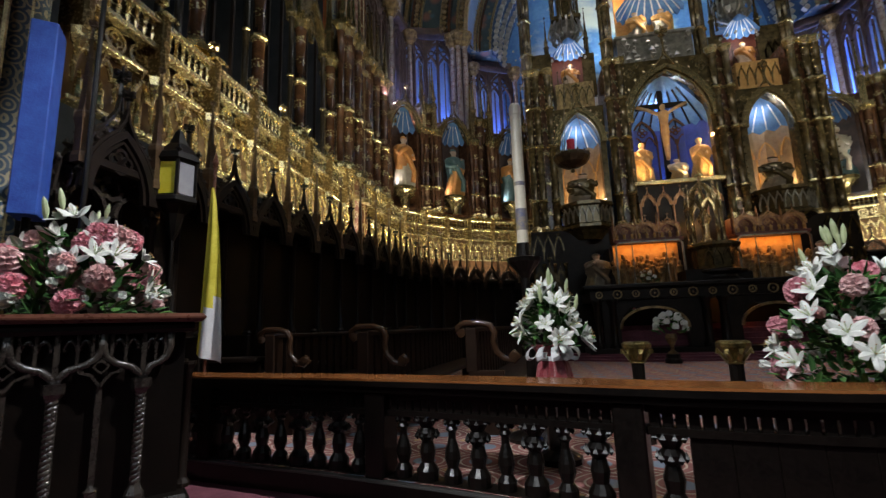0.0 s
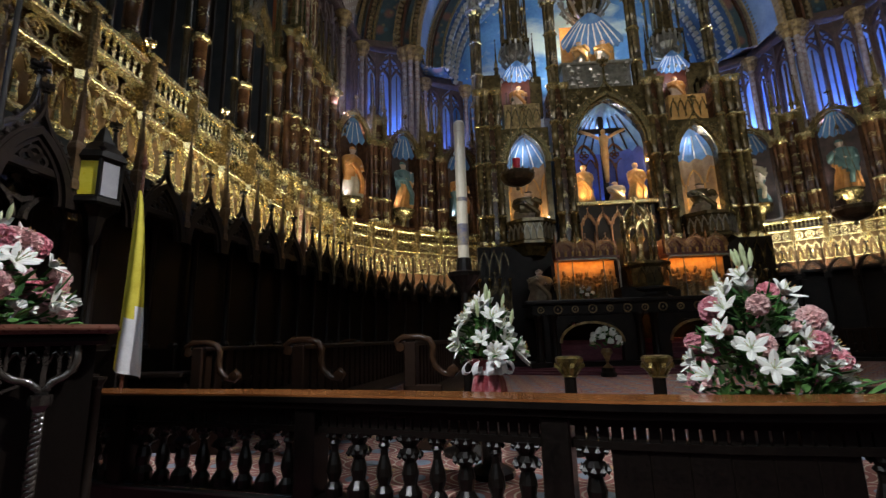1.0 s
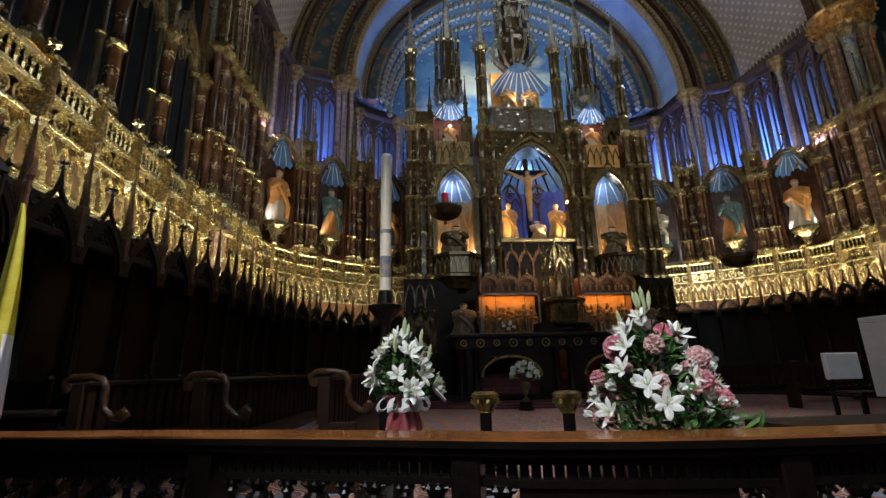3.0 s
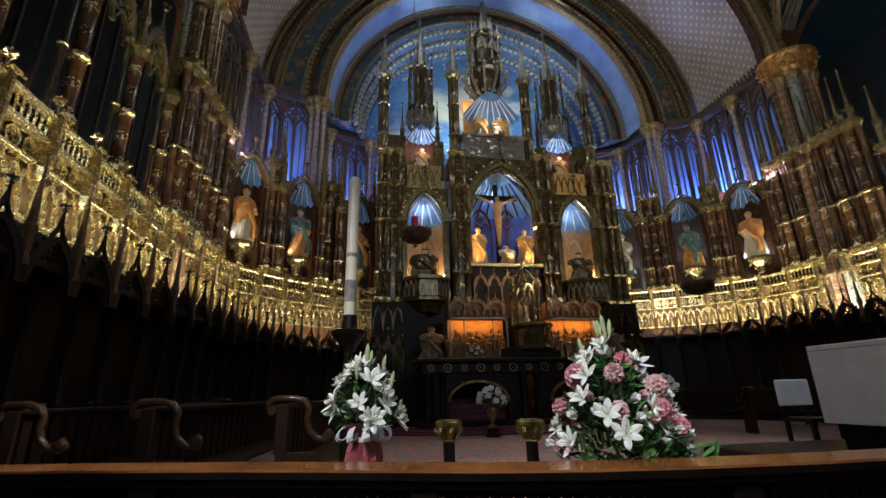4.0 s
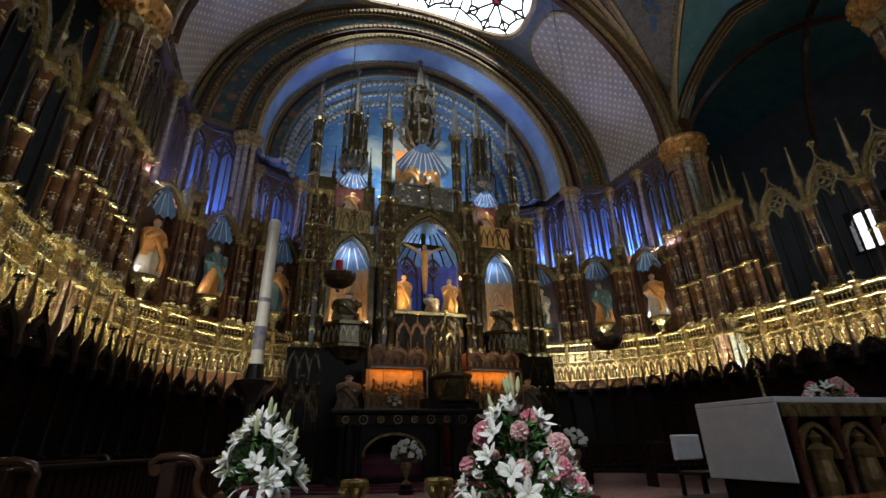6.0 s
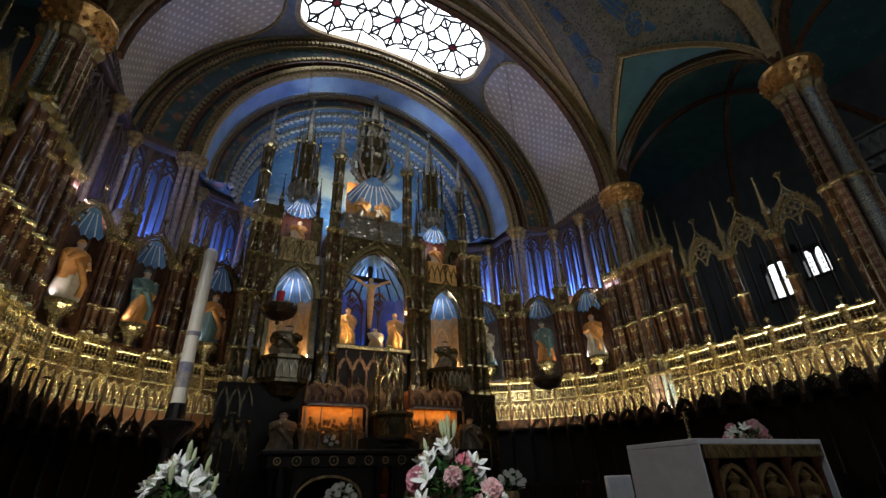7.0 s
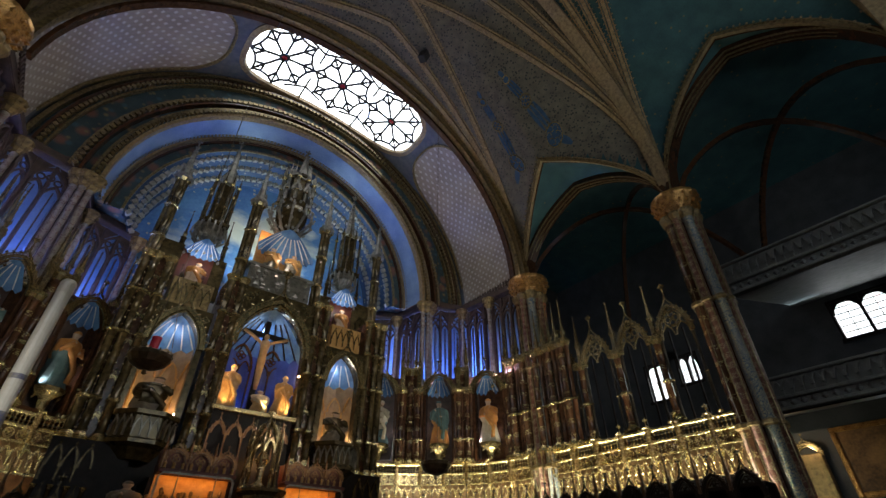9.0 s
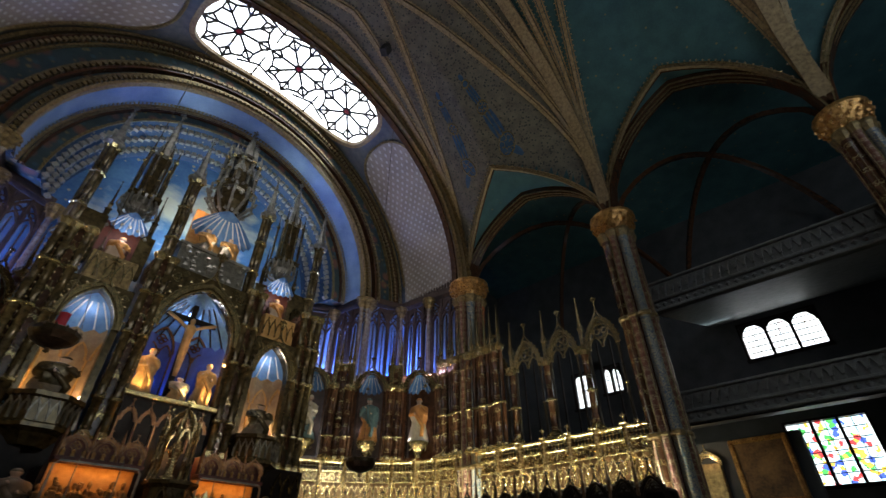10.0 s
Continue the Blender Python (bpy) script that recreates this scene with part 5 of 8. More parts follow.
    for k in range(5):
        a = math.radians(-157.5 + 45 * k)
        mm = Matrix.Translation((s * 3.25, 17.2, 0)) @ pose(0, 0, 0, 0, 0, math.degrees(a) + 112.5)
        tmp = B()
        arcade(tmp, -0.34, 0.34, 4.58, 5.15, 3, -0.87, 0.035)
        bmesh.ops.transform(tmp, matrix=mm, verts=tmp.verts)
        me = bpy.data.meshes.new("t")
        tmp.to_mesh(me)
        tmp.free()
        bm.from_mesh(me)
        bpy.data.meshes.remove(me)
    tagged(part("gallery_arcade", bm, "silverwood", rd), kind="stuff")
    # storey above the side niche
    bm = B()
    box(bm, s * 3.25 - 0.72, s * 3.25 + 0.72, 17.3, 18.6, 9.2, 10.35)
    # right plinth coloured orange for the light on that side, left one kept dull
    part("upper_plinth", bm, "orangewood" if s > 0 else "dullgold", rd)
    bm = B()
    arcade(bm, s * 3.25 - 0.7, s * 3.25 + 0.7, 9.4, 10.2, 5, 17.28, 0.04)
    part("plinth_arcade", bm, "dimgilt", rd)
    bm = B()
    box(bm, s * 3.25 - 0.7, s * 3.25 + 0.7, 18.5, 18.7, 10.3, 12.3)
    part("upper_back", bm, "redpaint", rd)
    bm = B()
    canopy(bm, 0.66, 0.7, 8)
    bmesh.ops.transform(bm, matrix=pose(s * 3.25, 17.95, 12.05) @ Matrix.Diagonal((1, 0.75, 1, 1)), verts=bm.verts)
    part("upper_canopy", bm, ["paleblue", "whiteplaster"], rd, "pale blue canopy with white ribs")
    bm = B()
    for k in range(9):
        a = math.pi + math.pi * k / 8
        ornaments(bm, s * 3.25 + 0.72 * math.cos(a), 18.5 + 0.72 * math.sin(a), 11.95, 0.1)
        ornaments(bm, s * 3.25 + 0.5 * math.cos(a), 18.5 + 0.5 * math.sin(a), 13.0, 0.14)
    lathe(bm, [(0.1, 12.75), (0.35, 13.0), (0.5, 13.3), (0.5, 13.8)], 8, pose(s * 3.25, 18.5, 0))
    for k in range(8):
        a = math.pi / 4 * k
        sweep(bm, [(s * 3.25 + q * math.cos(a), 18.5 + q * math.sin(a), z) for q, z in ((0.1, 12.7), (0.45, 12.85), (0.72, 13.15), (0.68, 13.45), (0.58, 13.75))], 0.07, 0.07, (-math.sin(a), math.cos(a), 0))
        gable_top = pose(s * 3.25 + 0.62 * math.cos(a + 0.39), 18.5 + 0.62 * math.sin(a + 0.39), 13.3)
        lathe(bm, [(0.0, -0.25), (0.05, -0.1), (0.03, 0.1), (0.07, 0.3), (0.0, 0.6)], 5, gable_top)
    part("canopy_crown", bm, "silverwood", rd)
    # open turret over it
    for dx, dy in ((-0.5, -0.4), (0.5, -0.4), (-0.5, 0.4), (0.5, 0.4), (-0.17, -0.5), (0.17, -0.5)):
        bm = B()
        shaft(bm, s * 3.25 + dx, 18.5 + dy, 13.7, 16.0, 0.06, 6, rings=(14.6,))
        spirelet(bm, s * 3.25 + dx, 18.5 + dy, 15.9, 0.07, 0.15, 0.6, knobs=2)
        part("turret_shaft", bm, ["olive", "gilt"], rd)
    bm = B()
    box(bm, s * 3.25 - 0.33, s * 3.25 + 0.33, 18.2, 18.8, 13.7, 16.0)
    box(bm, s * 3.25 - 0.6, s * 3.25 + 0.6, 17.95, 19.0, 13.65, 13.8)
    part("turret_core", bm, "olive", rd)
    bm = B()
    spirelet(bm, s * 3.25, 18.5, 16.0, 0.42, 0.15, 2.6, n=8, knobs=8)
    part("turret_spire", bm, "silverwood", rd)
    # tall pinnacles
    for px, py, cap, tip, w in ((1.75, 18.0, 15.55, 17.9, 0.3), (4.98, 18.3, 15.45, 17.75, 0.3)):
        bm = B()
        for dx, dy in ((-0.13, 0), (0.13, 0), (0, -0.13), (0, 0.13)):
            shaft(bm, s * px + dx, py + dy, 10.9, cap, 0.12, 6, rings=(12.3, 13.9))
        part("pinnacle_shaft", bm, ["olive", "gilt"], rd)
        bm = B()
        lathe(bm, [(0.24, cap - 0.15), (0.4, cap), (0.4, cap + 0.1), (0.3, cap + 0.12)], 8, pose(s * px, py, 0))
        for k in range(8):
            ornaments(bm, s * px + 0.38 * math.cos(k * 0.785), py + 0.38 * math.sin(k * 0.785), cap, 0.07)
        spirelet(bm, s * px, py, cap + 0.05, 0.33, 0.1, tip - cap - 0.3, n=8, knobs=7)
        part("pinnacle_spire", bm, "silverwood", rd)
    for px, pz in ((2.45, 12.9), (4.1, 12.7)):
        bm = B()
        lathe(bm, [(0.1, 10.9), (0.1, pz), (0.14, pz + 0.05)], 6, pose(s * px, 18.5, 0))
        spirelet(bm, s * px, 18.5, pz, 0.11, 0.2, 1.2, knobs=4)
        part("small_pinnacle", bm, "olive", rd)
    bm = B()
    box(bm, s * 2.45 - 0.25, s * 2.45 + 0.25, 18.4, 18.6, 10.3, 12.2)
    part("upper_screen", bm, "olive", rd)
    bm = B()
    box(bm, s * 4.4 - 0.45, s * 4.4 + 0.45, 18.4, 18.6, 10.3, 12.4)
    part("upper_screen", bm, "olive", rd)
    # outer lower panels
    bm = B()
    arcade(bm, s * 4.7 - 0.55, s * 4.7 + 0.55, 3.3, 4.3, 3, 16.85, 0.05)
    gable(bm, s * 4.7, 1.9, 0.5, 0.9, 16.85, 0.09)
    part("outer_tracery", bm, "olive", rd)
    for q in range(4):
        bm = B()
        shaft(bm, s * 4.15 + s * 0.37 * q, 16.86, 0.2, 3.2, 0.05, 8, rings=(1.7,))
        part("panel_colonnette", bm, ["olive", "gilt"], rd)
    for q in range(3):
        bm = B()
        gable(bm, s * (4.335 + 0.37 * q), 2.55, 0.15, 0.4, 16.86, 0.05, knobs=3)
        part("panel_gable", bm, "olive", rd)
# centre niche
bm = B()
arch_panel(bm, -1.6, 1.6, 6.0, 10.75, 0, 1.38, 8.3, 1.95, 17.05, 0.35)
part("centre_front", bm, "olive", rd)
bm = B()
gable(bm, 0, 8.3, 1.48, 2.1, 16.95, 0.16, knobs=7)
for k in range(1, 16):
    q = pointed(0, 8.3, 1.32, 1.85, 8)[k]
    ornaments(bm, q[0], 17.0, q[2], 0.07)
for s in (-1, 1):
    quatrefoil(bm, s * 1.25, 10.3, 0.2, 17.03, 0.04)
    quatrefoil(bm, s * 1.0, 10.55, 0.12, 17.03, 0.03)
part("centre_gable", bm, "dimgilt", rd)
bm = B()
canopy(bm, 1.55, 1.75, 9)
bmesh.ops.transform(bm, matrix=pose(0, 17.45, 8.55), verts=bm.verts)
part("centre_canopy", bm, ["paleblue", "walnut"], rd, "blue ribbed vault of the centre niche")
bm = B()
cyl = [(1.56 * math.cos(math.pi * k / 10), 17.45 + 1.3 * math.sin(math.pi * k / 10)) for k in range(11)]
sheet_between(bm, [(x, y, 6.0) for x, y in cyl], [(x, y, 8.6) for x, y in cyl])
part("centre_back", bm, "niched", rd)
bm = B()
for cx in (-0.62, 0.62):
    sweep(bm, pointed(cx, 8.0, 0.5, 0.95, 7, 18.55), 0.09, 0.1, (0, 1, 0))
    for dx in (-0.24, 0.24):
        sweep(bm, pointed(cx + dx, 7.9, 0.2, 0.38, 5, 18.55), 0.05, 0.08, (0, 1, 0))
    quatrefoil(bm, cx, 8.48, 0.2, 18.55, 0.04)
    for dx in (-0.5, 0, 0.5):
        box(bm, cx + dx - 0.03, cx + dx + 0.03, 18.5, 18.58, 6.1, 8.1)
part("centre_tracery", bm, "plainbrown", rd)
bm = B()
box(bm, -1.75, 1.75, 16.9, 18.7, 5.85, 6.02, bevel=0.03)
part("centre_ledge", bm, "dimgilt", rd)
bm = B()
box(bm, -1.4, 1.4, 17.05, 17.3, 4.4, 5.85)
part("predella_backing", bm, "walnut", rd)
bm = B()
for k in range(5):
    gable(bm, -1.1 + 0.55 * k, 5.1, 0.22, 0.4, 17.0, 0.05, knobs=3)
    box(bm, -1.1 + 0.55 * k - 0.3, -1.1 + 0.55 * k - 0.25, 16.95, 17.05, 4.4, 5.2)
part("predella_arcade", bm, "redgilt", rd)
# upper centre: carved relief, group canopy, crown and great spire
bm = B()
box(bm, -1.4, 1.4, 17.8, 18.8, 10.7, 12.3)
rnd = random.Random(11)
for k in range(34):
    ornaments(bm, rnd.uniform(-1.25, 1.25), 17.75, rnd.uniform(10.85, 12.15), rnd.uniform(0.1, 0.22))
box(bm, -1.5, 1.5, 17.7, 18.8, 12.2, 12.34, bevel=0.02)
box(bm, -1.5, 1.5, 17.7, 18.8, 10.65, 10.8, bevel=0.02)
part("upper_relief", bm, "silverwood", rd)
bm = B()
box(bm, -1.15, 1.15, 18.75, 18.85, 12.3, 14.75)
part("canopy_back", bm, "orangewood", rd)
bm = B()
canopy(bm, 1.3, 1.3, 10)
bmesh.ops.transform(bm, matrix=pose(0, 17.85, 13.45) @ Matrix.Diagonal((1.02, 0.68, 1, 1)), verts=bm.verts)
part("group_canopy", bm, ["paleblue", "whiteplaster"], rd, "pale blue canopy with white ribs")
bm = B()
lathe(bm, [(0.1, 14.5), (0.4, 14.9), (0.75, 15.5), (0.8, 16.0), (0.7, 16.3), (0.8, 16.6)], 10, pose(0, 18.5, 0))
part("crown_bowl", bm, "olive", rd)
bm = B()
for k in range(10):
    a = 2 * math.pi * k / 10
    sweep(bm, [(0.15 * math.cos(a), 18.5 + 0.15 * math.sin(a), 14.6), (0.6 * math.cos(a), 18.5 + 0.6 * math.sin(a), 14.95), (1.05 * math.cos(a), 18.5 + 1.05 * math.sin(a), 15.6), (1.0 * math.cos(a), 18.5 + 1.0 * math.sin(a), 16.3)], 0.1, 0.1, (-math.sin(a), math.cos(a), 0))
for ring, (rr, z) in enumerate(((0.6, 14.95), (0.9, 15.3), (1.1, 15.7), (1.12, 16.05), (0.9, 16.4))):
    for k in range(12):
        a = 2 * math.pi * (k + 0.5 * ring) / 12
        ornaments(bm, rr * math.cos(a), 18.5 + rr * math.sin(a), z, 0.12)
part("crown", bm, "silverwood", rd)
for k in range(10):
    a = 2 * math.pi * k / 10
    bm = B()
    x, y = 0.82 * math.cos(a), 18.5 + 0.6 * math.sin(a)
    shaft(bm, x, y, 16.4, 18.2, 0.085, 6, rings=(17.3,))
    spirelet(bm, x, y, 18.15, 0.11, 0.3, 0.75, knobs=3)
    part("crown_shaft", bm, ["silverwood", "gilt"], rd)
bm = B()
lathe(bm, [(0.5, 16.4), (0.5, 18.3), (0.6, 18.4), (0.4, 18.5)], 10, pose(0, 18.5, 0))
part("crown_core", bm, "olive", rd)
for k in range(8):
    a = math.pi / 4 * k + 0.39
    bm = B()
    gable(bm, 0, 17.2, 0.2, 0.5, -0.72, 0.06, knobs=3)
    bmesh.ops.transform(bm, matrix=pose(0, 18.5, 0, 0, 0, math.degrees(a)), verts=bm.verts)
    part("crown_gable", bm, "silverwood", rd)
    bm = B()
    spirelet(bm, 0.46 * math.cos(a), 18.4 + 0.46 * math.sin(a), 18.3, 0.07, 0.35, 0.75, knobs=3)
    part("crown_pinnacle", bm, "silverwood", rd)
bm = B()
spirelet(bm, 0, 18.3, 18.2, 0.46, 0.3, 1.65, n=8, knobs=10)
part("great_spire", bm, "silverwood", rd)

# statues of the reredos
statue("angel_statue", 1.65, "goldflesh", "goldflesh", pose(-1.0, 17.5, 6.02), "golden carved angel statue kneeling beside the crucifix", 3)
statue("angel_statue", 1.65, "goldflesh", "goldflesh", pose(1.0, 17.5, 6.02), "golden carved angel statue standing beside the crucifix", 6)
statue("mourner_statue", 0.85, "goldflesh", "cream", pose(0.12, 17.35, 6.02) @ Matrix.Diagonal((1.9, 1.4, 1, 1)), "pale crouching mourner statue at the crucifix foot", 4)
for s in (-1, 1):
    statue("seated_statue", 1.3, "stonewood", "stonewood", pose(s * 3.28, 15.6, 2.0) @ Matrix.Diagonal((1.5, 1.6, 1, 1)), "brown carved seated statue beside the gilded relief", 7 + s)
    statue("niche_figure", 1.3, "stonewood", "olive", pose(s * 3.25, 17.3, 5.33) @ Matrix.Diagonal((1.9, 1.2, 1, 1)), "dark carved statue group in a lit niche", 12 + s)
    statue("seated_figure", 1.25, "skin", "ochre", pose(s * 3.25, 18.1, 10.35) @ Matrix.Diagonal((1.3, 1.2, 1, 1)), "painted seated figure on a gilded plinth", 15 + s)
    statue("group_figure", 1.25, "silverwood", "orangewood", pose(s * 0.5, 18.2, 12.34) @ Matrix.Diagonal((1.5, 1.2, 1, 1)), "seated gilded figure under the upper canopy", 20 + s)

cr = thing("crucifix", None, "dark wooden cross bearing a pale carved figure", "crucifix")
bm = B()
box(bm, -0.1, 0.1, 17.95, 18.05, 6.3, 10.0, bevel=0.015)
box(bm, -1.05, 1.05, 17.94, 18.06, 9.2, 9.4, bevel=0.015)
part("cross", bm, "walnut", cr)
bm = B()
lathe(bm, [(0.07, 7.05), (0.1, 7.3), (0.13, 7.8), (0.16, 8.2), (0.14, 8.5), (0.2, 8.85), (0.16, 9.0), (0.06, 9.06), (0.1, 9.15), (0.1, 9.25), (0.0, 9.33)], 10, pose(0.02, 17.85, 0))
for s in (-1, 1):
    sweep(bm, [(s * 0.15, 17.85, 8.9), (s * 0.5, 17.88, 9.12), (s * 0.92, 17.92, 9.32)], 0.1, 0.09, (0, 1, 0))
part("figure", bm, "goldflesh", cr, "pale carved figure", smooth=True)

# tabernacle
tb = thing("tabernacle", None, "gilded tabernacle shrine with pierced gothic canopy on a dark drum", "tabernacle")
TX, TY = -0.08, 15.0
bm = B()
lathe(bm, [(0.75, 2.0), (0.75, 2.15), (0.6, 2.25), (0.6, 2.32), (0.8, 2.4), (0.8, 2.46), (0.68, 2.5)], 12, pose(TX + 0.15, TY, 0))
part("base", bm, "walnut", tb)
bm = B()
lathe(bm, [(0.64, 2.5), (0.6, 2.6), (0.6, 3.1), (0.72, 3.2), (0.72, 3.28), (0.5, 3.34)], 8, pose(TX + 0.15, TY, 0), turn=0.5)
arcade(bm, TX - 0.35, TX + 0.65, 2.6, 3.1, 4, TY - 0.6, 0.035)
part("drum", bm, "olive", tb)
for k in range(8):
    a = 2 * math.pi * (k + 0.5) / 8
    px, py = TX + 0.48 * math.cos(a), TY + 0.42 * math.sin(a)
    bm = B()
    shaft(bm, px, py, 3.3, 4.45, 0.04, 8, rings=(3.8,))
    spirelet(bm, px, py, 4.42, 0.055, 0.2, 0.45, knobs=3)
    part("colonnette", bm, ["dimgilt", "gilt"], tb)
    b0 = 2 * math.pi * k / 8
    bm = B()
    gable(bm, 0, 4.25, 0.17, 0.38, -0.44, 0.04, knobs=4)
    bmesh.ops.transform(bm, matrix=pose(TX, TY, 0, 0, 0, math.degrees(b0)), verts=bm.verts)
    part("canopy_gable", bm, "dimgilt", tb)
    bm = B()
    sweep(bm, [(TX + r * math.cos(a), TY + r * 0.9 * math.sin(a), z) for r, z in ((0.44, 4.5), (0.36, 4.85), (0.22, 5.1), (0.05, 5.25))], 0.05, 0.05, (-math.sin(a), math.cos(a), 0))
    for q in range(4):
        ornaments(bm, TX + (0.44 - 0.09 * q) * math.cos(a), TY + (0.4 - 0.08 * q) * math.sin(a), 4.6 + 0.17 * q, 0.05)
    part("rib", bm, "dimgilt", tb)
bm = B()
lathe(bm, [(0.16, 3.34), (0.2, 3.4), (0.1, 3.5), (0.12, 3.9), (0.22, 4.1), (0.1, 4.3), (0.0, 4.45)], 10, pose(TX, TY, 0))
part("throne", bm, "gold", tb, "small gilded throne within the canopy")
bm = B()
finial(bm, TX, TY, 5.2, 0.45)
part("finial", bm, "dimgilt", tb)

# ---- front altar ----
al = thing("high_altar", None, "dark carved wooden altar with open round arches and gilt roundels", "altar")
AX, AY = -0.4, 14.3
bm = B()
box(bm, AX - 3.55, AX + 3.55, AY - 0.25, AY + 1.0, 2.0, 2.14, bevel=0.03)
part("mensa", bm, "walnut", al)
bm = B()
box(bm, AX - 3.35, AX + 3.35, AY - 0.1, AY + 1.0, 1.7, 2.0)
part("frieze", bm, "walnut", al)
for k in range(13):
    bm = B()
    x = AX - 3.1 + 6.2 * k / 12
    ring_bar(bm, x, 1.85, 0.12 if k % 2 else 0.09, AY - 0.12, 0.035)
    ornaments(bm, x, AY - 0.12, 1.85, 0.05)
    part("roundel", bm, "dullgold", al)
for cx, half in ((AX - 1.62, 0.93), (AX + 1.62, 0.93)):
    bm = B()
    arch_panel(bm, cx - 1.4, cx + 1.4, 0.3, 1.72, cx, half, 0.85, 0.62, AY, 0.25)
    part("arch_panel", bm, "walnut", al)
    bm = B()
    sweep(bm, rounded(cx, 0.85, half, 14, AY - 0.02, 0.6), 0.07, 0.1, (0, 1, 0))
    part("arch_moulding", bm, "dullgold", al)
for x in (AX - 3.2, AX - 2.75, AX - 0.22, AX + 0.22, AX + 2.75, AX + 3.2):
    bm = B()
    shaft(bm, x, AY - 0.12, 0.3, 1.7, 0.09, 10)
    part("column", bm, "walnut", al)
bm = B()
box(bm, AX - 3.5, AX + 3.5, AY - 0.3, AY + 1.0, 0.15, 0.3)
part("plinth", bm, "walnut", al)
bm = B()
box(bm, AX - 0.55, AX + 0.55, AY + 0.2, AY + 1.0, 2.14, 2.5)
box(bm, AX - 0.3, AX + 1.3, AY + 0.3, AY + 1.0, 2.14, 2.4, bevel=0.04)
part("gradine", bm, "walnut", al)
for k in range(3):
    bm = B()
    n = 20
    r0 = 4.9 - 0.4 * k
    ring = [(AX + r0 * math.cos(math.pi + math.pi * i / n), AY + 0.6 + (2.2 - 0.35 * k) * math.sin(math.pi + math.pi * i / n)) for i in range(n + 1)]
    lo, hi = [bm.verts.new((x, y, 0.05 * k)) for x, y in ring], [bm.verts.new((x, y, 0.05 * k + 0.06)) for x, y in ring]
    for i in range(n):
        bm.faces.new((lo[i], lo[i + 1], hi[i + 1], hi[i]))
    bm.faces.new(hi)
    bm.faces.new(lo[::-1])
    tagged(part("altar_step", bm, "purplecarpet"), "low purple carpeted step before the altar", "step", "altar steps")
for k in range(5):
    bm = B()
    box(bm, AX - 2.9, AX + 2.9, AY + 0.35 + 0.28 * k, AY + 0.35 + 0.28 * (k + 1), 0.0, 0.32 + 0.15 * k, bevel=0.01)
    tagged(part("inner_step", bm, "purplecarpet"), "purple carpeted step seen through the altar arches", "step", "steps behind the altar arches")

# lamps of the reredos
for s in (-1, 1):
    lamp_area("relief_lamp", look((s * 1.76, 15.2, 3.45), (s * 1.76, 15.5, 2.75)), 1.8, 0.08, 8, AMBER)
    lamp_point("niche_glow", (s * 3.25 - 0.62, 17.6, 5.6), 34, WARM, 0.06)
    lamp_point("niche_glow", (s * 3.25 + 0.62, 17.6, 5.6), 34, WARM, 0.06)
    lamp_point("jamb_lamp", (s * 1.28, 17.32, 7.7), 26, (1.0, 0.58, 0.22), 0.05)
    lamp_point("niche_glow", (s * 3.25, 17.75, 8.35), 8, (0.9, 0.92, 1.0), 0.06)
    lamp_spot("angel_lamp", (s * 1.2, 17.0, 6.1), (s * 0.8, 17.6, 7.4), 60, (1.0, 0.60, 0.24), 90, 0.05)
    lamp_point("canopy_lamp", (s * 3.25, 17.75, 11.75), 26, (0.9, 0.93, 1.0), 0.05)
    lamp_spot("arch_lamp", (s * 3.0, 19.6, 12.0), (s * 3.6, 19.5, 20), 80, (0.55, 0.72, 1.0), 130, 0.3)
lamp_point("centre_glow", (0, 18.2, 9.5), 34, (0.62, 0.76, 1.0), 0.08)
lamp_spot("crucifix_lamp", (0.35, 16.98, 6.1), (0, 17.85, 8.6), 120, (1.0, 0.62, 0.24), 60, 0.05)
lamp_spot("centre_back_lamp", (0, 18.1, 6.1), (0, 18.6, 8.0), 60, (0.12, 0.36, 1.0), 120, 0.05)
lamp_point("group_lamp", (0, 17.6, 13.0), 26, (1.0, 0.84, 0.7), 0.06)
lamp_point("group_top_lamp", (-1.0, 18.3, 14.6), 22, (1.0, 0.55, 0.25), 0.06)
lamp_point("tabernacle_lamp", (0.25, 15.75, 4.3), 22, (1.0, 0.52, 0.16), 0.06)
lamp_spot("predella_lamp", (0.0, 16.0, 3.7), (0.0, 17.0, 5.6), 30, (1.0, 0.55, 0.2), 100, 0.06)
lamp_point("altar_inner_lamp", (AX + 1.5, 15.7, 1.7), 18, AMBER, 0.05)
lamp_spot("sky_wall_lamp", (0, 19.6, 11.5), (0, 21, 18), 1300, (0.88, 1.0, 0.96), 110, 0.3)

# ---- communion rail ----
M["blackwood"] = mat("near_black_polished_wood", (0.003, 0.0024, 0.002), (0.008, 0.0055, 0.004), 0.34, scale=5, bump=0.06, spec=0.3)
M["ebony"] = mat("polished_ebony_carving", (0.014, 0.011, 0.010), (0.045, 0.037, 0.03), 0.2, scale=9, bump=0.08, spec=0.8)
M["scrollwood"] = mat("polished_scroll_wood", (0.02, 0.010, 0.006), (0.06, 0.03, 0.016), 0.14, scale=5, bump=0.05)
M["headgold"] = mat("tarnished_brass", (0.05, 0.04, 0.015), (0.38, 0.29, 0.1), 0.3, 0.9, scale=14, bump=0.4)
cmr = thing("communion_rail", None, "dark carved communion rail with polished orange-brown wooden top", "rail")


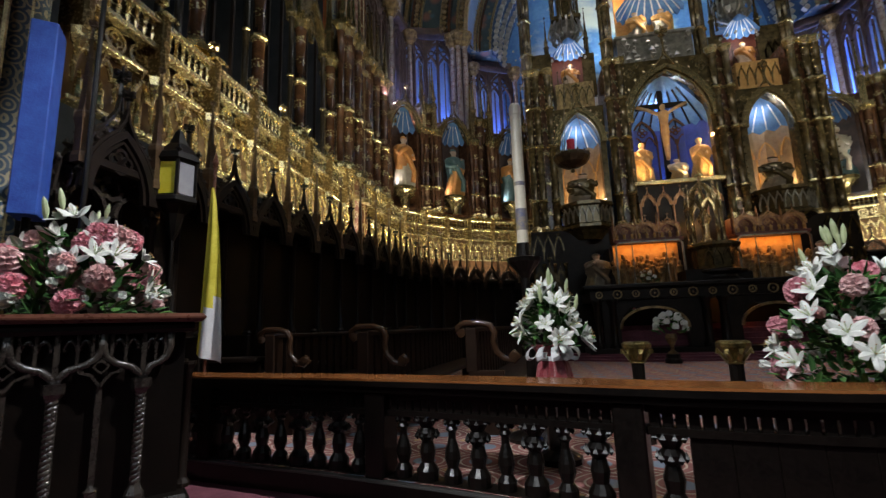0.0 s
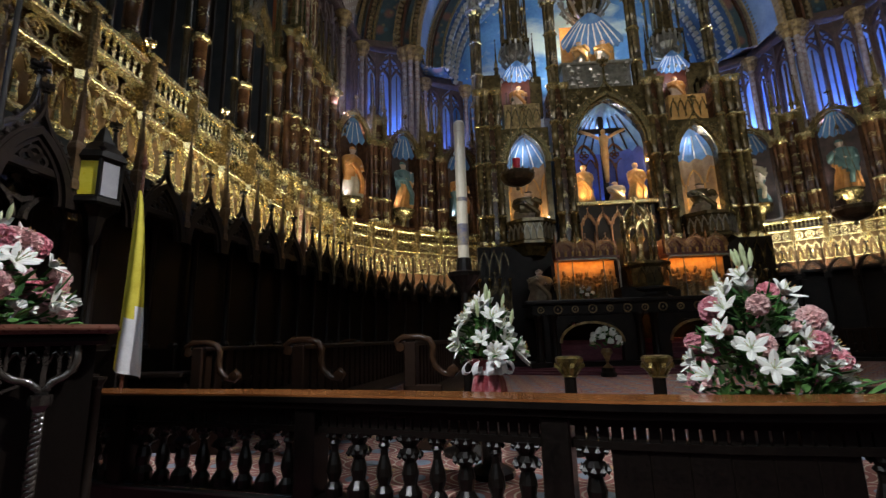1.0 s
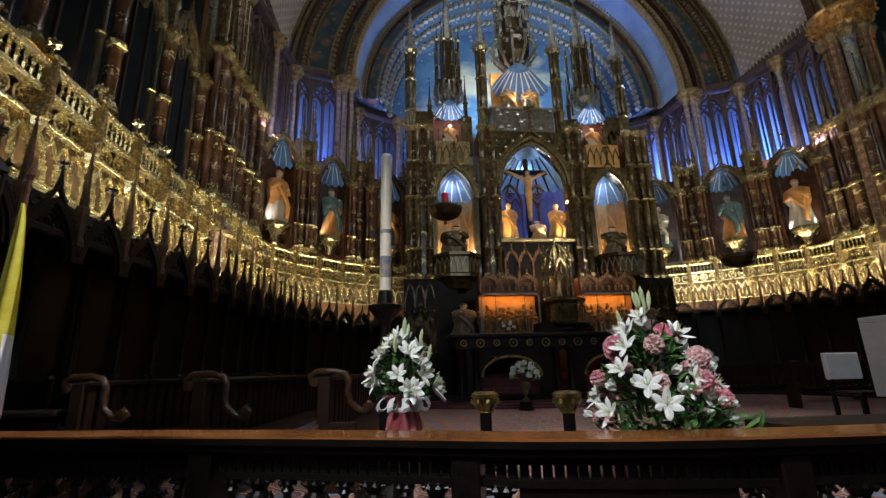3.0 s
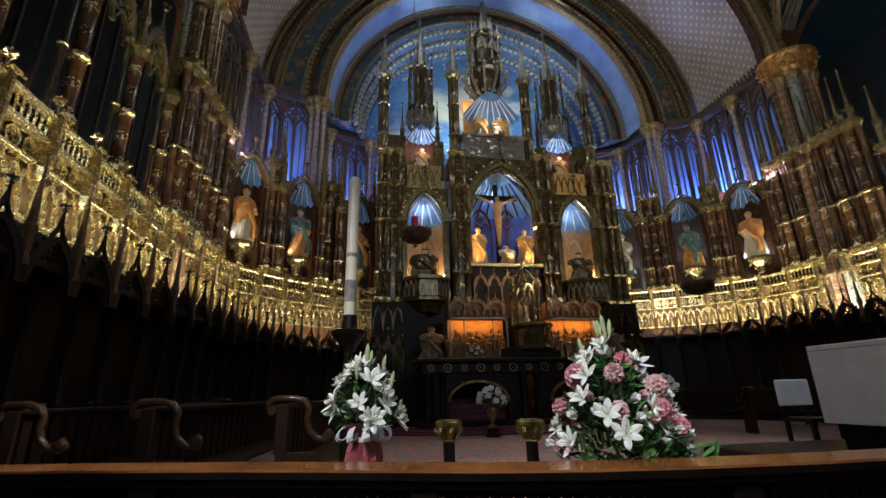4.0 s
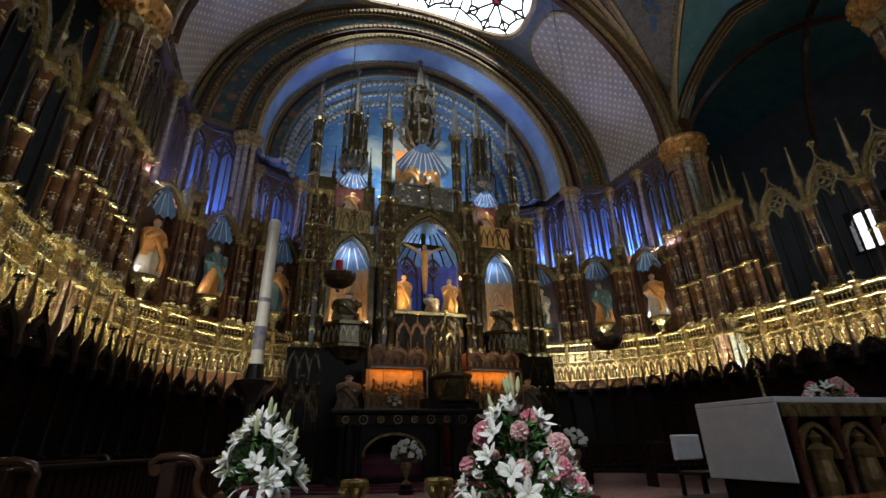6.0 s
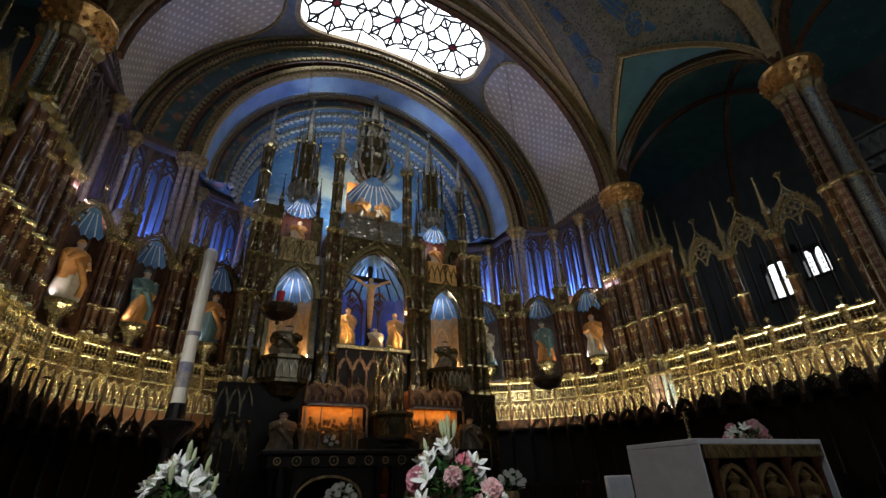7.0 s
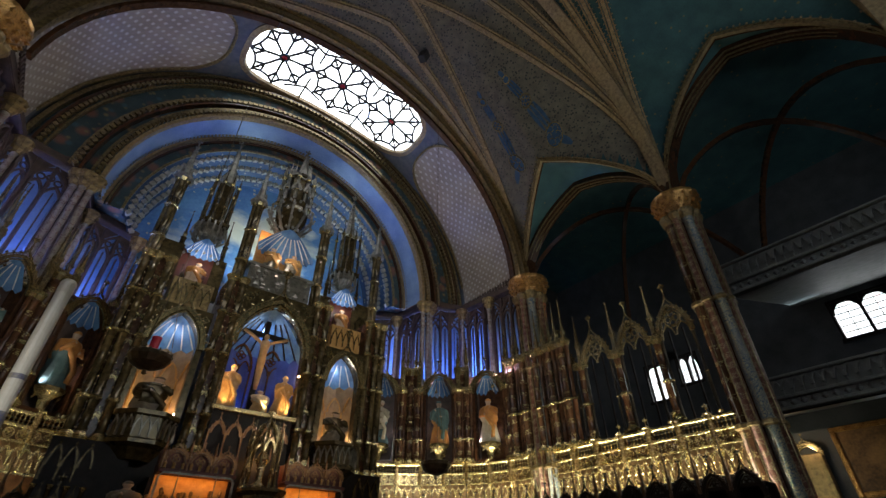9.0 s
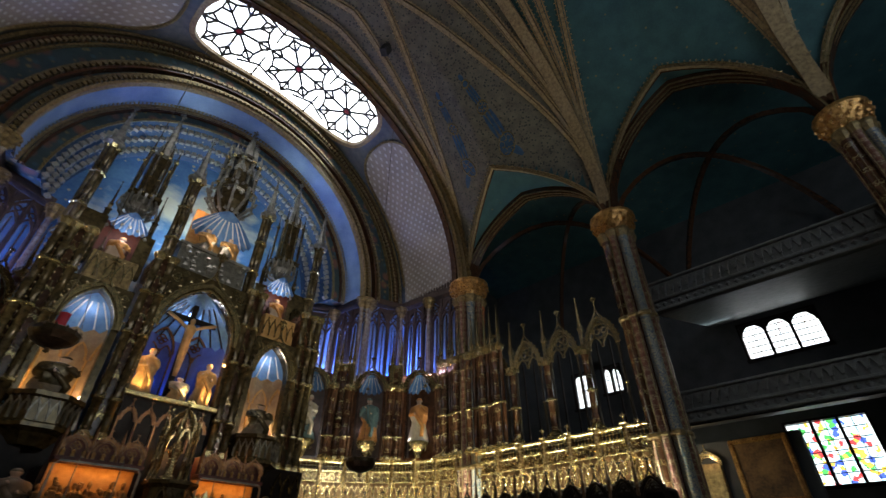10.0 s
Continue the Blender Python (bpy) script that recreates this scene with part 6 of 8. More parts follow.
def strip(name, z, w, d, material, parent=cmr, off=0.0):
    bm = B()
    sweep(bm, [(x, y + off, z) for x, y in RAIL], w, d, (0, 0, 1))
    bmesh.ops.bevel(bm, geom=[e for e in bm.edges if len(e.link_faces) == 2 and e.calc_face_angle(0) > 0.6], offset=min(w, d) * 0.3, segments=2, affect="EDGES")
    return part(name, bm, material, parent)


strip("rail_top", 0.694, 0.33, 0.014, "polished")
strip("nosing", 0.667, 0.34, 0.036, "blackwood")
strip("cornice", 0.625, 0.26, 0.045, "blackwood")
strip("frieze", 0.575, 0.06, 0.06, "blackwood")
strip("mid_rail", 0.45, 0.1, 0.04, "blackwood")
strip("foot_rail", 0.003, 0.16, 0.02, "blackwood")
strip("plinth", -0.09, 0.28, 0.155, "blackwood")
pts3 = along(RAIL, 0.195)
bmesh_proto = {}


def share(name, key, make, parent, m, material):
    if key not in bmesh_proto:
        bmx = B()
        make(bmx)
        ob = part(name, bmx, material, parent)
        bmesh_proto[key] = ob.data
    else:
        ob = new(name, bmesh_proto[key])
        ob.parent = parent
    ob.matrix_local = m
    return ob


def mk_bar(b):
    """A short upright of the pierced frieze."""
    box(b, -0.027, 0.027, -0.03, 0.03, 0.46, 0.56, bevel=0.006)


def mk_baluster(b):
    lathe(b, [(0.062, 0.01), (0.062, 0.07), (0.036, 0.11), (0.056, 0.17), (0.05, 0.22), (0.026, 0.3), (0.026, 0.34), (0.044, 0.36), (0.03, 0.38), (0.052, 0.44)], 12)
    for k in range(6):
        ornaments(b, 0.05 * math.cos(k * 1.047), 0.05 * math.sin(k * 1.047), 0.41, 0.025)


def mk_stout(b):
    lathe(b, [(0.078, 0.01), (0.078, 0.08), (0.045, 0.13), (0.058, 0.2), (0.04, 0.27), (0.066, 0.3), (0.072, 0.33), (0.045, 0.36), (0.075, 0.41), (0.08, 0.44)], 12)
    for k in range(8):
        a = k * 0.785
        ornaments(b, 0.072 * math.cos(a), 0.072 * math.sin(a), 0.315, 0.032)
        ornaments(b, 0.078 * math.cos(a + 0.39), 0.078 * math.sin(a + 0.39), 0.42, 0.03)
    quatrefoil(b, 0, 0.52, 0.05, -0.03, 0.014)


def mk_post(b):
    box(b, -0.085, 0.085, -0.1, 0.1, -0.16, 0.6, bevel=0.012)
    sweep(b, pointed(0, 0.3, 0.06, 0.12, 4, -0.105), 0.015, 0.02, (0, 1, 0))
    sweep(b, [(0, -0.105, 0.4), (0.04, -0.105, 0.45), (0, -0.105, 0.5), (-0.04, -0.105, 0.45)], 0.012, 0.02, (0, 1, 0), 0, True)


def mk_filler(b):
    """A solid panel added to fill a lower opening of the rail."""
    box(b, -0.1, 0.1, -0.025, 0.025, 0.05, 0.44, bevel=0.006)
    sweep(b, pointed(0, 0.28, 0.075, 0.11, 5, -0.035), 0.016, 0.02, (0, 1, 0))
    quatrefoil(b, 0, 0.2, 0.06, -0.035, 0.012)


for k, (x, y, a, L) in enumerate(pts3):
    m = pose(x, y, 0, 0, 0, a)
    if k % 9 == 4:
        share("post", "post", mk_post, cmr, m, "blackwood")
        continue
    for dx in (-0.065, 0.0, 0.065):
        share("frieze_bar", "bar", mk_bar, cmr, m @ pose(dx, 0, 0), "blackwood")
    # solid filler panels stand in for balusters along this stretch
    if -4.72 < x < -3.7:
        share("gate_panel", "gate", mk_filler, cmr, m, "blackwood")
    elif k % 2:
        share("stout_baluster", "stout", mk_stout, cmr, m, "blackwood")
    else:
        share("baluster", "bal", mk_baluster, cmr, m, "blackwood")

# ---- lectern ----
lm = pose(-8.363, 2.384, 0, 0, 0, 46.4)
lc = thing("lectern", lm, "dark carved wooden lectern with gothic arcade and twisted colonnettes", "lectern")
bm = B()
box(bm, -0.6, 0.57, -0.38, 0.45, 0.1, 1.1)
part("body", bm, "blackwood", lc)
bm = B()
box(bm, -0.68, 0.66, -0.52, 0.52, 1.14, 1.19, bevel=0.02)
part("top_board", bm, "rosewood", lc, "red-brown moulded top board")
bm = B()
box(bm, -0.64, 0.62, -0.48, 0.5, 1.08, 1.14, bevel=0.02)
part("cornice", bm, "blackwood", lc)
bm = B()
box(bm, -0.68, 0.66, -0.52, 0.52, -0.17, 0.1, bevel=0.02)
box(bm, -0.64, 0.62, -0.48, 0.5, 0.1, 0.17, bevel=0.02)
part("plinth", bm, "blackwood", lc)
for x in (-0.42, -0.03, 0.355):
    bm = B()
    lathe(bm, [(0.05, 0.17), (0.05, 0.22), (0.03, 0.26), (0.025, 0.28)], 8, pose(x, -0.44, 0))
    lathe(bm, [(0.025, 0.74), (0.05, 0.78), (0.05, 0.83)], 8, pose(x, -0.44, 0))
    for strand in range(2):
        tube(bm, [(x + 0.014 * math.cos(q * 0.9 + math.pi * strand), -0.44 + 0.014 * math.sin(q * 0.9 + math.pi * strand), 0.27 + 0.48 * q / 60) for q in range(61)], 0.017, 7)
    part("twisted_colonnette", bm, "ebony", lc)
for x in (-0.42, -0.03, 0.355):
    bm = B()
    for side in (-1, 1):
        run = 0.19 if abs(x + 0.03 + side) < 1.3 else 0.13
        # an ogee branch rising from the capital to the crown between two colonnettes
        tube(bm, [(x, -0.44, 0.83), (x + side * 0.02, -0.44, 0.86), (x + side * run * 0.3, -0.44, 0.895), (x + side * run * 0.65, -0.44, 0.915), (x + side * run * 0.9, -0.44, 0.95), (x + side * run, -0.44, 1.0), (x + side * run, -0.44, 1.09)], 0.021, 8)
        for q in (0.28, 0.62):
            tube(bm, pointed(x + side * run * q, 0.99, run * 0.15, 0.06, 5, -0.43), 0.01, 6)
            box(bm, x + side * run * (q + 0.17) - 0.007, x + side * run * (q + 0.17) + 0.007, -0.45, -0.41, 0.92, 1.08)
    box(bm, x - 0.012, x + 0.012, -0.45, -0.41, 0.86, 1.08)
    part("tracery_branch", bm, "ebony", lc)
for cx in (-0.225, 0.1625):
    bm = B()
    sweep(bm, [(cx, -0.45, 0.87), (cx + 0.035, -0.45, 0.905), (cx, -0.45, 0.94), (cx - 0.035, -0.45, 0.905)], 0.014, 0.03, (0, 1, 0), 0, True)
    sweep(bm, [(cx, -0.44, 0.8), (cx - 0.04, -0.44, 0.86), (cx - 0.1, -0.44, 0.885)], 0.016, 0.03, (0, 1, 0))
    sweep(bm, [(cx, -0.44, 0.8), (cx + 0.04, -0.44, 0.86), (cx + 0.1, -0.44, 0.885)], 0.016, 0.03, (0, 1, 0))
    box(bm, cx - 0.014, cx + 0.014, -0.42, -0.38, 0.17, 0.81)
    lathe(bm, [(0.05, 0.17), (0.05, 0.2), (0.03, 0.23), (0.035, 0.27), (0.0, 0.3)], 8, pose(cx, -0.43, 0))
    part("panel_moulding", bm, "ebony", lc)
for y in (-0.3, 0.05, 0.4):
    bm = B()
    shaft(bm, 0.6, y, 0.17, 0.9, 0.028, 8)
    part("side_colonnette", bm, "walnut", lc)

# ---- flowers ----
M["lilywhite"] = mat("white_lily_petal", (0.72, 0.74, 0.70), (0.85, 0.86, 0.83), 0.5, scale=30, bump=0.05)
M["lilybud"] = mat("pale_green_bud", (0.40, 0.48, 0.24), (0.58, 0.64, 0.40), 0.5, scale=20, bump=0.05)
M["pink"] = mat("pink_carnation", (0.60, 0.17, 0.24), (0.82, 0.46, 0.50), 0.6, scale=40, bump=0.3, vary=0.18)
M["palepink"] = mat("pale_pink_petal", (0.68, 0.40, 0.40), (0.80, 0.60, 0.58), 0.55, scale=30, bump=0.1, vary=0.1)
M["leaf"] = mat("dark_green_leaf", (0.02, 0.065, 0.018), (0.06, 0.15, 0.045), 0.6, scale=18, bump=0.1, spec=0.15)
M["freshleaf"] = mat("fresh_green_leaf", (0.06, 0.16, 0.035), (0.13, 0.28, 0.08), 0.6, scale=18, bump=0.1, spec=0.15)
M["stamen"] = mat("orange_stamen", (0.4, 0.16, 0.03), (0.5, 0.25, 0.06), 0.6, scale=20, bump=0)


def petal(bm, m, L, W, curl, mi=0, n=6):
    rows = []
    for i in range(n + 1):
        f = i / n
        w = W * math.sin(math.pi * min(0.98, 0.12 + 0.88 * f)) ** 0.8 * 0.5
        bend = curl * f * f
        x = L * (f - 0.25 * bend * f)
        z = L * (0.55 * f - bend * 0.6)
        rows.append([bm.verts.new(m @ Vector(p)) for p in ((x, -w, z - 0.06 * L * math.sin(f * 3)), (x, 0, z + 0.03 * L), (x, w, z - 0.06 * L * math.sin(f * 3)))])
    for a, b in zip(rows, rows[1:]):
        for q in range(2):
            bm.faces.new((a[q], b[q], b[q + 1], a[q + 1])).material_index = mi


def mk_lily(seed):
    def go(b):
        rnd = random.Random(seed)
        for k in range(6):
            petal(b, pose(0, 0, 0, rnd.uniform(-8, 8), rnd.uniform(-25, -8) - 8 * (k % 2), 60 * k + rnd.uniform(-8, 8)), 0.125, 0.05, 0.55 + rnd.uniform(-0.25, 0.35))
        for k in range(5):
            sweep(b, [(0, 0, 0), (0.012 * math.cos(k * 1.26), 0.012 * math.sin(k * 1.26), 0.04), (0.024 * math.cos(k * 1.26), 0.024 * math.sin(k * 1.26), 0.075)], 0.003, 0.003, (0.2, 1, 0.1), 1)
            lathe(b, [(0, -0.006), (0.004, 0), (0, 0.006)], 4, pose(0.025 * math.cos(k * 1.26), 0.025 * math.sin(k * 1.26), 0.077), 2)
    return go


def mk_bud(b):
    lathe(b, [(0.006, 0), (0.014, 0.03), (0.017, 0.06), (0.012, 0.1), (0.0, 0.13)], 7)


def mk_carnation(b):
    rnd = random.Random(3)
    for k in range(46):
        z = 1 - 1.5 * (k + 0.5) / 46
        r = math.sqrt(max(0, 1 - z * z))
        a = k * 2.4
        n = Vector((r * math.cos(a), r * math.sin(a), z))
        t = n.orthogonal().normalized()
        u = n.cross(t)
        c = n * 0.042
        w = 0.017
        vs = [b.verts.new(c + t * (w * math.cos(q * 1.257 + k)) + u * (w * math.sin(q * 1.257 + k)) + n * rnd.uniform(0, 0.012)) for q in range(5)]
        cv = b.verts.new(c * 0.8)
        for q in range(5):
            b.faces.new((cv, vs[q], vs[(q + 1) % 5]))


def mk_tulip(b):
    for k in range(5):
        petal(b, pose(0, 0, 0, 0, -48, 72 * k), 0.07, 0.055, 0.25, n=4)


def foliage(bm, n, w, d, h, seed, size=0.1, low=0.0):
    rnd = random.Random(seed)
    for k in range(n):
        z = rnd.random() ** 1.3
        r = rnd.uniform(0.35, 1.08) * max(0.1, 1 - z ** 1.5) ** 0.6
        a = rnd.uniform(0, 6.283)
        p = Vector((w / 2 * r * math.cos(a), d / 2 * r * math.sin(a), low + h * 0.85 * z))
        m = Matrix.Translation(p) @ pose(0, 0, 0, rnd.uniform(-40, 40), rnd.uniform(-50, 35), math.degrees(a) + rnd.uniform(-50, 50))
        petal(bm, m, size * rnd.uniform(0.6, 1.4), size * rnd.uniform(0.25, 0.45), rnd.uniform(-0.2, 0.9), rnd.choice((0, 0, 1)), 3)


def flower_arrangement(m, w, d, h, lilies, buds, pinks, tulips, label, seed, scale=1.0, green=170):
    g = thing("flower_arrangement", m, label, "flowers")
    bm = B()
    foliage(bm, green, w * 0.98, d * 0.98, h * 0.9, seed, 0.09 * scale)
    tagged(part("foliage", bm, ["leaf", "freshleaf"], g), kind="stuff")
    rnd = random.Random(seed + 1)
    kinds = ["lily"] * lilies + ["carnation"] * pinks + ["tulip"] * tulips + ["bud"] * buds
    rnd.shuffle(kinds)
    N = len(kinds)
    for k, kind in enumerate(kinds):
        lo, hi = {"lily": (0.1, 0.98), "carnation": (0.05, 0.82), "tulip": (0.02, 0.5), "bud": (0.82, 1.0)}[kind]
        if not pinks:
            lo, hi = (lo * 0.5, hi)
        f = lo + (hi - lo) * rnd.random()
        r = (1 - f ** 1.6) ** 0.62 * rnd.uniform(0.82, 1.06)
        az = k * 2.39996 + rnd.uniform(-0.3, 0.3)
        q = Vector((w / 2 * r * math.cos(az), d / 2 * r * math.sin(az), h * (0.05 + 0.9 * f)))
        out = Vector((math.cos(az), math.sin(az), 0.15 + 1.1 * f))
        if kind == "bud":
            out = Vector((0.2 * math.cos(az), 0.2 * math.sin(az), 1))
            q.z += 0.06 * scale
        rot = out.to_track_quat("Z", "Y").to_matrix().to_4x4()
        sc = scale * rnd.uniform(0.72, 1.05) * (1.55 if kind == "carnation" else 1)
        mm = Matrix.Translation(q) @ rot @ pose(0, 0, 0, 0, 0, rnd.uniform(0, 60)) @ Matrix.Diagonal((sc, sc, sc, 1))
        if kind == "lily":
            v = rnd.randrange(3)
            share("lily", "lily%d" % v, mk_lily(v), g, mm, ["lilywhite", "lilybud", "stamen"])
        elif kind == "carnation":
            pale = rnd.random() < 0.35
            share("carnation", "carn%d" % pale, mk_carnation, g, mm, "palepink" if pale else "pink")
        elif kind == "tulip":
            v = rnd.random() < 0.75
            share("tulip", "tulip%d" % v, mk_tulip, g, mm, "lilywhite" if v else "palepink")
        else:
            share("bud", "bud", mk_bud, g, mm, "lilybud")
    return g


flower_arrangement(lm @ pose(0.0, -0.05, 1.19), 0.92, 0.74, 0.66, 26, 6, 26, 34, "large arrangement of white lilies and pink carnations on the lectern", 21, 1.08, 300)
flower_arrangement(pose(-3.72, 3.16, 0.62), 0.86, 0.78, 0.86, 34, 8, 16, 32, "tall arrangement of white lilies and pink carnations behind the rail", 32, 1.05, 560)
bm = B()
foliage(bm, 50, 0.6, 0.5, 0.25, 77, 0.15)
tagged(part("leaf_spray", bm, ["freshleaf", "leaf"]), "long green leaf spray hanging from the flowers", "leaves", kind="stuff").matrix_world = pose(-3.5, 3.05, 0.62)
bm = B()
lathe(bm, [(0.2, 0), (0.2, 0.05), (0.07, 0.1), (0.06, 0.5), (0.17, 0.58), (0.17, 0.62)], 12, pose(-3.72, 3.16, 0))
tagged(part("flower_stand", bm, "blackwood"), "dark turned stand under the flowers", "stand")
# lilies in a wrapped pot
pm = pose(-5.45, 3.85, 0)
flower_arrangement(pm @ pose(0, 0, 0.87), 0.52, 0.5, 0.5, 32, 7, 0, 0, "white lilies in a ribboned red pot behind the rail", 43, 1.15, 190)
pp = thing("flower_pot", pm, "red foil-wrapped flower pot with white ribbon", "flower pot")
bm = B()
lathe(bm, [(0.135, 0.62), (0.14, 0.64), (0.125, 0.72), (0.1, 0.78), (0.12, 0.83), (0.16, 0.89)], 28)
for v in bm.verts:
    a = math.atan2(v.co.y, v.co.x)
    k = 1 + 0.07 * math.cos(7 * a + v.co.z * 9) + 0.04 * math.cos(14 * a)
    v.co.x, v.co.y = v.co.x * k, v.co.y * k
M["redfoil"] = mat("dusty_red_foil", (0.20, 0.02, 0.03), (0.30, 0.06, 0.07), 0.3, scale=10, bump=0.5, spec=0.7)
part("wrapping", bm, "redfoil", pp)
M["ribbon"] = mat("white_satin_ribbon", (0.62, 0.62, 0.64), (0.78, 0.78, 0.8), 0.35, scale=10, bump=0.1)
bm = B()
for a, L in ((205, 0.07), (240, 0.06), (275, 0.08), (310, 0.06), (340, 0.07)):
    r = radians(a)
    up = Vector((-math.sin(r), math.cos(r), 0.4)).normalized()
    loop = []
    for q in range(10):
        th = 2 * math.pi * q / 10
        d = 0.12 + L * 0.7 * (1 - math.cos(th))
        loop.append((d * math.cos(r), d * math.sin(r), 0.85 + 0.045 * math.sin(th) - 0.02 * (1 - math.cos(th))))
    sweep(bm, loop, 0.006, 0.055, up, 0, True)
lathe(bm, [(0.115, 0.77), (0.12, 0.79), (0.115, 0.81)], 14)
part("ribbon", bm, "ribbon", pp)
bm = B()
lathe(bm, [(0.18, 0), (0.18, 0.05), (0.08, 0.1), (0.08, 0.55), (0.16, 0.62)], 12, pm)
tagged(part("plant_stand", bm, "blackwood"), "dark wooden plant stand behind the rail", "stand")


def small_bunch(x, y, z, r, label, seed, mats=("lilywhite",), urn=True):
    g = thing("small_bouquet", pose(x, y, z), label, "flowers")
    rnd = random.Random(seed)
    bm = B()
    foliage(bm, 40, r * 2, r * 2, r * 1.4, seed, r * 0.5)
    tagged(part("foliage", bm, ["leaf", "freshleaf"], g), kind="stuff")
    for k in range(16):
        el, az = math.asin((k + 0.5) / 16), k * 2.4
        q = Vector((r * math.cos(el) * math.cos(az), r * math.cos(el) * math.sin(az), r * (0.3 + 1.1 * math.sin(el))))
        mt = mats[k % len(mats)]
        sc = r / 0.28 * 1.25
        share("bloom", "bloom" + mt, mk_carnation, g, Matrix.Translation(q) @ Matrix.Diagonal((sc, sc, sc, 1)), mt)
    if urn:
        bm = B()
        lathe(bm, [(0.12, -0.5), (0.12, -0.46), (0.04, -0.4), (0.05, -0.3), (0.15, -0.1), (0.12, 0.0)], 10)
        part("urn", bm, "dullgold", g)
    return g


small_bunch(-2.15, 12.4, 0.72, 0.36, "round bunch of white roses in a gilt urn before the altar", 5)
bm = B()
lathe(bm, [(0.2, 0.0), (0.2, 0.1), (0.16, 0.14), (0.16, 0.23)], 12, pose(-2.15, 12.4, 0))
tagged(part("urn_plinth", bm, "walnut"), "low dark plinth under the urn", "plinth")
small_bunch(-1.9, 15.3, 2.2, 0.3, "small white flower bunch on the altar", 6, urn=False)
small_bunch(-2.6, 15.0, 1.35, 0.22, "small crimson flower bunch behind the arch", 9, ("pink",), urn=False)
small_bunch(0.6, 9.0, 0.98, 0.27, "white rose bunch on a plinth in the sanctuary", 7)
bm = B()
box(bm, 0.3, 0.9, 8.7, 9.3, 0, 0.12, bevel=0.02)
lathe(bm, [(0.2, 0.12), (0.12, 0.2), (0.12, 0.42), (0.2, 0.48)], 10, pose(0.6, 9.0, 0))
tagged(part("flower_plinth", bm, "purplecarpet"), "low carpeted plinth under white roses", "plinth")

# ---- paschal candle ----
cd = thing("paschal_candle", pose(-5.62, 4.55, 0), "tall ivory paschal candle with painted band on a dark stand", "candle")
bm = B()
lathe(bm, [(0.056, 1.78), (0.056, 3.2), (0.06, 3.21), (0.06, 3.3), (0.045, 3.33)], 16)
part("wax", bm, "ivory", cd)
M["bandblue"] = mat("blue_gold_painted_band", (0.03, 0.06, 0.22), (0.42, 0.34, 0.18), 0.4, scale=9, bump=0.05)
for z0, z1 in ((1.98, 2.2), (2.44, 2.48)):
    bm = B()
    lathe(bm, [(0.058, z0), (0.058, z1)], 16)
    part("painted_band", bm, "bandblue", cd)
bm = B()
lathe(bm, [(0.26, 0), (0.26, 0.04), (0.1, 0.1), (0.05, 0.2), (0.045, 0.8), (0.075, 0.85), (0.045, 0.9), (0.04, 1.5), (0.07, 1.56), (0.16, 1.66), (0.17, 1.7), (0.08, 1.72), (0.07, 1.85)], 14)
part("stand", bm, "blackwood", cd)

# ---- gate posts with gilded heads ----
gp = None
for x, y in ((-4.68, 4.45), (-3.98, 4.2)):
    if gp is None:
        gp = thing("gate_post", pose(x, y, 0), "black sanctuary gate post with gilded carved head", "post", "gate posts")
        bm = B()
        lathe(bm, [(0.09, 0), (0.09, 0.06), (0.055, 0.1), (0.055, 0.7)], 10)
        part("shaft", bm, "blackwood", gp)
        bm = B()
        lathe(bm, [(0.055, 0.68), (0.075, 0.69), (0.06, 0.71), (0.085, 0.77), (0.125, 0.82), (0.13, 0.85), (0.105, 0.87), (0.0, 0.875)], 8, turn=0.5)
        head = part("head", bm, "headgold", gp)
        for k in range(8):
            a = math.pi / 4 * k
            bm = B()
            sweep(bm, [(q * math.cos(a), q * math.sin(a), z) for q, z in ((0.065, 0.71), (0.1, 0.76), (0.135, 0.8), (0.13, 0.77))], 0.02, 0.035, (-math.sin(a), math.cos(a), 0))
            part("leaf", bm, "headgold", head)
    else:
        copy_thing(gp, pose(x, y, 0))

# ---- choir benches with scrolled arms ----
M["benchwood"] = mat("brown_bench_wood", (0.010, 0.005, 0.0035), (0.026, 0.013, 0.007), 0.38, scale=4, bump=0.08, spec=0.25)


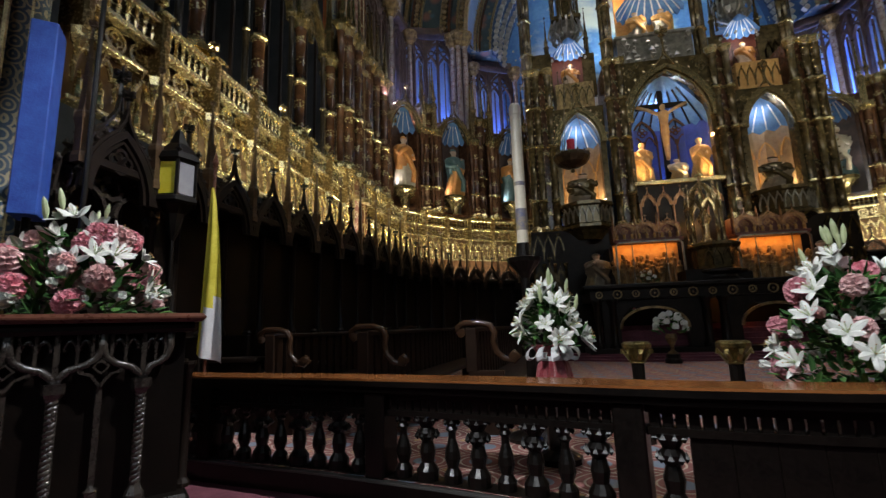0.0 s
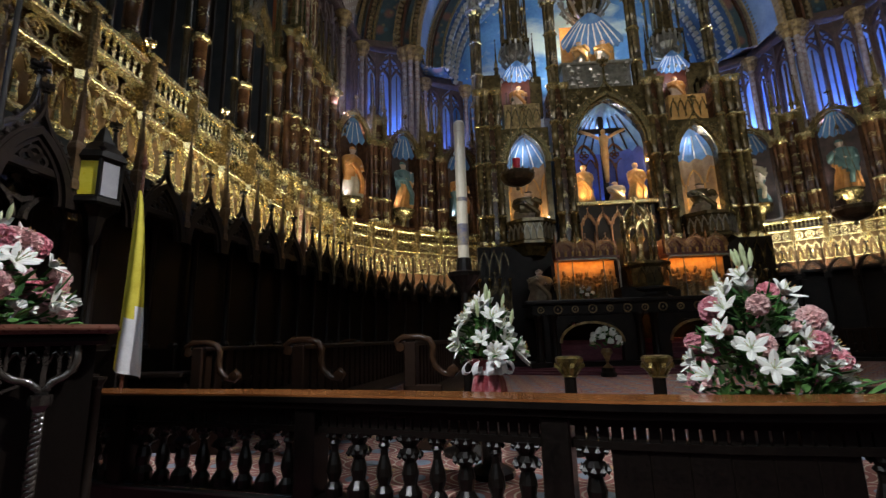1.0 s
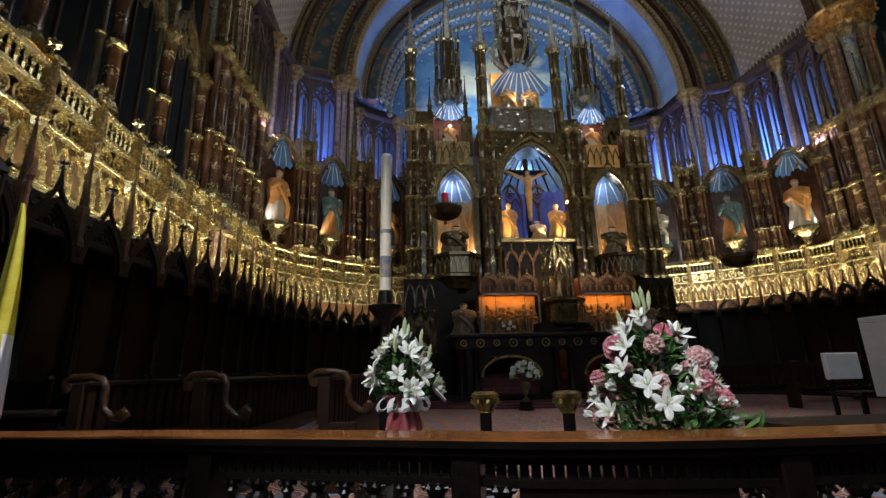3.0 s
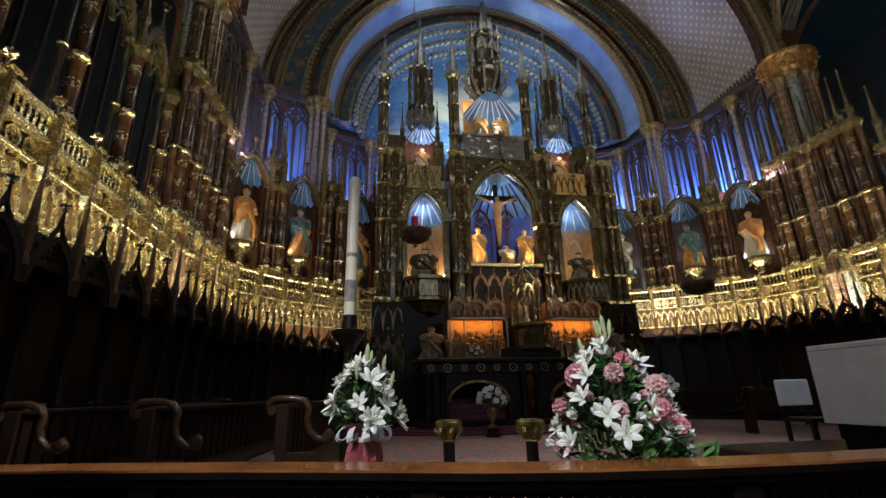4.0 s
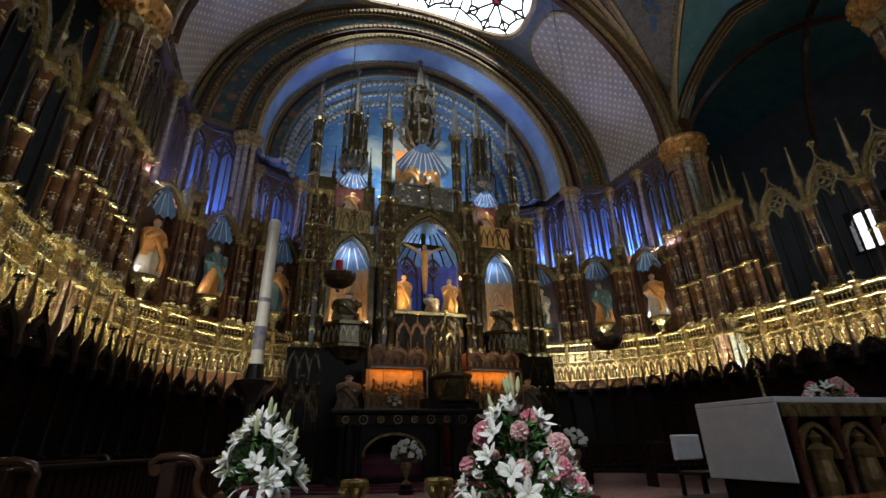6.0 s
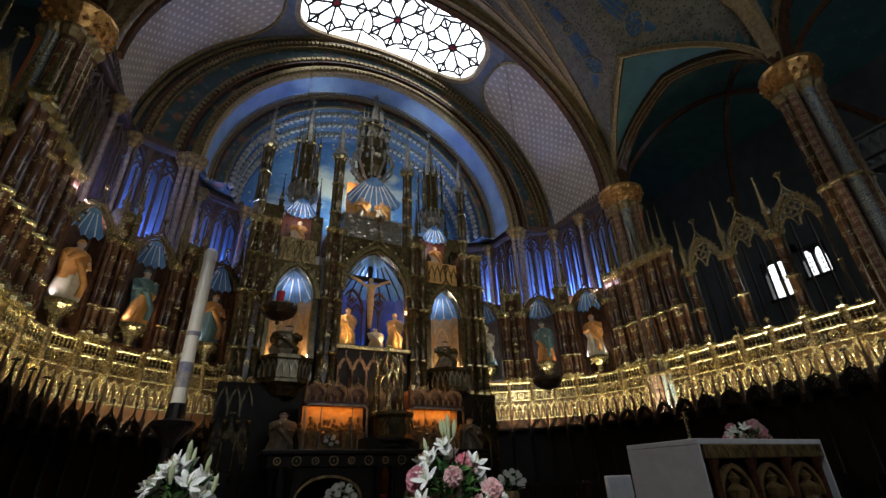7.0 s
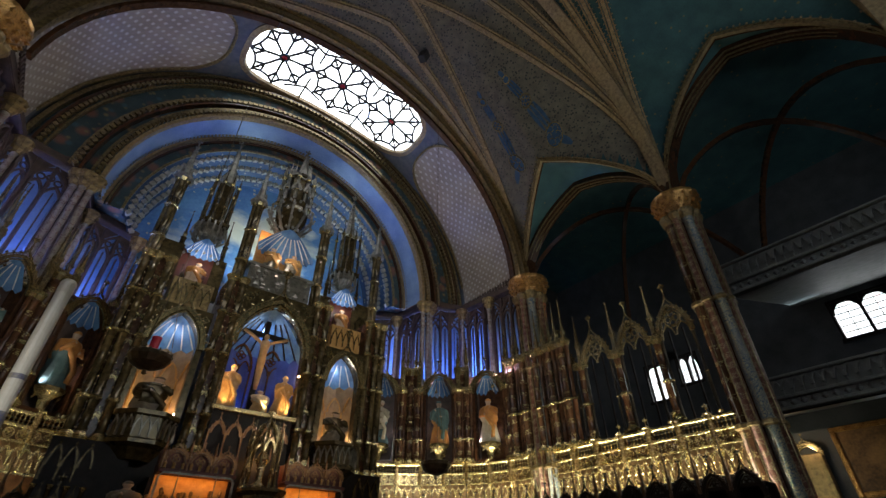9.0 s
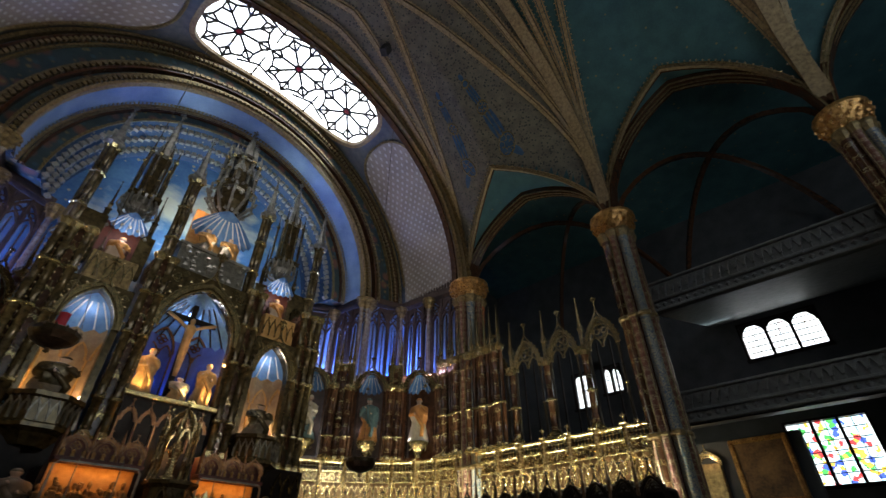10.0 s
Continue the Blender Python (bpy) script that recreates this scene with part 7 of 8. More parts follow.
def build_bench(length=4.2):
    b = thing("choir_bench", None, "dark wooden choir bench with scrolled arm ends and slatted back", "bench", "choir benches")
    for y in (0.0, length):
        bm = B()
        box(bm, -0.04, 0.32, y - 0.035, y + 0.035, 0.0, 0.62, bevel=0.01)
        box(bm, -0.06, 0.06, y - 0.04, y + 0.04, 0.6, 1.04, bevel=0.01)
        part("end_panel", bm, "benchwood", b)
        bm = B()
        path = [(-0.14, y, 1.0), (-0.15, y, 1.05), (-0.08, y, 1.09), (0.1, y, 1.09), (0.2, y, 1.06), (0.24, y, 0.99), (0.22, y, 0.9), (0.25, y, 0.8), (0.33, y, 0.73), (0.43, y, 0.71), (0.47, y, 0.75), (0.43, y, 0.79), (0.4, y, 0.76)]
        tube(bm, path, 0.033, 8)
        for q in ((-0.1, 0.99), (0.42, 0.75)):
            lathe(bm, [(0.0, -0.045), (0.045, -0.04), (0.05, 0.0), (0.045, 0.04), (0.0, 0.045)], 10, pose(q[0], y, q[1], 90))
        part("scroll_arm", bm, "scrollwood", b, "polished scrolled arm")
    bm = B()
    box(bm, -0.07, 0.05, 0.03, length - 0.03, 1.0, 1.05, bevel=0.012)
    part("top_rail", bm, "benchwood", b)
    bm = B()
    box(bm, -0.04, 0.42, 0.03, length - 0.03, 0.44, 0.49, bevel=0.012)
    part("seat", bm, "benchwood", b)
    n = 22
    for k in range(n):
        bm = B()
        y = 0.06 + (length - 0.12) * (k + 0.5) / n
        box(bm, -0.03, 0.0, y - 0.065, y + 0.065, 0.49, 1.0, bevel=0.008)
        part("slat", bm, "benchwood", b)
    return b


bp = build_bench()
bp.matrix_world = pose(-8.4, 4.7, 0, 0, 0, -6)
copy_thing(bp, pose(-7.28, 4.55, 0, 0, 0, -6))
copy_thing(bp, pose(-6.2, 4.75, 0, 0, 0, -6))
copy_thing(bp, pose(8.2, 10.6, 0, 0, 0, 90) @ pose(0, 0, 0.0))
copy_thing(bp, pose(7.4, 12.2, 0, 0, 0, 90))
# low desk front behind the rail
dk = thing("kneeling_desk", None, "low dark wooden kneeling desk with ledge", "desk")
bm = B()
box(bm, -9.2, -8.6, 4.75, 4.85, 0, 0.75, bevel=0.01)
part("front", bm, "walnut", dk)
bm = B()
box(bm, -9.25, -8.55, 4.65, 5.0, 0.75, 0.8, bevel=0.012)
part("ledge", bm, "walnut", dk)

# ---- flag, lantern, banner ----
M["yellowcloth"] = mat("yellow_flag_cloth", (0.55, 0.46, 0.03), (0.75, 0.66, 0.08), 0.7, scale=8, bump=0.1)
M["whitecloth"] = mat("white_cloth", (0.60, 0.60, 0.62), (0.74, 0.74, 0.76), 0.75, scale=6, bump=0.1)
fl = thing("flag", pose(-8.86, 4.25, 0), "furled yellow and white flag on a wooden pole", "flag")
bm = B()
lathe(bm, [(0.14, 0), (0.14, 0.06), (0.04, 0.1), (0.018, 0.2), (0.016, 2.85), (0.035, 2.9), (0.0, 3.05)], 10)
part("pole", bm, "rosewood", fl)
bm = B()
rows = []
for i in range(15):
    f = i / 14
    z = 2.62 - 1.75 * f
    w = 0.03 + 0.30 * f ** 0.8
    row = []
    for j in range(17):
        u = j / 16
        fold = 0.035 * math.sin(u * 8 + f * 2) * (0.25 + f)
        row.append(bm.verts.new((-0.10 * f + w * u - 0.02, fold - 0.02, z - 0.1 * u * f)))
    rows.append(row)
for i in range(14):
    for j in range(16):
        fc = bm.faces.new((rows[i][j], rows[i + 1][j], rows[i + 1][j + 1], rows[i][j + 1]))
        fc.material_index = 1 if i / 14 > 0.58 + 0.16 * (1 - j / 16) and j > 2 else 0
part("cloth", bm, ["yellowcloth", "whitecloth"], fl, "yellow and white cloth", smooth=True)

lt = thing("processional_lantern", pose(-9.22, 4.12, -0.06, 0, 0, 12), "dark framed lantern with yellow and white panes on a pole", "lantern")
bm = B()
lathe(bm, [(0.15, 0.06), (0.15, 0.11), (0.03, 0.18), (0.02, 0.3), (0.02, 2.1), (0.06, 2.2), (0.1, 2.38), (0.2, 2.5)], 8)
part("pole", bm, "blackwood", lt)
bm = B()
for k in range(6):
    a = math.pi / 3 * k
    box(bm, -0.015, 0.015, -0.015, 0.015, 2.5, 2.95, pose(0.2 * math.cos(a), 0.2 * math.sin(a), 0))
lathe(bm, [(0.21, 2.48), (0.23, 2.5), (0.22, 2.55), (0.2, 2.56)], 6)
lathe(bm, [(0.2, 2.92), (0.24, 2.95), (0.22, 3.02), (0.1, 3.15), (0.04, 3.3), (0.0, 3.35)], 6)
for k in range(6):
    ornaments(bm, 0.22 * math.cos(math.pi / 3 * k), 0.22 * math.sin(math.pi / 3 * k), 3.05, 0.05)
part("frame", bm, "blackwood", lt)
M["greyglass"] = mat("grey_lantern_glass", (0.26, 0.26, 0.28), (0.34, 0.34, 0.36), 0.35, scale=8, bump=0.02)
M["yellowglass"] = mat("yellow_lantern_glass", (0.75, 0.62, 0.03), (0.8, 0.7, 0.08), 0.3, scale=8, bump=0.02)
for k in range(6):
    bm = B()
    a = math.pi / 3 * (k + 0.5)
    box(bm, -0.004, 0.004, -0.09, 0.09, 2.57, 2.91, pose(0.168 * math.cos(a), 0.168 * math.sin(a), 0, 0, 0, math.degrees(a)))
    part("pane", bm, "yellowglass" if k % 2 == 0 else "greyglass", lt)

M["bluecloth"] = mat("bright_blue_cloth", (0.02, 0.06, 0.35), (0.04, 0.12, 0.5), 0.7, scale=8, bump=0.1)
lp = thing("column_speaker", pose(-9.4, 2.83, 0, 0, 0, 38), "tall bright blue box fixed beside the stencilled column", "speaker")
bm = B()
box(bm, -0.09, 0.09, -0.13, 0.13, 2.0, 3.62, bevel=0.008)
part("housing", bm, "bluecloth", lp)
bm = B()
lathe(bm, [(0.03, -0.13), (0.03, 2.0)], 8)
box(bm, -0.14, 0.14, -0.14, 0.14, -0.17, -0.12, bevel=0.008)
part("stand", bm, "blackwood", lp)
bm = B()
lathe(bm, [(0.14, -0.17), (0.14, -0.13), (0.022, -0.09), (0.022, 4.3), (0.0, 4.36)], 10, pose(-9.22, 3.12, 0))
tagged(part("dark_pole", bm, "blackwood"), "slim dark upright pole beside the column", "pole")
# tall traceried gable closing the stalls
g = thing("stall_gable", pose(-9.5, 3.62, 0, 0, 0, 90), "large dark carved gable with quatrefoil at the end of the stalls", "gable")
bm = B()
gable(bm, 0, 2.25, 0.5, 0.85, 0, 0.08, knobs=6)
quatrefoil(bm, 0, 2.62, 0.27, 0, 0.05)
for dx in (-0.25, 0.25):
    sweep(bm, pointed(dx, 2.2, 0.2, 0.26, 5), 0.04, 0.06, (0, 1, 0))
part("tracery", bm, "ebony", g)
for dx in (-0.5, 0.5):
    bm = B()
    shaft(bm, dx, 0, 0.0, 2.3, 0.05, 8)
    part("colonnette", bm, ["walnut", "walnut"], g)

# ---- people's altar on its platform ----
bm = B()
box(bm, -1.35, 3.3, 3.05, 5.5, 0, 0.43, bevel=0.01)
tagged(part("altar_platform", bm, ["walnut"]), "dark wooden platform under the cloth-covered altar", "platform")
bm = B()
box(bm, -1.36, 3.3, 3.02, 3.05, 0.3, 0.41)
tagged(part("platform_edging", bm, "polished"), "polished golden edging fixed along the platform front", "edging")
at = thing("altar_table", None, "altar table draped with a plain white cloth", "altar")
bm = B()
box(bm, -0.3, 1.85, 3.72, 4.6, 0.43, 1.46, bevel=0.01)
part("body", bm, "walnut", at)
for x0, x1, z0, z1 in ((-0.42, 1.97, 1.47, 1.53), (-0.42, -0.39, 0.7, 1.467), (1.94, 1.97, 0.7, 1.467)):
    bm = B()
    box(bm, x0, x1, 3.62, 4.67, z0, z1, bevel=0.006)
    part("cloth", bm, "whitecloth", at, "plain white altar cloth")
bm = B()
box(bm, -0.36, 1.91, 3.6, 3.72, 1.32, 1.47, bevel=0.01)
arcade(bm, -0.3, 1.85, 1.33, 1.46, 14, 3.6, 0.012)
part("cornice", bm, "dullgold", at)
for cx in (0.1, 0.78, 1.46):
    bm = B()
    sweep(bm, pointed(cx, 0.9, 0.28, 0.35, 7, 3.68), 0.05, 0.06, (0, 1, 0))
    lathe(bm, [(0.1, 0.45), (0.13, 0.7), (0.1, 0.9), (0.13, 1.0), (0.04, 1.06), (0.07, 1.12), (0.0, 1.2)], 10, pose(cx, 3.68, 0))
    part("relief", bm, "reliefgold", at, "gilded carved relief")
for x in (-0.22, 0.44, 1.12, 1.78):
    bm = B()
    shaft(bm, x, 3.66, 0.45, 1.32, 0.045, 8)
    part("column", bm, "rosewood", at)
fa = flower_arrangement(pose(1.3, 4.15, 1.53), 0.75, 0.45, 0.3, 3, 0, 12, 5, "low crimson and white flower arrangement on the altar cloth", 61, 0.9, 60)
ck = thing("altar_cross", pose(0.35, 4.3, 1.53), "small brass altar cross on a round foot", "cross")
bm = B()
lathe(bm, [(0.09, 0), (0.08, 0.03), (0.03, 0.06), (0.015, 0.1), (0.015, 0.22)], 10)
part("foot", bm, "gold", ck)
bm = B()
box(bm, -0.012, 0.012, -0.01, 0.01, 0.2, 0.4)
box(bm, -0.07, 0.07, -0.01, 0.01, 0.3, 0.325)
part("cross", bm, "gold", ck)
# chair with a white cover
ch = thing("chair", pose(1.35, 6.5, 0), "dark chair with a white cloth over its back", "chair")
for dx, dy in ((-0.24, -0.22), (0.24, -0.22), (-0.24, 0.22), (0.24, 0.22)):
    bm = B()
    box(bm, dx - 0.025, dx + 0.025, dy - 0.025, dy + 0.025, 0, 0.6 if dy < 0 else 1.15)
    part("leg", bm, "blackwood", ch)
bm = B()
box(bm, -0.27, 0.27, -0.26, 0.26, 0.58, 0.64, bevel=0.015)
part("seat", bm, "blackwood", ch)
bm = B()
box(bm, -0.29, 0.29, 0.18, 0.27, 0.8, 1.2, bevel=0.02)
part("cloth_cover", bm, "whitecloth", ch, "white cloth cover")

# ---- hanging sanctuary lamps ----
M["bronze"] = mat("dark_bronze", (0.06, 0.045, 0.025), (0.16, 0.12, 0.07), 0.35, 0.8, scale=8, bump=0.2)


def build_hanging_lamp(red, reach):
    g = thing("hanging_lamp", None, "dark bronze hanging sanctuary lamp" + (" with red glass" if red else " bowl"), "lamp", "hanging sanctuary lamps")
    bm = B()
    lathe(bm, [(0.0, -0.5), (0.06, -0.46), (0.04, -0.38), (0.22, -0.33), (0.38, -0.24), (0.47, -0.1), (0.44, 0.0), (0.4, 0.02)], 14)
    for k in range(14):
        ornaments(bm, 0.45 * math.cos(k * 0.449), 0.45 * math.sin(k * 0.449), 0.0, 0.06)
    part("bowl", bm, "bronze", g)
    for k in range(3):
        bm = B()
        a = 2 * math.pi * k / 3
        sweep(bm, [(0.42 * math.cos(a), 0.42 * math.sin(a), 0), (0.05 * math.cos(a), 0.05 * math.sin(a), 2.2)], 0.012, 0.012, (-math.sin(a), math.cos(a), 0))
        part("chain", bm, "bronze", g)
    bm = B()
    lathe(bm, [(0.03, 2.15), (0.05, 2.2), (0.01, 2.3), (0.008, reach)], 6)
    part("cable", bm, "bronze", g)
    if red:
        bm = B()
        lathe(bm, [(0.07, 0.0), (0.1, 0.06), (0.1, 0.38), (0.11, 0.42)], 12)
        part("glass", bm, "rubyglass", g, "red glass cylinder")
    return g


build_hanging_lamp(True, 16.75).matrix_world = pose(-4.2, 12.0, 5.45)
build_hanging_lamp(False, 18.05).matrix_world = pose(4.28, 12.0, 4.1)

# ---- unseen spotlights and added fill for the nave's daylight ----
lamp_spot("unseen_spot", (-9.3, -3.6, 8.8), (-4.6, 3.5, 1.1), 3100, (0.95, 0.97, 1.0), 26, 0.12)
# added in mid-air to brighten the lectern, its flowers and the flag
lamp_spot("unseen_spot", (1.0, 2.5, 13.0), (-8.4, 2.7, 1.5), 7600, (0.97, 0.97, 1.0), 20, 0.12)
lamp_spot("sanctuary_downlight", (-1.5, 6.0, 19.0), (-1.5, 6.3, 0), 2200, (1.0, 0.95, 0.9), 40, 0.2)
# unseen front spots added to bring out the reredos and the side niches
lamp_spot("unseen_spot", (8.0, -3.5, 9.0), (0.0, 18.0, 9.0), 2000, (1.0, 0.95, 0.8), 36, 0.06)
lamp_spot("unseen_spot", (-8.0, -3.5, 9.0), (0.0, 18.0, 13.5), 2300, (0.98, 0.96, 0.9), 36, 0.06)
for s in (-1, 1):
    lamp_spot("unseen_spot", (-s * 6.0, -3.5, 9.0), (s * 8.8, 14.5, 9.0), 1700, (1.0, 0.94, 0.82), 34, 0.06)
# fill lamp added to brighten the vault, in place of unseen nave windows
lamp_area("vault_fill", look((0, -15, 12), (3, 4, 22)), 12, 6, 640, (0.82, 0.92, 1.0))
# added for the right-hand parapets, standing in for unseen west windows
lamp_area("west_fill", look((-10.0, -6.0, 9.0), (11, 0.5, 8.0)), 3, 3, 260, (0.85, 0.93, 1.0))

# ---- aisles and galleries ----
M["greywood"] = mat("grey_painted_gallery_wood", (0.09, 0.095, 0.09), (0.18, 0.185, 0.175), 0.55, scale=4, bump=0.1)
for s in (-1, 1):
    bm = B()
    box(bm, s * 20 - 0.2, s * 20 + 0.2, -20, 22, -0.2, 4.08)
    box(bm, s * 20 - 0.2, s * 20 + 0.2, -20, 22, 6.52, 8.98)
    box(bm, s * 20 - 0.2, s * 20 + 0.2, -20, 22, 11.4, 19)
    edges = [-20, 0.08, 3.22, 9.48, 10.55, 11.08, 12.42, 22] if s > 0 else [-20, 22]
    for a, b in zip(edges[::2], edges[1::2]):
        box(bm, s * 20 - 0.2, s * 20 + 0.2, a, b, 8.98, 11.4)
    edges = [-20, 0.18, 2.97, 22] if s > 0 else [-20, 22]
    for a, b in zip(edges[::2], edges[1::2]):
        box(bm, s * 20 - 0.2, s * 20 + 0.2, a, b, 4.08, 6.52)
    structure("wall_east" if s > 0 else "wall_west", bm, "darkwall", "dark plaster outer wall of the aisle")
    bm = B()
    sheet_between(bm, [(s * 10.7, -20, 18.9), (s * 10.7, 23, 18.9)], [(s * 20, -20, 18.2), (s * 20, 23, 18.2)])
    structure("ceiling_aisle", bm, "tealvault", "dark teal aisle ceiling")
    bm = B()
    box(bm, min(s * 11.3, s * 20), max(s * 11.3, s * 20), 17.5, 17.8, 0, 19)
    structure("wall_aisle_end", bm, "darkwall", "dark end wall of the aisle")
bm = B()
box(bm, -20, 20, -20.3, -20, -0.2, 25)
structure("wall_south", bm, "darkwall", "dark end wall of the nave")
bm = B()
box(bm, -11, 11, -20, -10.9, 22.6, 22.9)
structure("ceiling_nave_end", bm, "tealvault", "dark teal vault at the nave's end")
bm = B()
for s in (-1, 1):
    sheet_between(bm, [(s * 7.2, 21.05, 0), (s * 7.2, 21.05, 14)], [(s * 12.2, 17.6, 0), (s * 12.2, 17.6, 14)])
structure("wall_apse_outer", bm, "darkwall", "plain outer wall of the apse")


def build_parapet(w, z0, z1):
    p = thing("gallery_parapet", None, "grey painted gallery parapet with arcaded panels and lozenge band", "parapet", "parapet panels of the side galleries")
    h = w / 2
    H = z1 - z0
    bm = B()
    box(bm, -h, h, 0.05, 0.15, z0, z1)
    part("backing", bm, "greywood", p)
    for za, zb in ((z0, z0 + 0.1), (z0 + H * 0.33, z0 + H * 0.33 + 0.09), (z1 - 0.08, z1)):
        bm = B()
        box(bm, -h, h, -0.12, 0.1, za, zb, bevel=0.02)
        part("rail", bm, "greywood", p)
    n = 6
    for k in range(n):
        x = -h + w * (k + 0.5) / n
        bm = B()
        sweep(bm, pointed(x, z0 + H * 0.58, w / n * 0.45, H * 0.3, 5, 0.0), 0.06, 0.14, (0, 1, 0))
        lathe(bm, [(0.03, z0 + H * 0.42), (0.03, z0 + H * 0.55), (0.06, z0 + H * 0.6)], 6, pose(x - w / n / 2, 0, 0))
        part("arch", bm, "greywood", p)
        bm = B()
        lathe(bm, [(0.0, -0.12), (0.1, 0), (0.0, 0.12)], 4, pose(x, 0.03, z0 + H * 0.22))
        part("lozenge", bm, "greywood", p)
    return p


for z0, z1 in ((9.0, 10.2), (5.1, 6.1)):
    proto, first = build_parapet(1.6, z0, z1), True
    for x, y, a, L in along([(11.1, 4.3), (11.1, -14.9)], 1.6):
        m = pose(x, y, 0, 0, 0, -90)
        if first:
            proto.matrix_world, first = m, False
        else:
            copy_thing(proto, m)
    bm = B()
    rise, back = (1.9, 17.5) if z0 < 6 else (2.6, 4.3)
    for dz in (-0.05, 0.15):
        sheet_between(bm, [(11.15, -15, z0 + dz), (11.15, back, z0 + dz)], [(19.8, -15, z0 + rise + dz), (19.8, back, z0 + rise + dz)])
    sheet_between(bm, [(11.15, back, z0 - 0.05), (19.8, back, z0 + rise - 0.05)], [(11.15, back, z0 + 0.15), (19.8, back, z0 + rise + 0.15)])
    structure("floor_gallery", bm, "greywood", "grey painted gallery floor and soffit")

# stained windows of the right aisle
M["daylight"] = glow("white_daylight", (0.95, 0.98, 1.0), 2.6)
bm = B()
box(bm, 21.5, 21.6, -6, 16, 2, 14)
structure("backdrop_daylight", bm, "daylight", "bright daylight outside the aisle windows")


def stained(name, c):
    m = bpy.data.materials.new(name)
    m.use_nodes = True
    nt = m.node_tree
    b = nt.nodes["Principled BSDF"]
    tc = nt.nodes.new("ShaderNodeTexCoord")
    v = nt.nodes.new("ShaderNodeTexVoronoi")
    v.inputs["Scale"].default_value = 5.5
    nt.links.new(tc.outputs["Object"], v.inputs["Vector"])
    ramp = nt.nodes.new("ShaderNodeValToRGB")
    ramp.color_ramp.interpolation = "CONSTANT"
    for i, (p, col) in enumerate(c):
        e = ramp.color_ramp.elements[i] if i < 2 else ramp.color_ramp.elements.new(p)
        e.position, e.color = p, (*col, 1)
    sep = nt.nodes.new("ShaderNodeSeparateColor")
    nt.links.new(v.outputs["Color"], sep.inputs[0])
    nt.links.new(sep.outputs[0], ramp.inputs[0])
    nt.links.new(ramp.outputs[0], b.inputs["Base Color"])
    b.inputs["Transmission Weight"].default_value = 1.0
    b.inputs["Roughness"].default_value = 0.25
    b.inputs["IOR"].default_value = 1.02
    return m


M["clearstained"] = stained("pale_stained_glass", [(0, (0.9, 0.95, 0.95)), (0.72, (0.75, 0.85, 0.95)), (0.86, (0.95, 0.85, 0.8)), (0.94, (0.8, 0.6, 0.6))])
M["colourstained"] = stained("coloured_stained_glass", [(0, (0.85, 0.95, 0.95)), (0.42, (0.65, 0.9, 0.95)), (0.58, (0.08, 0.15, 0.6)), (0.7, (0.75, 0.08, 0.08)), (0.8, (0.1, 0.5, 0.12)), (0.9, (0.85, 0.6, 0.1))])


def build_window(name, y0, y1, z0, z1, lights, glass, arched, label):
    w = thing(name, None, label, "window", kind="structure")
    bm = B()
    box(bm, 19.78, 19.98, y0 - 0.1, y0, z0 - 0.1, z1 + 0.1)
    box(bm, 19.78, 19.98, y1, y1 + 0.1, z0 - 0.1, z1 + 0.1)
    box(bm, 19.78, 19.98, y0 - 0.1, y1 + 0.1, z1, z1 + 0.1)
    part("window_frame", bm, "walnut", w)
    bm = B()
    box(bm, 19.7, 20.0, y0 - 0.15, y1 + 0.15, z0 - 0.16, z0)
    part("window_sill", bm, "walnut", w)
    d = (y1 - y0) / lights
    for k in range(lights):
        a, b = y0 + d * k + 0.06, y0 + d * (k + 1) - 0.06
        top = z1 - 0.02
        bm = B()
        if arched:
            arc = pointed((a + b) / 2, top - 0.55, (b - a) / 2, 0.5, 6)
            vs = [bm.verts.new((19.9, x, z)) for x, _, z in arc] + [bm.verts.new((19.9, b, z0)), bm.verts.new((19.9, a, z0))]
            bm.faces.new(vs)
            pane = part("pane", bm, glass, w)
            bm = B()
            arc = pointed((a + b) / 2, top - 0.55, (b - a) / 2, 0.5, 6)
            # spandrel board over the arched light
            vs = [bm.verts.new((19.86, x, z)) for x, _, z in arc] + [bm.verts.new((19.86, b + 0.06, top - 0.55)), bm.verts.new((19.86, b + 0.06, z1 + 0.05)), bm.verts.new((19.86, a - 0.06, z1 + 0.05)), bm.verts.new((19.86, a - 0.06, top - 0.55))]
            bm.faces.new(vs)
            part("spandrel", bm, "walnut", w)
        else:
            box(bm, 19.9, 19.91, a, b, z0, z1)
            pane = part("pane", bm, glass, w)
        pane.visible_shadow = False
        bm = B()
        for q in range(1, 6):
            z = z0 + (z1 - z0) * q / 6
            box(bm, 19.84, 19.87, a, b, z - 0.015, z + 0.015)
        box(bm, 19.84, 19.87, (a + b) / 2 - 0.015, (a + b) / 2 + 0.015, z0, z1 - 0.3 * arched)
        part("leading", bm, "lead", w)
        if k:
            bm = B()
            box(bm, 19.76, 19.96, y0 + d * k - 0.06, y0 + d * k + 0.06, z0, z1)
            part("mullion", bm, "walnut", w)
    return w


bm = B()
box(bm, 19.8, 20.2, 0.08, 3.22, 8.97, 9.5)
box(bm, 19.8, 20.2, 0.08, 3.22, 11.22, 11.41)
box(bm, 19.8, 20.2, 9.48, 12.42, 10.96, 11.41)
box(bm, 19.8, 20.2, 9.48, 10.55, 8.97, 9.5)
structure("wall_sill", bm, "darkwall", "dark wall below the arched window")
build_window("window_1", 0.1, 3.2, 9.5, 11.2, 3, "clearstained", True, "three-light arched stained window glowing with daylight")
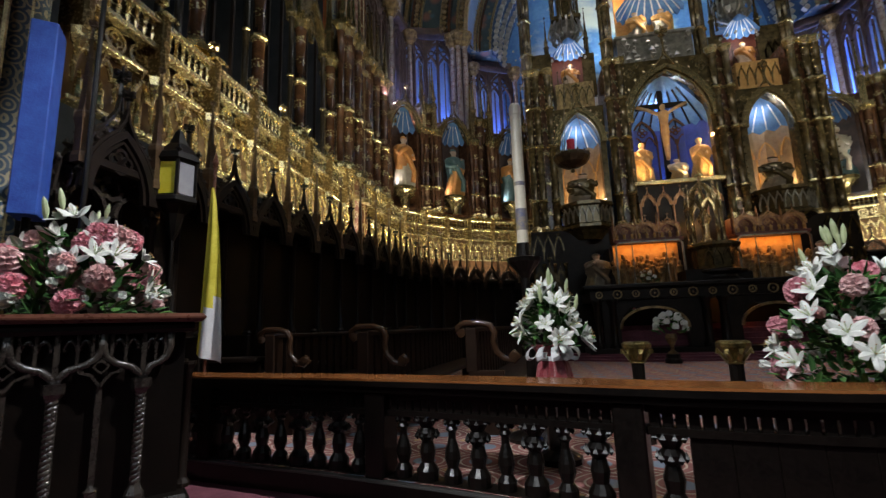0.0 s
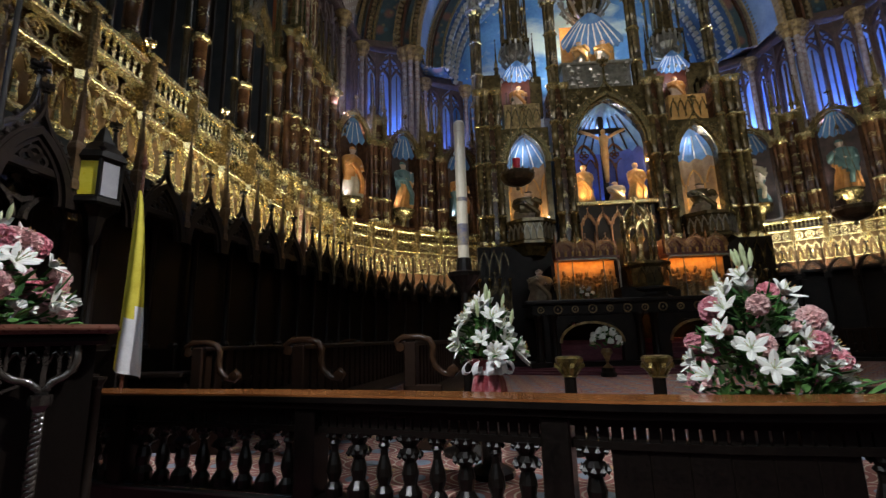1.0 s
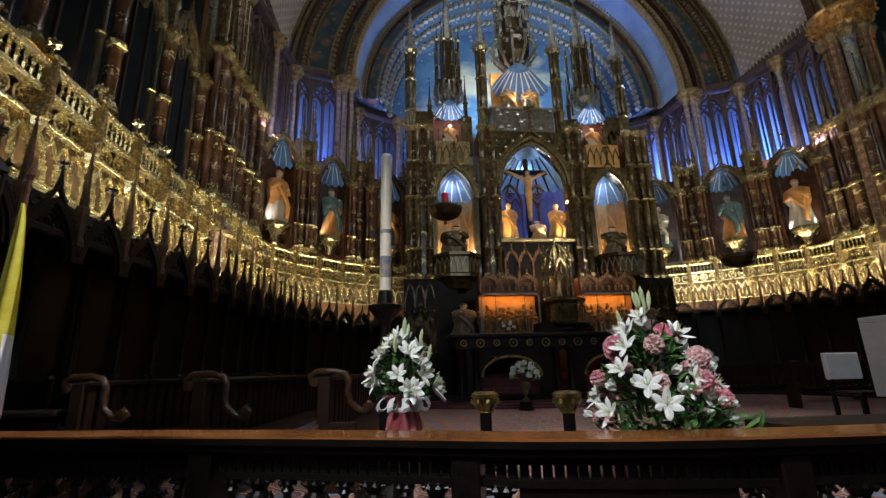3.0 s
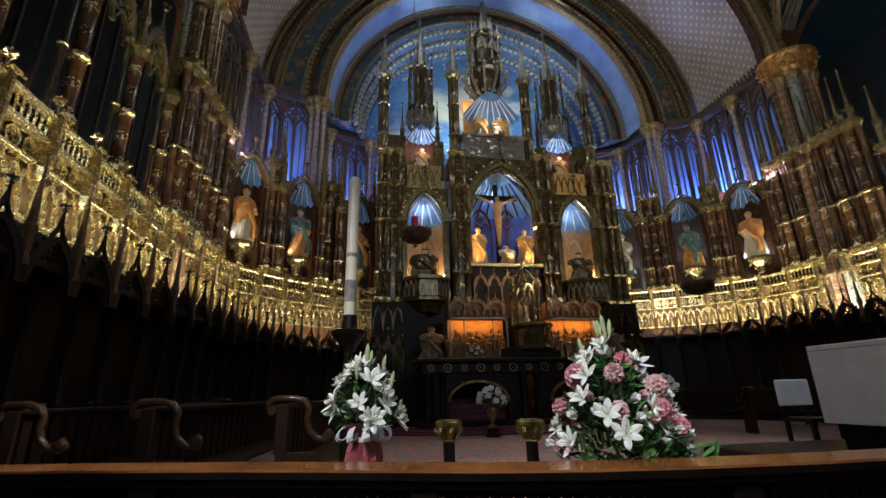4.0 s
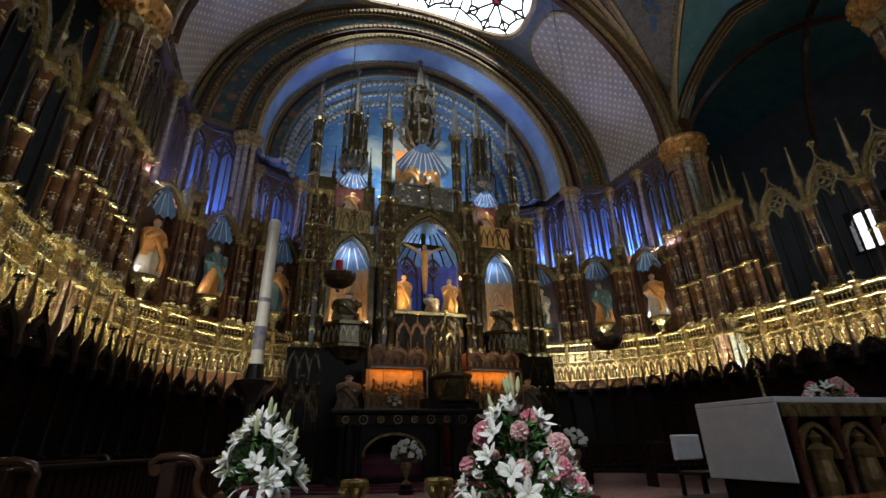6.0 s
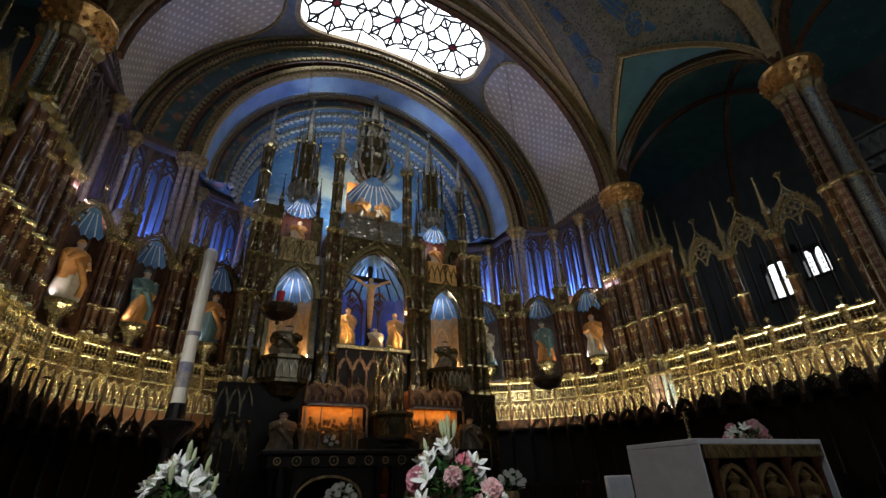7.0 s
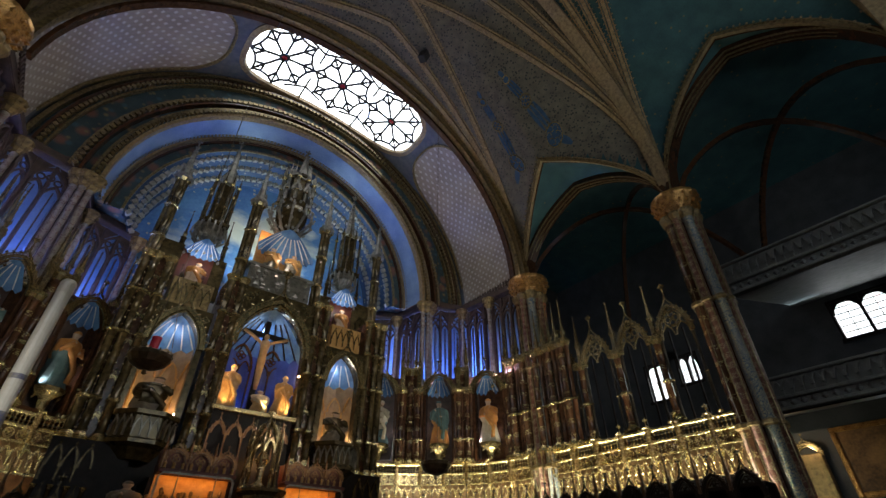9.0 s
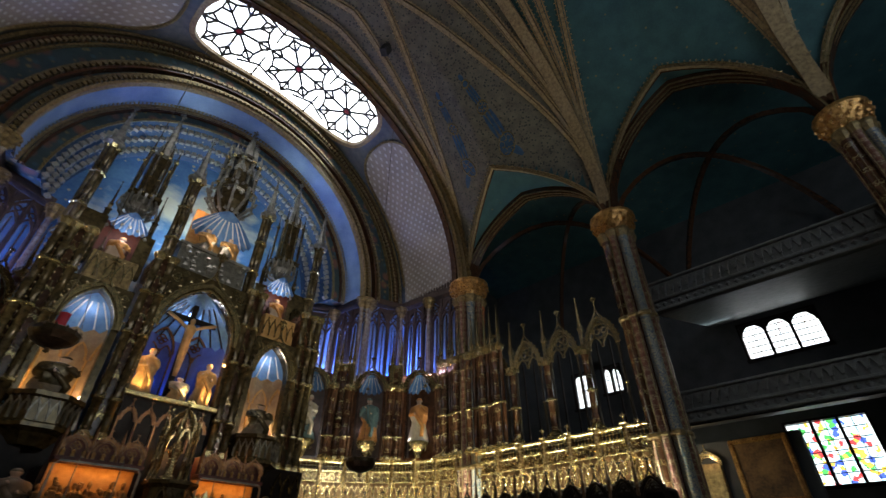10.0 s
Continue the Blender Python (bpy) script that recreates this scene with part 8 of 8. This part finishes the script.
build_window("window_2", 0.2, 2.95, 4.1, 6.5, 3, "colourstained", False, "three-light coloured stained-glass window with lit figures")
build_window("window_3", 11.1, 12.4, 9.0, 10.95, 1, "clearstained", True, "pale stained window behind the choir screen")
build_window("window_4", 9.5, 10.53, 9.5, 10.95, 2, "clearstained", True, "pair of pale stained lights behind the choir screen")

# framed painting on the aisle pier and a small lit shrine panel beside it
M["painting"] = mat("dark_oil_painting", (0.05, 0.03, 0.02), (0.30, 0.17, 0.07), 0.35, scale=1.6, bump=0.05)
pt = thing("framed_painting", None, "dark oil painting in a wide gilded frame on the aisle pier", "painting")
bm = B()
box(bm, 13.98, 14.1, 2.4, 3.9, 3.2, 4.9)
part("canvas", bm, "painting", pt)
bm = B()
for a in ((13.92, 14.1, 2.26, 2.42, 3.05, 5.05), (13.92, 14.1, 3.88, 4.04, 3.05, 5.05), (13.92, 14.1, 2.42, 3.88, 3.05, 3.21), (13.92, 14.1, 2.42, 3.88, 4.89, 5.05)):
    box(bm, *a, bevel=0.03)
part("frame", bm, "capgold", pt)
bm = B()
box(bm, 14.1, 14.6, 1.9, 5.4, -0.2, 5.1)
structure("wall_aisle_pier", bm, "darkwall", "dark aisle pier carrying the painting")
sh = thing("wall_shrine", None, "small carved gilded shrine lit by a lamp", "shrine")
bm = B()
box(bm, 13.85, 14.1, 4.45, 5.2, 3.0, 4.4, bevel=0.03)
part("case", bm, "dullgold", sh)
bm = B()
gable(bm, 0, 4.3, 0.36, 0.4, 0, 0.07)
bmesh.ops.transform(bm, matrix=pose(13.9, 4.82, 0, 0, 0, -90), verts=bm.verts)
part("gable", bm, "gold", sh)
lamp_point("shrine_lamp", (13.4, 4.8, 4.6), 12, WARM, 0.05)
# weak cool fill added inside the gallery; no fitting stands here
lamp_point("gallery_fill", (17.5, 2.4, 8.6), 6, COOL, 0.1)
# exit sign
es = thing("exit_sign", None, "small lit green and white exit sign box", "sign")
bm = B()
box(bm, 9.9, 10.0, 5.35, 5.75, 2.7, 2.95, bevel=0.01)
part("case", bm, "whiteplaster", es)
M["greenglow"] = glow("green_sign_face", (0.45, 0.9, 0.5), 1.6)
bm = B()
box(bm, 9.885, 9.897, 5.37, 5.73, 2.72, 2.93)
part("face", bm, "greenglow", es)
# loudspeaker on the vault
sp = thing("loudspeaker", None, "small dark loudspeaker hung from the vault", "loudspeaker")
bm = B()
box(bm, -0.2, 0.2, -0.18, 0.18, -0.3, 0.3, pose(2.1, 10.4, 22.1, 15, 10, 30), bevel=0.03)
part("case", bm, "lead", sp)
bm = B()
lathe(bm, [(0.02, 22.3), (0.02, 22.7)], 6, pose(2.1, 10.4, 0))
part("bracket", bm, "lead", sp)

# ribs and soft daylight of the aisle vaults
for a, b in ((12.65, 4.76), (4.76, -3.1)):
    for y0, y1 in ((a, b), (b, a)):
        bm = B()
        sweep(bm, [(10.7 + 9.1 * f, y0 + (y1 - y0) * f, CAP + 4.9 * math.sin(math.pi * f) ** 0.7) for f in [k / 16 for k in range(17)]], 0.2, 0.2, Vector((9.1, y1 - y0, 0)).cross(Vector((0, 0, 1))))
        structure("ceiling_aisle_rib", bm, "plainbrown", "moulded rib of the aisle vault")
lamp_area("aisle_daylight", look((18.8, 4.0, 11.5), (12, 5, 18)), 2, 2, 14, (0.7, 0.9, 1.0))
